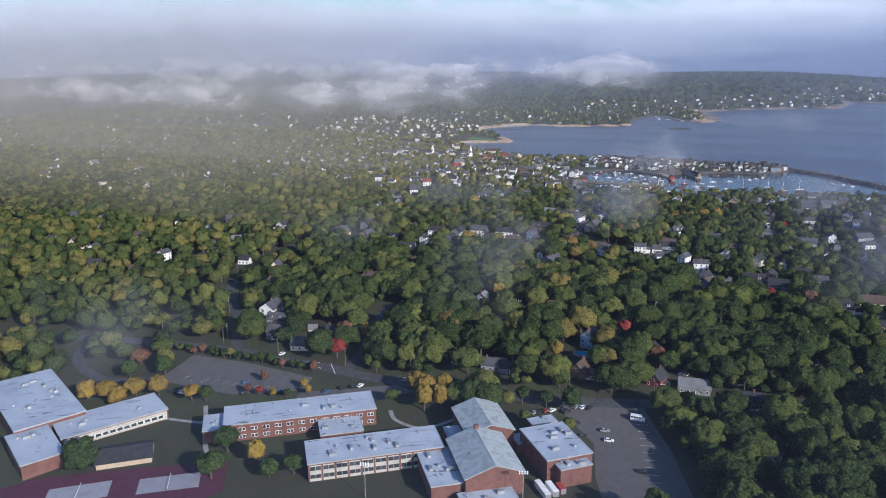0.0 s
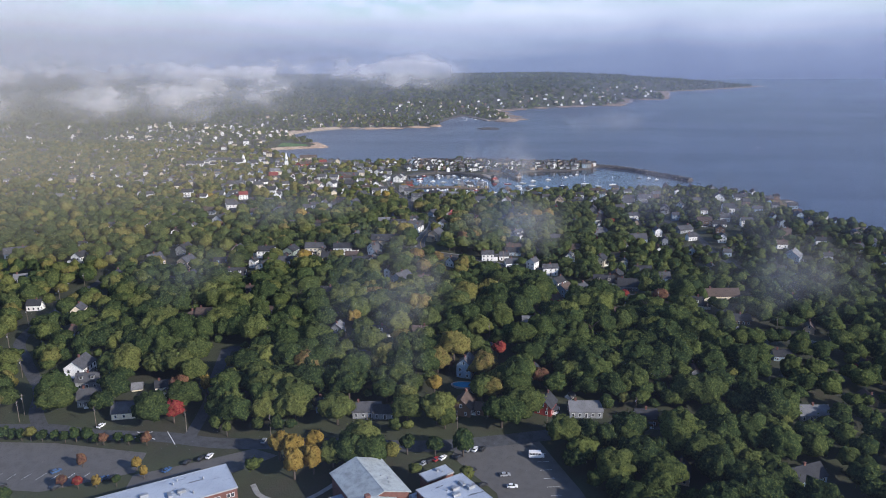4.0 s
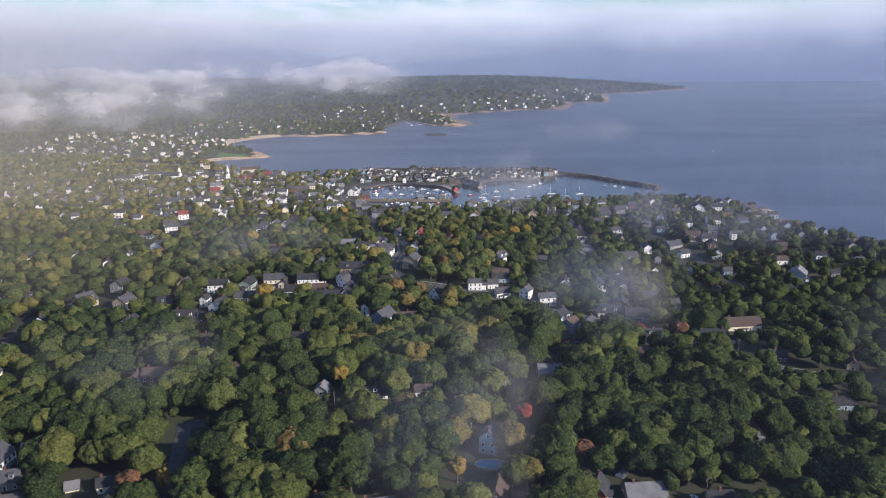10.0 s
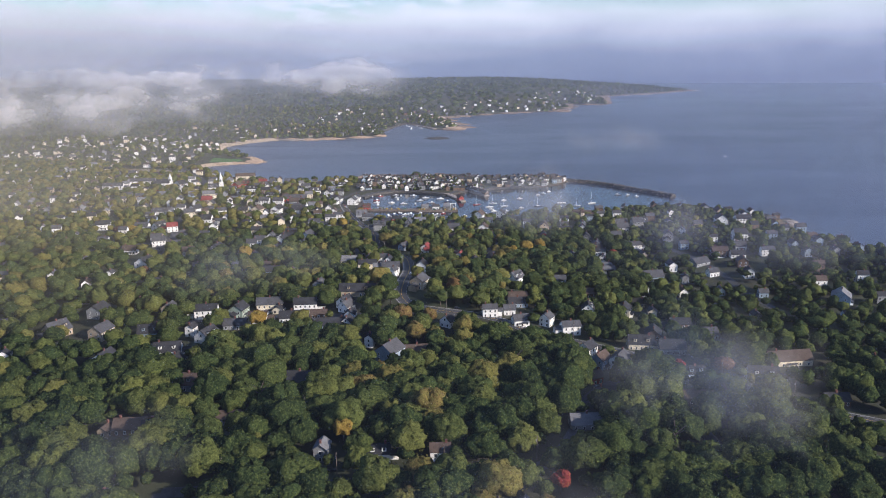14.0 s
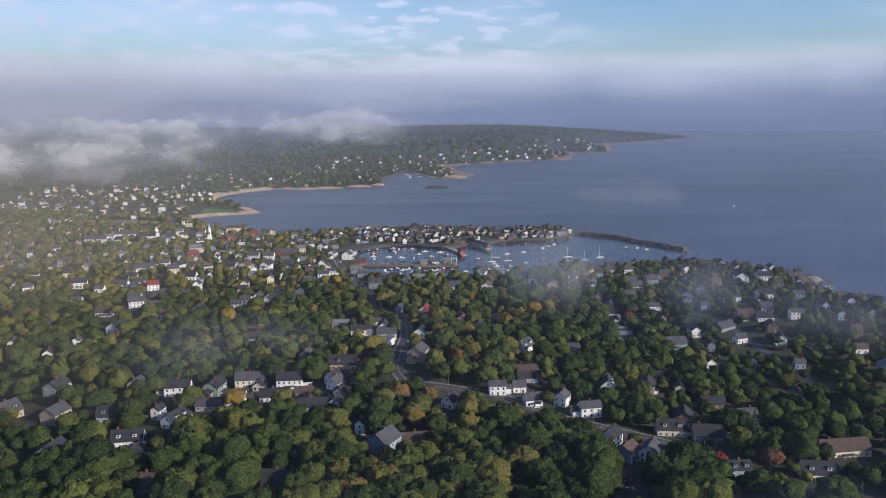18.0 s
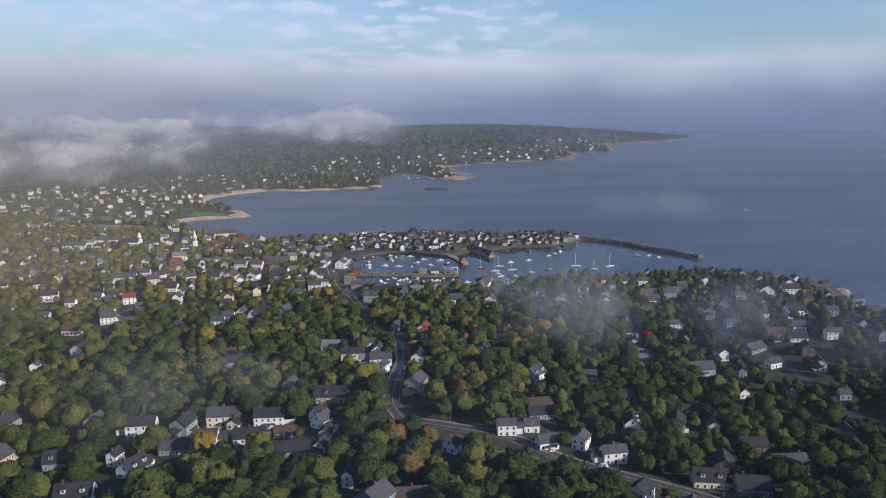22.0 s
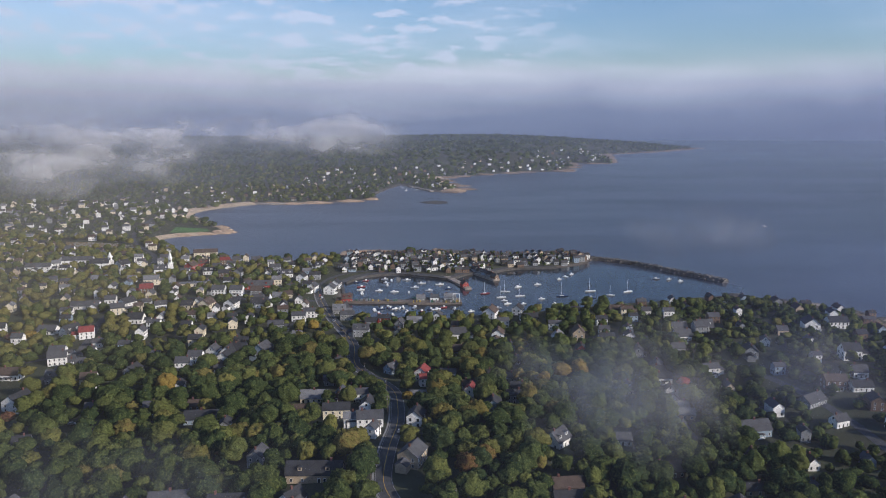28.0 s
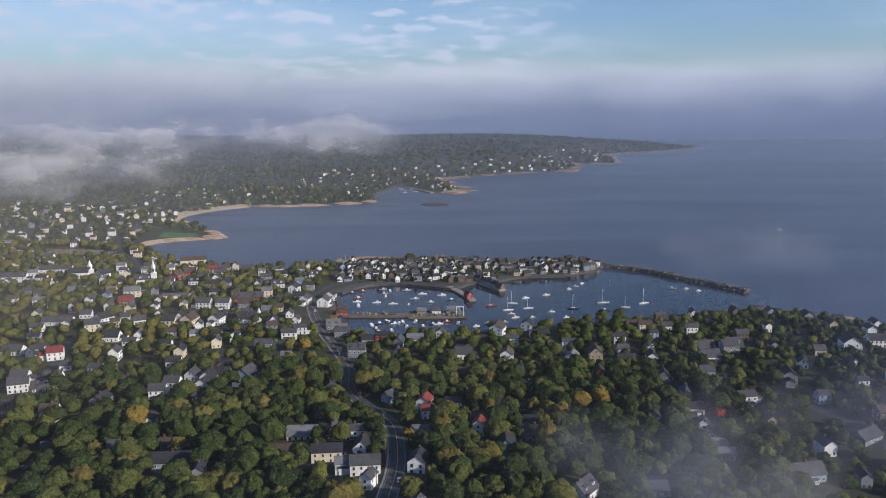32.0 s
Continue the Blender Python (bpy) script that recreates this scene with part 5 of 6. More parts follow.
# ---- trees that stand out ----
for x, y, R, h, mat, word, k in (
    (-104, 109, 6.8, 12.5, LEAF_RED, "scarlet maple beside a ranch house", 1), (-46, 85, 5.8, 15, LEAF_GOLD, "golden maple on the school lawn", 0),
    (-39, 83, 5.6, 15, LEAF_GOLD, "golden maple on the school lawn", 2), (-36, 73, 5.0, 14, LEAF_GOLD, "golden maple on the school lawn", 3), (-31, 88, 5.2, 13.5, LEAF_GOLD, "golden maple on the school lawn", 1), (-29, 77, 4.8, 13, LEAF_GOLD, "golden maple on the school lawn", 5),
    (-200, 24, 6.2, 10, LEAF_GOLD, "golden maple in front of the school", 4), (-191, 28, 6.8, 11, LEAF_GOLD, "golden maple in front of the school", 1),
    (-183, 27, 6.0, 9, LEAF_GOLD, "golden maple in front of the school", 5), (-180, 36, 6.6, 11, LEAF_GOLD, "golden maple in front of the school", 2), (-170, 41, 6.0, 10.5, LEAF_GOLD, "golden maple in front of the school", 3),
    (-143, 44, 4.6, 9, LEAF_DARK, "green maple at the school path", 1), (-199, 52, 5.5, 10, LEAF_DARK, "green maple beside the driveway", 3), (-184, 62, 6.0, 11, LEAF_DARK, "green maple beside the driveway", 5), (-150, 42, 5.6, 10, LEAF_GOLD, "amber maple at the school path", 0),
    (-85, 4, 4.8, 11, LEAF_GOLD, "amber maple between the classroom blocks", 3), (-115, 367, 6.8, 14, LEAF_GOLD, "bright yellow maple beside a road", 2),
    (75, 573, 7.5, 14, LEAF_GOLD, "large golden oak among houses", 1), (88, 580, 6.5, 13, LEAF_GOLD, "golden oak among houses", 4), (62, 560, 5.5, 12, LEAF_GOLD, "golden oak among houses", 0),
    (-172, 551, 8.0, 13, LEAF_GOLD, "golden oak above the rooftops", 3), (45, 176, 5.0, 11, LEAF_RED, "scarlet maple beside a lane", 0),
    (66, 148, 5.6, 11, LEAF_RUST, "russet tree before a white house", 1), (-41, 214, 5.4, 14, LEAF_GOLD, "amber oak beside a driveway", 2),
    (-112, 133, 6.2, 11, LEAF_RUST, "dark copper beech beside a lane", 0), (-98, 133, 3.4, 10, LEAF_GOLD, "pale yellow birch beside a lane", 4), (20, 160, 3.2, 8, LEAF_RUST, "small russet maple beside a house", 2),
    (128, 300, 4.4, 9, LEAF_RED, "red maple beside the street", 3), (152, 300, 6.0, 12, LEAF_RUST, "russet oak beside the street", 1), (15, 135, 5.0, 12, LEAF_GOLD, "thin golden tree beside a house", 0),
    (-128, 59, 2.6, 6, LEAF_RUST, "small russet street tree in a parking island", 2), (-121, 58.6, 2.6, 6.2, LEAF_RED, "small red street tree in a parking island", 1), (-114, 60, 2.2, 5.5, LEAF_GOLD, "small amber street tree in a parking island", 4),
    (-106.5, 61.6, 2.4, 6, LEAF_DARK, "small green street tree in a parking island", 0), (-128, 73.5, 2.6, 6.5, LEAF_RUST, "small russet street tree in a parking island", 5), (-104, 73.6, 2.6, 6, LEAF_GOLD, "small yellow-green street tree in a parking island", 3),
    (-98, 68, 2.0, 6, LEAF_GOLD, "small amber street tree in a parking island", 3), (-75, 100, 2.6, 8, LEAF, "young green tree beside the street", 1),
    (20, 92, 4.6, 9.45, LEAF_DARK, "green maple behind the hall", 1), (32, 92, 5.7, 12.6, LEAF_DARK, "tall green maple behind the hall", 3), (8, 92, 4.3, 10.5, LEAF, "slim green maple behind the hall", 0),
    (-103, 8, 6.5, 13, LEAF_DARK, "dark green oak before the brick block", 2), (-96, -12, 8, 13.5, LEAF_DARK, "dark green oak beside the tennis courts", 0),
    (-154, -24, 9, 12, LEAF_DARK, "broad green tree beside the school wing", 4), (-66, 3, 5.5, 9.5, LEAF_DARK, "small dark green tree at the classroom block", 1), (-74, -3, 5.0, 8.5, LEAF_DARK, "small dark green tree at the classroom block", 3),
    (-190, 70, 6.4, 11, LEAF, "round green maple beside the parking lot", 5), (-206, 68, 6, 10, LEAF_RUST, "russet maple beside the driveway", 2), (-22, 520, 4.0, 8, LEAF_GOLD, "golden tree beside the main road", 1),
    (150, 560, 4.5, 9, LEAF_RED, "red maple in a garden", 2), (-330, 660, 6.5, 10, LEAF_RUST, "rust-coloured maple among town houses", 0), (-318, 664, 6.0, 10, LEAF_GOLD, "orange maple among town houses", 2),
    (-96, 772, 5.0, 9, LEAF_GOLD, "yellow tree at the harbour street", 1), (-42, 1046, 8.5, 9.5, LEAF, "broad pale tree on the neck", 2),
    (-240, 500, 5.0, 9, LEAF_RUST, "purple-brown maple among town houses", 1), (-105, 690, 5.5, 10, LEAF_GOLD, "yellow-green tree beside the street", 3)):
    tree_object("maple_tree", x, y, R, h, mat, word, k, group="")
    take(x, y, R, R)
    take(x, y - 8, R * 0.8, 8)
# a belt of shrubs and small trees between the lot and the street
hedge = random.Random(61)
for k in range(19):
    x = -196 + 4.9 * k
    mat, word = ((LEAF_DARK, "green"), (LEAF_RUST, "russet"), (LEAF_DARK, "dark green"), (LEAF, "olive"))[hedge.randrange(4)]
    tree_object("small_tree", x + hedge.uniform(-1, 1), 91.2 + hedge.uniform(-1.2, 1.2) + (0.02 * (x + 150)), hedge.uniform(2.4, 3.6), hedge.uniform(4.5, 7.5), mat, f"small {word} tree in the belt beside the parking lot", k, group="belt beside the parking lot")
for k, (x, y) in enumerate(((108, 175), (122, 150), (150, 190), (96, 205), (-60, 235), (-85, 250), (-20, 265), (135, 250), (-130, 300), (160, 340), (40, 300))):
    tree_object("pine_tree", x, y, 4.6, 15 + k % 4, LEAF_PINE, "tall dark green conifer", k, PINE_T, "conifers")



NX, NY, nr_ = scatter(-110, 165, 932, 1045, 8, 71, 0.8)
woods("neck_shrubs", NX, NY, nr_.uniform(1.6, 3.8, len(NX)), nr_.uniform(3.0, 6.5, len(NX)), TOWN_T, "small garden trees and shrubs between the cottages", 72, LEAF_FAR, 0.75 * nr_.rand(len(NX)))

# ground kept open: the school's lawns, the crowded neck, the harbour streets
take(-72, -10, 143, 70)
take(-145, 72, 44, 16)
take(-78, 84, 30, 7)
take(35, 985, 160, 88)
take(-108, 822, 22, 75)
take(-385, 1215, 40, 30)

# the nearest trees, one by one
X, Y, R_ = scatter(-175, 175, -20, 650, 10.0, 11, 0.97)
order = np.argsort(np.abs(X) * 0.9 + np.abs(((Y + 60) % 130) - 65) * 0.6)
single, rest = order[:300], order[300:]
for k, i in enumerate(single):
    big = R_.uniform(0.75, 1.3) * (1.0 if Y[i] < 300 else 0.75)
    # deep green on the eastern trees stands in for cloud shadow there
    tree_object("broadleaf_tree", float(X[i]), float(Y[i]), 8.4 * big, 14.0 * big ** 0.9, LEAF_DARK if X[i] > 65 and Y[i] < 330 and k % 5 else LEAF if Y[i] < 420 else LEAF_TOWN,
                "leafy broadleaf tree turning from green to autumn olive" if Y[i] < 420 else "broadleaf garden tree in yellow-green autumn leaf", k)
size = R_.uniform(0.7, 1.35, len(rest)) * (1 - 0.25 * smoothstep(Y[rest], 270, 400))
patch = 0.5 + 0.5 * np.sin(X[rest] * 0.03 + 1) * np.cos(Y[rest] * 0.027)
# tones drop towards the east: cloud shadow painted into the leaf colour
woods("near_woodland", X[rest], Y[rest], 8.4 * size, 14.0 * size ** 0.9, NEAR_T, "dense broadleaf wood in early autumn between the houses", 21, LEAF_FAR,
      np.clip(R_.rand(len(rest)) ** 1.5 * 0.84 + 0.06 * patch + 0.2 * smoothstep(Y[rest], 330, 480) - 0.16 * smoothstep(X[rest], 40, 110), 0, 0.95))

# younger trees in the gaps
FX, FY, f_ = scatter(-175, 175, 62, 650, 5.5, 12, 1.0)
keep = []
AX, AY, AR = X, Y, np.where(Y < 300, 8.0, 6.0)
for x, y in zip(FX, FY):
    if np.all((AX - x) ** 2 + (AY - y) ** 2 > (0.62 * AR + 2.2) ** 2):
        keep.append((x, y))
        AX, AY, AR = np.append(AX, x), np.append(AY, y), np.append(AR, 4.5)
FX, FY = np.array(keep).T
size = f_.uniform(0.75, 1.3, len(FX))
woods("young_woodland", FX, FY, 4.3 * size, 8.5 * size, MID_T, "young broadleaf trees and tall shrubs between the older ones", 22, LEAF_FAR, f_.rand(len(FX)) ** 1.1 * 0.93)


def belt(name, x0, x1, y0, y1, step, seed, keep, Rm, hm, templates, label, warm=1.2, cut=None, lift=0.2, shrink=0.85):
    X, Y, r = scatter(x0, x1, y0, y1, step, seed, keep)
    if cut is not None:
        m = ~((X > cut[0]) & (X < cut[1]) & (Y > cut[2]) & (Y < cut[3]))
        X, Y = X[m], Y[m]
    # low garden trees and bushes on the windy headland
    bare = (X > 150) & (Y > 400) & (Y < 900)
    m = ~bare | ((r.rand(len(X)) < 0.5) & (shore_distance(X, Y) > 30))
    X, Y, bare = X[m], Y[m], bare[m]
    # keep to what can be looked at from the flight line
    m = (X < 95 + 0.61 * (Y + 129)) & (X > 40 - 1.3 * (Y + 228))
    X, Y, bare = X[m], Y[m], bare[m]
    s = r.uniform(0.65, 1.35, len(X)) * np.where(bare, shrink, 1.0)
    # sunlight in the west and cloud shade in the east are painted into the tones
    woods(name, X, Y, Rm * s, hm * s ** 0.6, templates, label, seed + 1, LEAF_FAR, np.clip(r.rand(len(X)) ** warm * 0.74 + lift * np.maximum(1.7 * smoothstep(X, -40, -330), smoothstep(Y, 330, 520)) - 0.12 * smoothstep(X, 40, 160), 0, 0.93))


belt("mid_woodland", -560, 430, -60, 620, 10.4, 31, 0.94, 7.0, 12.0, MID_T, "broadleaf trees in early autumn round the houses", 1.4, (-175, 175, -20, 650))
belt("headland_scrub", 150, 430, 400, 860, 5.8, 41, 1.0, 4.1, 5.4, TOWN_T, "low trees and russet scrub between the houses on the headland", 1.2, None, 0.12, 1.0)
belt("town_trees", -760, 400, 620, 1120, 10.2, 33, 0.9, 5.8, 8.8, TOWN_T, "street and garden trees in early autumn among the town's houses", 1.0, None, 0.3)
belt("outer_woodland", -1500, -560, 50, 1150, 11.5, 35, 0.9, 7.6, 12, FAR_T, "mixed autumn wood outside the town")
belt("shore_woodland", -1700, 1400, 1120, 2300, 19, 37, 0.78, 9.5, 12, FAR_T, "mixed autumn wood behind the bay", 1.8, None, 0.1)
belt("far_woodland", -2600, 1500, 2300, 4300, 38, 39, 0.95, 21, 16, FAR_T, "dark woods on the far headland", 2.2, None, 0.04)

# ---- churches and towers ----
def steeple(x, y, top, w, label, body=None):
    """A white church tower in stages, with its nave behind."""
    z = max(ground_z(x, y), 1.5)
    h = top - z
    ob = new("church")
    ob.matrix_basis = pose(x, y, z, 0, 0, 12)
    tagged(ob, label, "church")
    a = w / 2
    part("tower", Solid().box(-a, a, -a, a, 0, h * 0.45).box(-a - 0.3, a + 0.3, -a - 0.3, a + 0.3, h * 0.45, h * 0.47).made("tower", WALLS[0]), ob)
    part("belfry", Solid().tube(0, 0, h * 0.47, h * 0.68, a * 0.82, a * 0.8, 8).tube(0, 0, h * 0.68, h * 0.70, a * 0.95, a * 0.95, 8).made("belfry", TRIM), ob)
    part("spire", Solid().tube(0, 0, h * 0.70, h * 0.97, a * 0.72, a * 0.08, 8).tube(0, 0, h * 0.97, h, 0.08, 0.05, 6).made("spire", TRIM), ob)
    for s in range(4):
        part("louvre", Solid().box(-a * 0.3, a * 0.3, -a * 0.84, -a * 0.74, h * 0.51, h * 0.63).made("louvre", DARK_TRIM), ob, pose(0, 0, 0, 0, 0, 90 * s))
    if body:
        L, D, H, R, dx, dy = body
        nave = new("nave")
        nave.parent = ob
        nave.matrix_basis = pose(dx, dy, 0)
        part("nave_wall", shell(L, D, H, R, WALLS[0]), nave)
        part("nave_roof", gable_roof(L, D, H, R, ROOFS[0]), nave)
        for k in range(4):
            part("window", cached(("nave_window", 1), lambda: window_mesh(1.2, 3.0, False)), nave, pose(-L / 2 + L * (k + 0.5) / 4, -D / 2 - 0.03, 1.6))
    take(x, y, 10, 12)


steeple(-296, 902, 33.3, 5.0, "white wooden church tower with a tall slim steeple")
steeple(-376, 935, 25.6, 6.0, "white church with a square tower and gabled nave", (20, 11, 7, 4.5, -11, 0))
steeple(-159, 775, 16.5, 3.6, "small white chapel with a pointed belfry and dark roof", (17, 10, 5, 4.0, -9, 1))

# ---- harbour ----
def pier(points, width, top, mat, label, name="pier"):
    line = smooth_line(points, 5)
    t = np.gradient(line, axis=0)
    t /= np.hypot(*t.T)[:, None]
    nrm = np.stack([-t[:, 1], t[:, 0]], -1)
    rnd = np.random.RandomState(len(points) + int(abs(points[0][0])))
    v, f = [], []
    for k in range(len(line)):
        for s, z in ((-0.5, -2.5), (-0.48, top), (0.48, top), (0.5, -2.5)):
            p = line[k] + nrm[k] * s * width * (1 + 0.03 * rnd.randn())
            v.append((p[0], p[1], z + 0.1 * rnd.randn() * (z > 0)))
    n = len(line)
    for k in range(n - 1):
        f += [(4 * k + a, 4 * k + a + 1, 4 * k + a + 5, 4 * k + a + 4) for a in range(3)]
    f += [(3, 2, 1, 0), (4 * n - 4, 4 * n - 3, 4 * n - 2, 4 * n - 1)]
    return tagged(new(name, mesh(name, v, f, [mat])), label, name, kind="structure")


pier([(-94, 806), (-66, 805), (-32, 805)], 9, 1.8, TIMBER, "granite finger pier in the inner harbour")
pier([(-34, 806), (-10, 806), (17, 808)], 18, 1.8, TIMBER, "timber wharf crowded with gear in the inner harbour")
pier([(4, 912), (14, 890), (26, 858)], 7, 2.0, GRANITE, "granite wharf reaching into the harbour")
pier([(28, 948), (42, 925), (58, 898)], 9, 1.9, GRANITE, "wharf lined with small shops")
pier([(-178, 1004), (-164, 1018), (-146, 1034)], 8, 2.4, PALE_ROCK, "pale granite jetty on the bay side")
pier([(-126, 1036), (-124, 1058), (-95, 1066), (-60, 1062)], 9, 2.6, PALE_ROCK, "pale granite breakwater with a walkway")
pier([(-372, 1586), (-340, 1580), (-312, 1584)], 12, 2.5, GRANITE, "granite slipway pier on the far bay")
pier([(-82, 1938), (-50, 1880), (-22, 1822)], 10, 2.6, GRANITE, "granite harbour wall of the far cove")
quay = [(-104, 884), (-87, 912), (-53, 926), (-16, 912), (8, 904), (30, 929), (56, 936), (82, 955), (133, 961)]
strip("pavement", smooth_line(quay), 1.0, 8.5, ASPHALT, 0.3, "asphalt quay street round the inner harbour", "quay street")
pier(quay, 2.4, 2.3, DARK_ROCK, "stone quay wall round the inner harbour", "quay")
pier([(-82, 750), (-93, 800), (-108, 880)], 3.0, 2.2, DARK_ROCK, "stone quay wall below the town", "quay")

home(-93, 806, 8, 10, 8, 1.5, "rn", rich=1, clear=False)
home(22, 866, 110, 8, 6.5, 1.5, "rn", rich=1, clear=False)
home(6, 810, 5, 11, 7, 1.5, "yp", rich=1, clear=False)
for x, y, c in ((36, 940, "bk"), (42, 930, "yg"), (47, 921, "bg"), (52, 912, "yk"), (56, 903, "ng"), (-22, 808, "yp"), (-9, 809, "wg")):
    home(x, y, 125 if x > 20 else 2, 8, 5.5, 1.5, c, rich=1, clear=False)

# gear on the wharves
gear = random.Random(44)
TRAPS = [Solid().box(-0.7, 0.7, -0.45, 0.45, 0, 0.9).box(-0.6, 0.7, -0.4, 0.4, 0.9, 1.5).made("trap_stack", m) for m in (TIMBER, paint("yellow_wire_mesh", (0.42, 0.30, 0.06), 0.7, 0.3), paint("green_wire_mesh", (0.05, 0.14, 0.09), 0.7, 0.3), METAL)]
for k in range(46):
    x, y = (gear.uniform(-30, 14), gear.choice((gear.uniform(798.5, 802), gear.uniform(812, 814)))) if k < 30 else (gear.uniform(-84, -40), gear.uniform(802, 808))
    ob = tagged(new("trap_stack", TRAPS[k % 4]), ("stacked weathered wooden lobster traps on the wharf", "stacked yellow lobster traps on the wharf", "stacked green lobster traps on the wharf", "grey metal fish boxes on the wharf")[k % 4], "trap stack", "gear on the wharves")
    ob.matrix_basis = pose(x, y, 1.78, 0, 0, gear.choice((0, 90)) + gear.uniform(-8, 8)) @ Matrix.Diagonal((1.4, 1.4, 1.2, 1))
gantry = new("boat_hoist")
gantry.matrix_basis = pose(12, 802, 1.7)
tagged(gantry, "white steel boat hoist at the end of the wharf", "hoist")
for sx in (-3, 3):
    for sy in (-2.5, 2.5):
        part("post", Solid().box(sx - 0.2, sx + 0.2, sy - 0.2, sy + 0.2, 0, 7).made("post", TRIM), gantry)
    part("beam", Solid().box(sx - 0.25, sx + 0.25, -2.7, 2.7, 7, 7.5).made("beam", TRIM), gantry)
part("beam", Solid().box(-3, 3, -0.25, 0.25, 7.5, 8.0).made("beam", TRIM), gantry)

# the long rubble breakwater
BW = smooth_line([(176, 1018), (200, 1008), (233, 982), (266, 940), (294, 903), (304, 889)], 3)
t_ = np.gradient(BW, axis=0)
t_ /= np.hypot(*t_.T)[:, None]
nr = np.stack([-t_[:, 1], t_[:, 0]], -1)
brnd = np.random.RandomState(8)
v, f = [], []
PROFILE = ((-9, -3), (-5.5, 1.0), (-2.6, 3.8), (2.6, 3.9), (5.5, 1.2), (9, -3))
for k in range(len(BW)):
    for s, z in PROFILE:
        p = BW[k] + nr[k] * (s + 0.5 * brnd.randn())
        v.append((p[0], p[1], z + 0.45 * brnd.randn()))
m = len(PROFILE)
for k in range(len(BW) - 1):
    f += [(m * k + a, m * k + a + 1, m * k + m + a + 1, m * k + m + a) for a in range(m - 1)]
f += [tuple(range(m))[::-1], tuple(m * (len(BW) - 1) + a for a in range(m))]
bw = tagged(new("breakwater", mesh("breakwater", v, f, [DARK_ROCK])), "long dark rubble-stone breakwater closing the harbour", "breakwater")
ROCKS = []
for k in range(4):
    rr = random.Random(k)
    rv = [(x * rr.uniform(0.7, 1.2), y * rr.uniform(0.7, 1.2), z * rr.uniform(0.6, 1.1)) for x, y, z in box_verts(-0.7, 0.7, -0.55, 0.55, -0.5, 0.5)]
    ROCKS.append(mesh("stone", rv, BOX_F, [(GRANITE, DARK_ROCK)[k % 2]]))
rr = random.Random(3)
for k in range(260):
    i = rr.randrange(len(BW))
    s = rr.uniform(-6.0, 6.0)
    p = BW[i] + nr[i] * s
    z = 3.9 if abs(s) < 2.6 else 3.9 - (abs(s) - 2.6) * 0.92
    g = rr.uniform(0.8, 1.7)
    part("stone", ROCKS[k % 4], bw, pose(p[0], p[1], z, rr.uniform(-20, 20), rr.uniform(-20, 20), rr.uniform(0, 180)) @ Matrix.Diagonal((g, g, g, 1)))


def ledge(x, y, rx, ry, h, mat, label, name="rock_ledge", n=16):
    """A low rounded shelf of rock."""
    rnd = random.Random(int(x * 3 + y))
    v, f = [], []
    for ring, (q, z) in enumerate(((1.0, -1.2), (0.86, 0.25 * h), (0.6, 0.8 * h), (0.25, h))):
        for k in range(n):
            a = 2 * math.pi * k / n
            w = q * rnd.uniform(0.8, 1.15)
            v.append((rx * w * math.cos(a), ry * w * math.sin(a), z * rnd.uniform(0.7, 1.2)))
    for r in range(3):
        f += [(r * n + k, r * n + (k + 1) % n, r * n + n + (k + 1) % n, r * n + n + k) for k in range(n)]
    f.append(tuple(3 * n + k for k in range(n)))
    ob = new(name, mesh(name, v, f, [mat]))
    ob.matrix_basis = pose(x, y, 0)
    return tagged(ob, label, "rock")


ledge(-16, 1612, 32, 26, 3.2, DARK_ROCK, "low dark rocky islet in the bay", "islet")
ledge(28, 1828, 34, 26, 6, PALE_ROCK, "rounded pale granite headland at the cove mouth")
for k, (x, y, rx, ry) in enumerate(((-336, 1226, 24, 16), (-360, 1210, 22, 9), (-386, 1196, 18, 8), (-338, 1246, 16, 14), (-352, 1272, 16, 14), (-300, 1584, 24, 10), (-340, 1586, 22, 10), (-255, 1600, 40, 14), (-190, 1630, 34, 14), (-150, 1664, 22, 12))):
    ledge(x, y, rx, ry, 3.5, PALE_ROCK, "tawny granite ledge along the shore")
srnd = random.Random(17)
SHORE_ROCK = paint("brown_shore_granite", (0.23, 0.175, 0.135), 0.85, 0.4)
HEATH = paint("brown_heath", (0.13, 0.10, 0.06), 0.95, 0.4)
strip("ground_heath", smooth_line(EAST[1:], 8), 4, 25, HEATH, 0.35, "brown heath and low scrub above the rocky shore", "heath")
for a, b in zip(NECK[1:7], NECK[2:8]):
    a, b = np.array(a, float), np.array(b, float)
    n = max(1, int(np.hypot(*(b - a)) / 13))
    for k in range(n):
        p = a + (b - a) * (k + srnd.random()) / n
        ledge(p[0], p[1] - srnd.uniform(2, 9), srnd.uniform(9, 15), srnd.uniform(6, 10), srnd.uniform(3, 6), (SHORE_ROCK, HEATH, DARK_ROCK)[srnd.randrange(3)], "low brown ledge and heath on the seaward side of the neck", n=10)
for a, b in zip(FAR_SHORE[2:], FAR_SHORE[3:-1]):
    a, b = np.array(a, float), np.array(b, float)
    n = max(1, int(np.hypot(*(b - a)) / 55))
    for k in range(n):
        p = a + (b - a) * (k + srnd.random()) / n
        ledge(p[0], p[1], srnd.uniform(26, 52), srnd.uniform(12, 22), srnd.uniform(2.5, 5), SHORE_ROCK, "brown granite ledge along the far shore")
for k in range(len(EAST) - 4):
    for _ in range(4):
        a, b, u = np.array(EAST[k + 3]), np.array(EAST[k + 4]), srnd.random()
        p = a + (b - a) * u
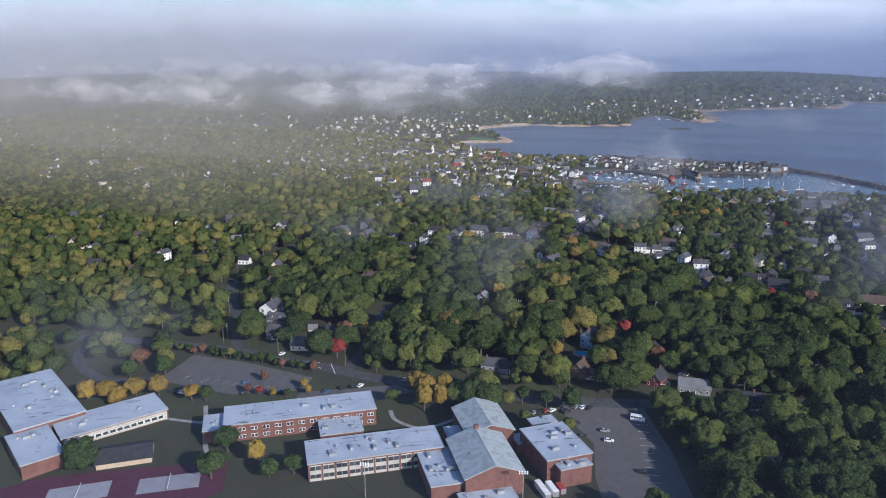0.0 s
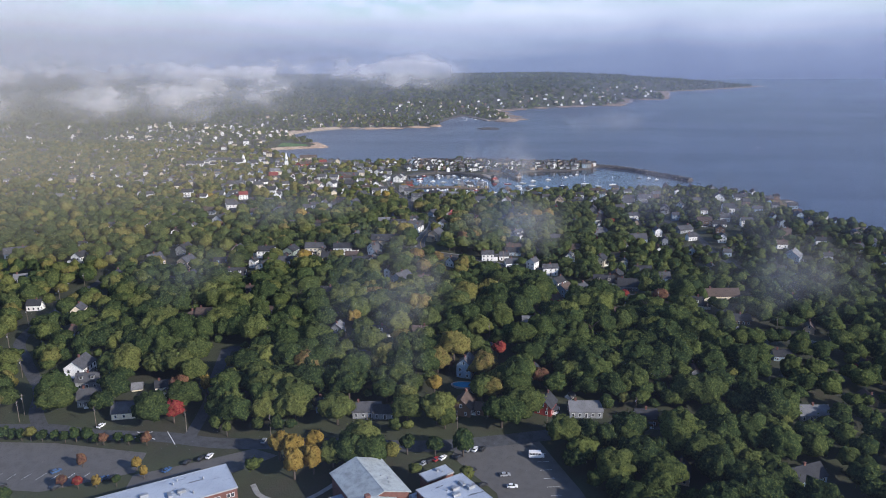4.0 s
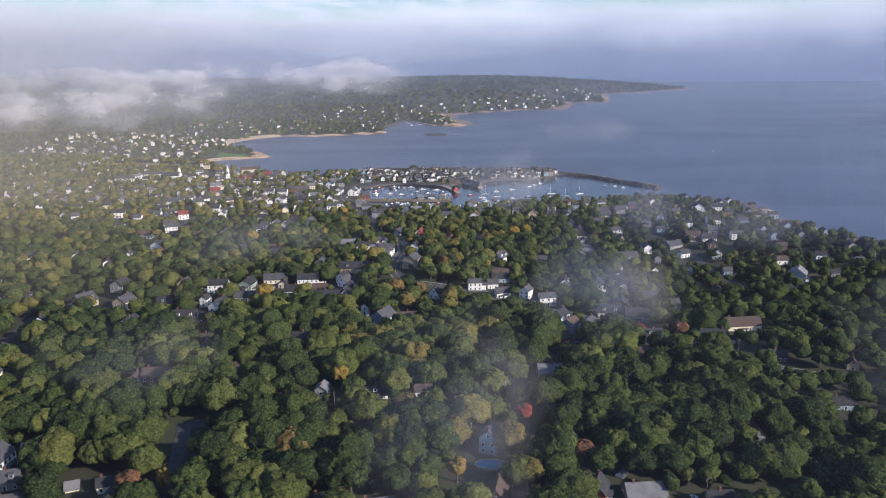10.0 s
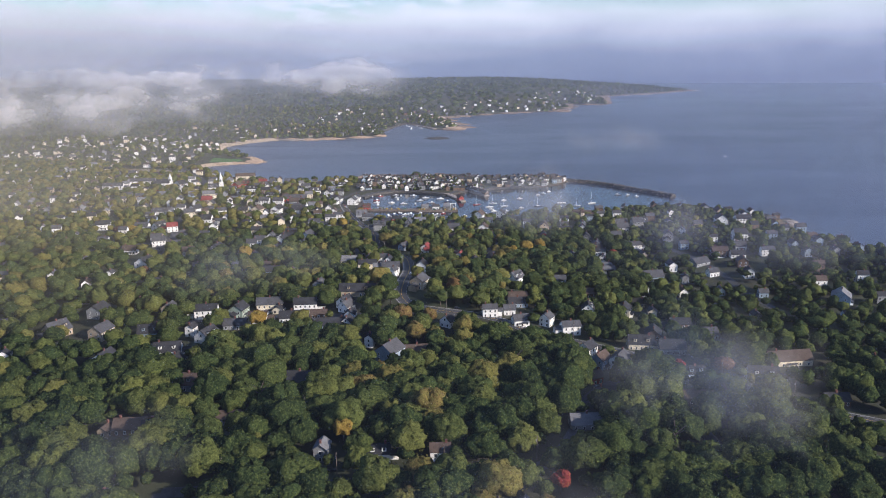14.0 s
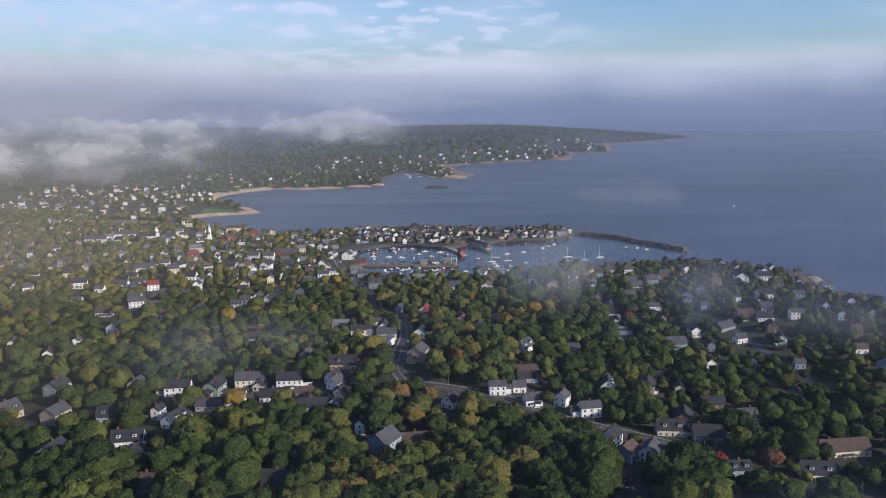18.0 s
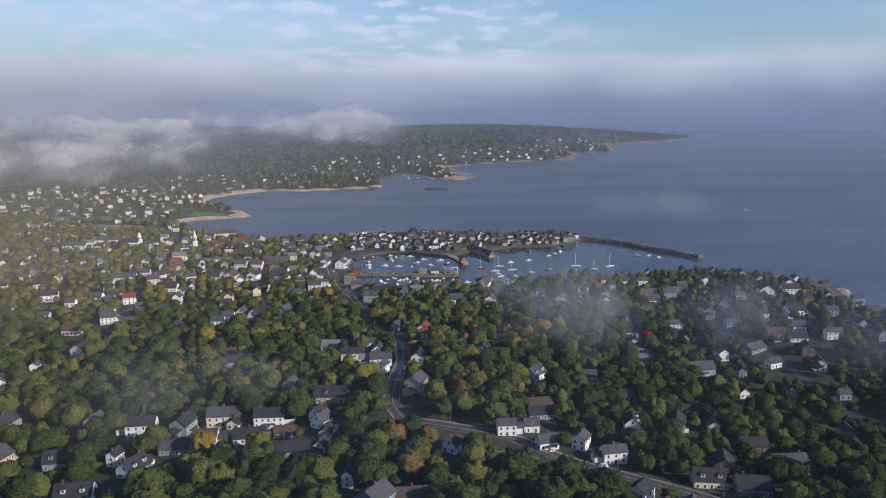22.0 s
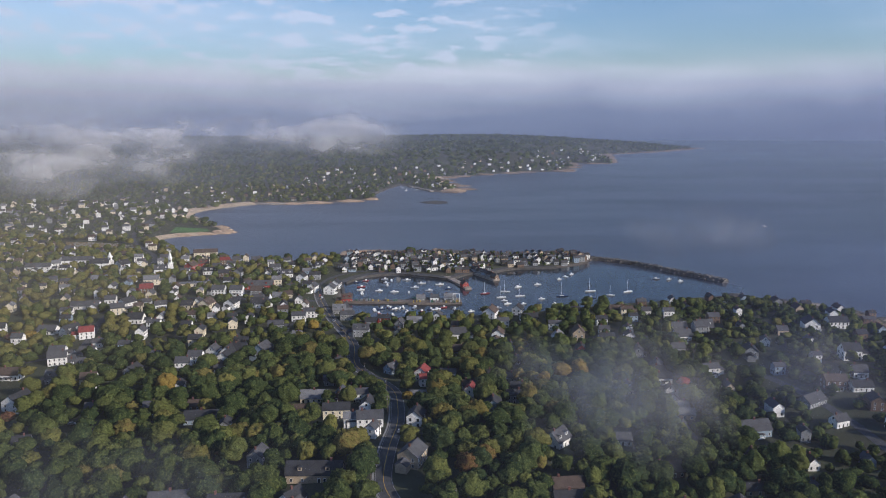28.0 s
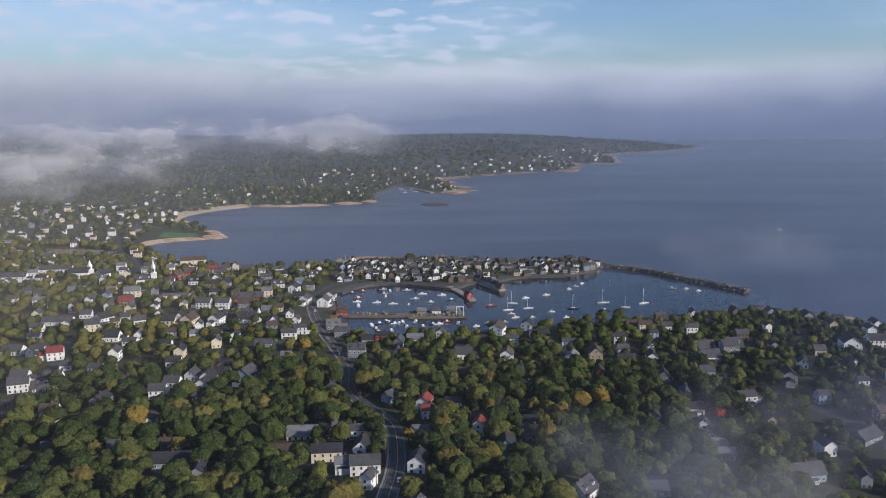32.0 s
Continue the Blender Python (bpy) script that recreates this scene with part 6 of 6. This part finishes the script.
        ledge(p[0] - 2, p[1], srnd.uniform(6, 13), srnd.uniform(5, 9), srnd.uniform(1.5, 3), (DARK_ROCK, GRANITE)[k % 2], "dark granite ledge at the foot of the headland", n=10)
for pts, w in (([(-398, 1150), (-404, 1172), (-388, 1190), (-360, 1202)], 24), ([(-385, 1312), (-426, 1372), (-462, 1425), (-460, 1475), (-432, 1532), (-378, 1590)], 36), ([(-20, 2165), (0, 2190), (36, 2214)], 26)):
    strip("ground_beach", smooth_line(pts, 6), -w / 2, w / 2, SAND, 0.6, "curved sandy beach at the bay", "beach")

# ---- boats ----
HULLS = [paint("white_hull", (0.78, 0.78, 0.76), 0.4, 0.1), paint("navy_hull", (0.03, 0.05, 0.12), 0.4, 0.1), paint("red_hull", (0.25, 0.04, 0.04), 0.4, 0.1), paint("grey_hull", (0.35, 0.37, 0.40), 0.45, 0.15)]


def hull_mesh(L, B, mat):
    v, f = [], []
    st = ((-0.5, 0.72, 0.0), (-0.2, 0.98, 0.0), (0.15, 0.92, 0.05), (0.4, 0.45, 0.18), (0.5, 0.04, 0.28))
    for u, w, lift in st:
        b = B / 2 * w
        v += [(u * L, -b * 0.55, -0.35), (u * L, -b, 0.75 + lift * 1.4), (u * L, -b * 0.86, 0.78 + lift * 1.4), (u * L, b * 0.86, 0.78 + lift * 1.4), (u * L, b, 0.75 + lift * 1.4), (u * L, b * 0.55, -0.35)]
    for k in range(4):
        f += [(6 * k + a, 6 * k + (a + 1) % 6, 6 * k + 6 + (a + 1) % 6, 6 * k + 6 + a) for a in range(6)]
    f += [(0, 1, 2, 3, 4, 5), (29, 28, 27, 26, 25, 24)]
    return mesh("hull", v, f, [mat])


def boat(x, y, L, rot, colour, sail):
    B = L * (0.30 if sail else 0.36)
    word = ("white", "navy blue", "red", "grey")[colour]
    ob = new("sailboat" if sail else "motorboat")
    ob.matrix_basis = pose(x, y, 0, 0, 0, rot)
    tagged(ob, f"{word} {'sailing yacht with bare mast' if sail else 'motorboat with a small cabin'} on harbour water", "boat", "moored boats")
    part("hull", cached(("hull", L, sail, colour), lambda: hull_mesh(L, B, HULLS[colour])), ob)
    if sail:
        part("cabin", cached(("cuddy", L), lambda: Solid().prism([(-0.12 * L, -B * 0.25), (0.16 * L, -B * 0.2), (0.24 * L, 0), (0.16 * L, B * 0.2), (-0.12 * L, B * 0.25)], 0.7, 1.25).made("cabin", TRIM)), ob)
        part("mast", cached(("mast", L), lambda: Solid().tube(0.08 * L, 0, 0.8, 1.25 * L, 0.11, 0.07, 6).made("mast", TRIM)), ob)
        part("boom", cached(("boom", L), lambda: Solid().box(-0.34 * L, 0.08 * L, -0.14, 0.14, 1.75, 2.05).made("boom", HULLS[1])), ob)
    else:
        part("cabin", cached(("cabin", L), lambda: Solid().prism([(-0.06 * L, -B * 0.32), (0.2 * L, -B * 0.28), (0.2 * L, B * 0.28), (-0.06 * L, B * 0.32)], 0.7, 2.0).made("cabin", TRIM)), ob)
        part("windscreen", cached(("screen", L), lambda: Solid().box(0.2 * L, 0.2 * L + 0.06, -B * 0.26, B * 0.26, 1.3, 1.85).made("windscreen", PANE)), ob)
        part("outboard", cached("outboard", lambda: Solid().box(-0.3, 0.1, -0.2, 0.2, 0.2, 1.2).made("outboard", DARK_TRIM)), ob, pose(-L / 2, 0, 0))


boat_rnd = random.Random(9)
for x, y in ((42, 840), (63, 848), (76, 830), (57, 824), (118, 830), (150, 850), (167, 833), (188, 848), (-116, 1024)):
    boat(x, y, boat_rnd.choice((8.5, 10, 11.5)), 195 + boat_rnd.uniform(-20, 20), 2 if x == 42 else boat_rnd.choice((0, 0, 0, 1)), True)
for x, y in ((59, 811), (61, 799), (76, 799), (96, 818), (106, 799), (51, 784), (36, 780), (25, 772), (146, 823), (145, 930), (136, 917), (127, 905), (234, 907), (247, 904), (257, 896), (100, 880), (78, 868)):
    boat(x, y, boat_rnd.choice((5.5, 6.5, 8)), 195 + boat_rnd.uniform(-25, 25), boat_rnd.choice((0, 0, 0, 3, 1)), False)
for x, y in ((-93, 890), (-86, 869), (-85, 855), (-82, 840), (-84, 897), (-64, 905), (-61, 887), (-59, 876), (-40, 901), (-50, 847), (-66, 852), (-35, 843), (-15, 853), (-23, 885), (-4, 880), (-56, 897), (5, 862), (-30, 866)):
    boat(x, y, boat_rnd.choice((6.5, 8, 9)), boat_rnd.choice((10, 20, 190, 100)), boat_rnd.choice((0, 0, 3, 3, 1, 2)), False)
for x, y in ((-64, 790), (-58, 795), (-52, 801), (-59, 765), (-57, 756), (-45, 795), (-38, 800), (-41, 781), (-34, 772), (-27, 786), (-46, 760), (-7, 779), (0, 786), (10, 795), (-20, 772), (-50, 785), (-12, 793)):
    boat(x, y if y < 790 else y - 14, boat_rnd.choice((6.5, 8, 9)), boat_rnd.choice((70, 110, 20, 250)), boat_rnd.choice((0, 0, 3, 3, 1, 2)), False)
for x, y in ((-93, 1901), (-84, 1875), (-84, 1838), (-60, 1860), (-100, 1925), (-70, 1905), (520, 1290)):
    boat(x, y, 9, boat_rnd.uniform(0, 180), 0, False)

# ---- cars ----
CARS = [paint("white_car_paint", (0.72, 0.72, 0.72), 0.35, 0.05), paint("silver_car_paint", (0.42, 0.43, 0.45), 0.35, 0.05, 0.4), paint("black_car_paint", (0.02, 0.02, 0.022), 0.3, 0.1),
        paint("blue_car_paint", (0.04, 0.09, 0.20), 0.3, 0.1), paint("red_car_paint", (0.30, 0.03, 0.03), 0.3, 0.1)]
CAR_WORDS = ("white", "silver", "black", "blue", "red")


def car_part(name, sections, mat):
    """A loft along the car's length: x, half width, bottom and top."""
    v, f = [], []
    for x, w, z0, z1 in sections:
        v += [(x, -w, z0), (x, -w * 0.94, z1), (x, w * 0.94, z1), (x, w, z0)]
    for k in range(len(sections) - 1):
        f += [(4 * k + a, 4 * k + (a + 1) % 4, 4 * k + 4 + (a + 1) % 4, 4 * k + 4 + a) for a in range(4)]
    n = 4 * len(sections)
    f += [(3, 2, 1, 0), (n - 4, n - 3, n - 2, n - 1)]
    return mesh(name, v, f, [mat])


def wheel_mesh():
    s = Solid()
    n = 10
    ring = [(0.33 * math.cos(2 * math.pi * k / n), 0.33 * math.sin(2 * math.pi * k / n)) for k in range(n)]
    v = [(x, -0.11, z) for x, z in ring] + [(x, 0.11, z) for x, z in ring]
    return s.add(v, [tuple(range(n)), tuple(range(2 * n - 1, n - 1, -1))] + [(k, n + k, n + (k + 1) % n, (k + 1) % n) for k in range(n)]).made("wheel", DARK_TRIM)


def car(x, y, rot, colour):
    ob = new("car")
    ob.matrix_basis = pose(x, y, ground_z(x, y) + 0.2, 0, 0, rot)
    tagged(ob, f"{CAR_WORDS[colour]} passenger car parked on asphalt", "car", "parked cars")
    part("body", cached(("car", colour), lambda: car_part("body", ((-2.2, 0.78, 0.4, 0.8), (-2.0, 0.88, 0.25, 0.98), (0.9, 0.9, 0.22, 0.96), (1.9, 0.86, 0.25, 0.82), (2.2, 0.74, 0.4, 0.66)), CARS[colour])), ob)
    part("cabin", cached("car_glass", lambda: car_part("cabin", ((-1.9, 0.72, 0.95, 0.99), (-1.4, 0.7, 0.95, 1.42), (0.2, 0.7, 0.95, 1.44), (1.05, 0.72, 0.93, 0.97)), PANE)), ob)
    part("roof_panel", cached(("car_roof", colour), lambda: car_part("roof_panel", ((-1.4, 0.66, 1.41, 1.48), (0.2, 0.66, 1.43, 1.5)), CARS[colour])), ob)
    for wx, wy in ((-1.35, -0.8), (-1.35, 0.8), (1.35, -0.8), (1.35, 0.8)):
        part("wheel", cached("wheel", wheel_mesh), ob, pose(wx, wy, 0.33))


for x, y, r, c in ((16, 86, 60, 1), (18, 87.5, 60, 2), (21, 89, 60, 4), (23.5, 90, 60, 0), (30, 91, 62, 2), (34, 96, 65, 1), (37, 96.5, 65, 0), (40, 97, 65, 2), (36, 83, 30, 2), (41, 74, 40, 2),
                   (50, 81, 12, 1), (53, 74, 5, 0), (70, 55, 0, 2), (77, 36, 0, 1), (-137, 69, 60, 3), (-130, 58, 60, 2), (-153, 57, 40, 2), (-91, 74, 70, 3), (-85, 80, 80, 2), (-80, 83, 80, 2), (-77, 85, 80, 0),
                   (-114, 66, 60, 3), (-111, 67, 60, 2), (-57, 97, 90, 1), (-137, 104, 80, 0), (27, 197, 0, 0), (34, 139, 0, 0), (105, 128, 110, 0), (-43, 192, 5, 2), (80, 278, 0, 1), (10, 393, -20, 2),
                   (28, 391, 120, 0), (-160, 47, 20, 0), (-165, 46, 20, 2), (-97, 396, 80, 4), (-24, 470, 88, 1), (-70, 600, 100, 0), (-84, 700, 100, 2), (-95, 730, 105, 1), (-118, 812, 105, 0), (-121, 820, 105, 4), (-390, 905, 10, 4),
                   (-384, 908, 10, 4), (-80, 655, 100, 1), (142, 310, 130, 1), (74, 357, -20, 0), (29, 388.5, -20, 2), (-99, 341, 5, 0), (-108, 350, 80, 3), (-207, 503, 10, 1)):
    car(x, y, r, c)

bus = new("minibus")
bus.matrix_basis = pose(63, 94, ground_z(63, 94) + 0.2, 0, 0, 4)
tagged(bus, "white school minibus with dark windows on the parking lot", "bus")
part("body", car_part("body", ((-3.3, 1.1, 0.5, 2.7), (-3.2, 1.15, 0.4, 2.85), (1.9, 1.15, 0.4, 2.85), (2.1, 1.1, 0.4, 1.7), (3.2, 1.0, 0.45, 1.3)), CARS[0]), bus)
for k in range(4):
    for s in (-1, 1):
        part("window", cached("bus_window", lambda: Solid().box(-0.5, 0.5, -0.03, 0.03, 0, 0.8).made("window", PANE)), bus, pose(-2.5 + 1.2 * k, s * 1.13, 1.7))
for wx, wy in ((-2.0, -1.0), (-2.0, 1.0), (2.2, -1.0), (2.2, 1.0)):
    part("wheel", cached("wheel", wheel_mesh), bus, pose(wx, wy, 0.33))

# ---- poles ----
POLE = Solid().tube(0, 0, -0.5, 11, 0.16, 0.11, 8).made("pole", TIMBER)
ARM = Solid().box(-1.2, 1.2, -0.06, 0.06, 10.2, 10.34).made("crossarm", TIMBER)
CAN = Solid().tube(0.3, 0.25, 8.4, 9.3, 0.22, 0.22, 8).made("transformer", METAL)


def utility_pole(x, y, rot):
    ob = new("utility_pole")
    ob.matrix_basis = pose(x, y, ground_z(x, y), 0, 0, rot)
    tagged(ob, "weathered wooden utility pole with crossarm beside the street", "utility pole", "utility poles")
    part("pole", POLE, ob)
    part("crossarm", ARM, ob)
    part("transformer", CAN, ob)


for line, side, rot in ((ROADS[0], 5.2, 90), (ROADS[2], 4.8, 30), (ROADS[5], 5.6, 0), (ROADS[6], 5.4, 60), (ROADS[4], 4.8, 90)):
    for k in range(5, len(line) - 3, 10):
        d = line[k + 1] - line[k]
        d /= np.hypot(*d)
        utility_pole(float(line[k][0] - d[1] * side), float(line[k][1] + d[0] * side), math.degrees(math.atan2(d[1], d[0])) + 90)
for x, y in ((-30.6, -1.2), (29, 15)):
    ob = new("floodlight_mast")
    ob.matrix_basis = pose(x, y, ground_z(x, y), 0, 0, 20)
    tagged(ob, "steel sports-field mast with a row of floodlights", "light mast", "floodlight masts")
    part("mast", Solid().tube(0, 0, -0.5, 15, 0.2, 0.12, 8).made("mast", METAL), ob)
    part("crossbar", Solid().box(-1.8, 1.8, -0.08, 0.08, 14.2, 14.4).box(-1.8, 1.8, -0.08, 0.08, 15.0, 15.2).made("crossbar", METAL), ob)
    for k in range(4):
        for zz in (14.5, 15.3):
            part("floodlight", cached("flood", lambda: Solid().tube(0, 0, 0, 0.4, 0.32, 0.2, 8).made("floodlight", TRIM)), ob, pose(-1.5 + k, 0, zz, 60))

# ---- swimming pools ----
POOL = paint("pool_water", (0.03, 0.22, 0.38), 0.15, 0.1)
for x, y, rx, ry in ((29, 146, 6, 3), (-116, 414, 3.2, 2.6), (146, 487, 3.5, 3), (152, 468, 4.5, 2.5)):
    ob = new("swimming_pool")
    ob.matrix_basis = pose(x, y, ground_z(x, y))
    tagged(ob, "blue garden swimming pool with pale concrete rim", "swimming pool", "swimming pools")
    n = 20
    ring = [(math.cos(2 * math.pi * k / n), math.sin(2 * math.pi * k / n)) for k in range(n)]
    part("rim", Solid().prism([(c * (rx + 1), s * (ry + 1)) for c, s in ring], -0.6, 0.35).made("rim", CONCRETE), ob)
    part("pool_surface", Solid().prism([(c * rx, s * ry) for c, s in ring], 0.3, 0.40).made("pool_surface", POOL), ob)

# ---- mist and low cloud ----
def fog_material(name, colour, density, glow=0.5, relief=None):
    """Thin mist: lets most light through, scatters the rest both ways. density builds the opacity."""
    def build(t):
        p = place(t)
        a = density(t, p)
        d = t.n("ShaderNodeBsdfDiffuse", Color=(*colour, 1))
        if relief:
            t.t.links.new(bump(t, relief(t, p), 1.0, 90.0), d.inputs["Normal"])
        s = t.n("ShaderNodeBsdfTranslucent", Color=(*colour, 1))
        body = t.n("ShaderNodeMixShader", Fac=glow, i1=d.outputs[0], i2=s.outputs[0])
        clear = t.n("ShaderNodeBsdfTransparent")
        return t.n("ShaderNodeMixShader", Fac=a, i1=clear.outputs[0], i2=body.outputs[0]).outputs[0]
    return material(name, build)


def sheet(name, x0, x1, z0, z1, y, bulge, mat, label, nx=40, nz=8, lean=0.0):
    """A curtain of mist across the view, gently waved."""
    U, V = np.meshgrid(np.linspace(0, 1, nx), np.linspace(0, 1, nz))
    X, Z = x0 + (x1 - x0) * U, z0 + (z1 - z0) * V
    Y = y + bulge * np.sin(U * 9.0) * 0.5 + lean * (Z - z0) + bulge * 0.3 * np.sin(V * 5 + U * 14)
    ids = np.arange(X.size).reshape(X.shape)
    q = np.stack([ids[:-1, :-1], ids[:-1, 1:], ids[1:, 1:], ids[1:, :-1]], -1).reshape(-1, 4)
    ob = new(name, big_mesh(name, np.stack([X, Y, Z], -1).reshape(-1, 3), q, [mat]))
    ob.data.polygons.foreach_set("use_smooth", np.ones(len(q), bool))
    return tagged(ob, label, "mist", kind="stuff")


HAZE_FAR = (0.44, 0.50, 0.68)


def veil_density(left, right):
    """Haze that thickens towards the west."""
    def density(t, p):
        x, _, z = t.n("ShaderNodeSeparateXYZ", Vector=p).outputs
        n = t.noise(t.stretch(p, (1, 1, 1.6)), 0.006, 5, 0.55, 0.4)
        side = t.math("MULTIPLY_ADD", t.smooth(x, -60, -420), left - right, right)
        rise = t.math("MULTIPLY", t.smooth(z, 0, 70), t.smooth(z, 300, 170))
        return t.math("MULTIPLY", t.math("MULTIPLY", rise, side), t.math("MULTIPLY_ADD", n, 1.2, 0.4))
    return density


# added sheets that brighten the west; the sun's warm glow is in their colour
sheet("haze_veil", -1500, 900, 4, 300, 345, 30, fog_material("near_veil", (0.74, 0.66, 0.52), veil_density(0.23, 0.008)), "thin haze tinted warm like sunlight over the western wood")
sheet("haze_veil", -2200, 1500, 4, 300, 545, 30, fog_material("middle_veil", (0.74, 0.66, 0.53), veil_density(0.19, 0.012)), "thin haze tinted warm like sunlight over the roofs of the town")


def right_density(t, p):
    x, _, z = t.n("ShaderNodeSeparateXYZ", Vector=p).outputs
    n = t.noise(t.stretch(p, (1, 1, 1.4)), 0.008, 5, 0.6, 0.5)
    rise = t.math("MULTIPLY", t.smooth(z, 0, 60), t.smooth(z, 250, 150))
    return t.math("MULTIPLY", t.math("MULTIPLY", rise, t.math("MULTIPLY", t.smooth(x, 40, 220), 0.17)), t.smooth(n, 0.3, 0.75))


# haze painted on an added sheet; the blue cast is in its colour
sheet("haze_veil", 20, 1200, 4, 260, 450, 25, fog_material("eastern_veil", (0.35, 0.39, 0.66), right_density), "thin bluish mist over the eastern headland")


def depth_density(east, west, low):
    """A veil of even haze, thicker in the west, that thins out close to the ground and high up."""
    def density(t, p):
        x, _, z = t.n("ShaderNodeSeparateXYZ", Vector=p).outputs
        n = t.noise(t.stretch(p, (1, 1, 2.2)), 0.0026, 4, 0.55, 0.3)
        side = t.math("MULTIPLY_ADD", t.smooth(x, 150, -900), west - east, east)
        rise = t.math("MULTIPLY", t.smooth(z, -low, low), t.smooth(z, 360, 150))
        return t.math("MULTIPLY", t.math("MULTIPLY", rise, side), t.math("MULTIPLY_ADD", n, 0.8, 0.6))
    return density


# aerial haze painted on added sheets, veil behind veil, tinted bluer with distance
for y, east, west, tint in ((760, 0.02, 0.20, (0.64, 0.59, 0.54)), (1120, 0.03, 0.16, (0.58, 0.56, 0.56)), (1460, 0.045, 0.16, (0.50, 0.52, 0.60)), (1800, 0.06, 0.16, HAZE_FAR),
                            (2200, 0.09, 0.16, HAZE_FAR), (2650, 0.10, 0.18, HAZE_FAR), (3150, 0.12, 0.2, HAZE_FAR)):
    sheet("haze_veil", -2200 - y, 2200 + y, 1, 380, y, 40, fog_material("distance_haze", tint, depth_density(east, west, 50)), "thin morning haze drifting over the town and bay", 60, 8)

# a thin added sheet just below the flight line: painted haze that lifts the darks
U, V = np.meshgrid(np.linspace(-3800, 3800, 40), np.linspace(-420, 4700, 30))
ids = np.arange(U.size).reshape(U.shape)
q = np.stack([ids[:-1, :-1], ids[:-1, 1:], ids[1:, 1:], ids[1:, :-1]], -1).reshape(-1, 4)


def layer_density(t, p):
    """Thickest over the wood round the school, thinner towards the harbour."""
    y = t.n("ShaderNodeSeparateXYZ", Vector=p).outputs[1]
    cover = t.math("MULTIPLY_ADD", t.smooth(t.noise(p, 0.006, 4, 0.55, 0.4), 0.35, 0.75), 0.04, 0.02)
    return t.math("MULTIPLY", cover, t.math("MULTIPLY_ADD", t.smooth(y, 330, 90), 0.65, 0.35))


thin = fog_material("near_haze_tint", (0.40, 0.46, 0.64), layer_density)
layer = new("haze_layer", big_mesh("haze_layer", np.stack([U, V, 138 + 4 * np.sin(U * 0.004) * np.cos(V * 0.005)], -1).reshape(-1, 3), q, [thin]))
tagged(layer, "thin bluish haze sheet added over the woods", "mist", kind="stuff")


def puffs(scale, loc, detail=6.0):
    return lambda t, p: t.noise(t.stretch(p, (0.6, 0.4, 1.25), loc), scale, detail, 0.55, 0.1)


def bank_density(x0, x1, zl, zr, thick, puff, most):
    """Puffs of cloud along a sloping line: crisp above, trailing off below and towards x1."""
    def density(t, p):
        x, _, z = t.n("ShaderNodeSeparateXYZ", Vector=p).outputs
        u = t.n("ShaderNodeMapRange", Value=x, i1=x0, i2=x1, i3=zl, i4=zr).outputs[0]
        n = puff(t, p)
        h = t.math("DIVIDE", t.math("SUBTRACT", z, u), thick)
        body = t.math("MULTIPLY_ADD", n, 6.6, -2.85)
        over = t.smooth(t.math("SUBTRACT", body, h), -0.1, 1.3)
        under = t.smooth(t.math("ADD", t.math("MULTIPLY", body, 0.8), h), -0.9, 0.5)
        ends = t.math("MULTIPLY", t.smooth(x, x1, x1 - 220), most)
        return t.math("MULTIPLY", t.math("MULTIPLY", under, over), ends)
    return density


CLOUD = (0.88, 0.86, 0.87)
for k, (x0, x1, xs, y, zl, zr, thick, scale, most) in enumerate(((-900, -400, -3000, 1440, 82, 116, 46, 0.0085, 0.5), (-900, -360, -3000, 1560, 92, 128, 44, 0.0095, 0.5),
                                                               (-1000, -60, -3000, 2400, 122, 138, 50, 0.0065, 0.5), (-1000, -50, -3200, 2600, 128, 142, 50, 0.0075, 0.5))):
    rl = puffs(scale, (k * 3.1, 0, k * 1.7))
    sheet("cloud_bank", xs, x1 + 30, 6, 330, y, 60, fog_material("low_cloud", CLOUD, bank_density(x0, x1, zl, zr, thick, rl, most), 0.3, puffs(scale, (k * 3.1, 0, k * 1.7), 1.5)), "pale low cloud rolling over the wooded shore" if y < 2000 else "pale low cloud above the far woods", 60, 14, 0.2)


def wisp_density(cx, cy, cz, rx, rz, most):
    def density(t, p):
        d = t.n("ShaderNodeVectorMath", i0=p, i1=(cx, cy, cz))
        d.operation = "SUBTRACT"
        s = t.stretch(d.outputs[0], (1 / rx, 1 / (rx * 1.2), 1 / rz))
        r = t.n("ShaderNodeVectorMath", i0=s)
        r.operation = "LENGTH"
        n = t.noise(p, 1.5 / rx, 6, 0.58, 0.35)
        v = t.math("SUBTRACT", t.math("MULTIPLY_ADD", n, 2.4, -0.45), r.outputs["Value"])
        return t.math("MULTIPLY", t.smooth(v, -0.3, 1.0), most)
    return density


MIST = (0.60, 0.60, 0.64)
for x, y, z, rx, rz, most in ((42, 296, 111, 33, 16, 0.26), (51, 54, 126, 21, 12, 0.19), (11, 4, 112, 25, 24, 0.11), (146, 66, 106, 34, 17, 0.13), (156, 425, 66, 46, 20, 0.10),
                              (215, 360, 70, 46, 20, 0.10), (128, 491, 120, 42, 12, 0.19), (-101, -60, 92, 36, 18, 0.12), (-112, 300, 74, 62, 13, 0.11), (-70, 60, 104, 26, 12, 0.07)):
    m = fog_material("mist_wisp", MIST, wisp_density(x, y, z, rx, rz, most))
    for dy in (-0.45, 0.0, 0.45):
        sheet("mist_wisp", x - rx * 1.9, x + rx * 1.9, z - rz * 1.9, z + rz * 1.7, y + dy * rx, 8, m, "drifting wisp of morning mist above the trees", 14, 8, 0.35)
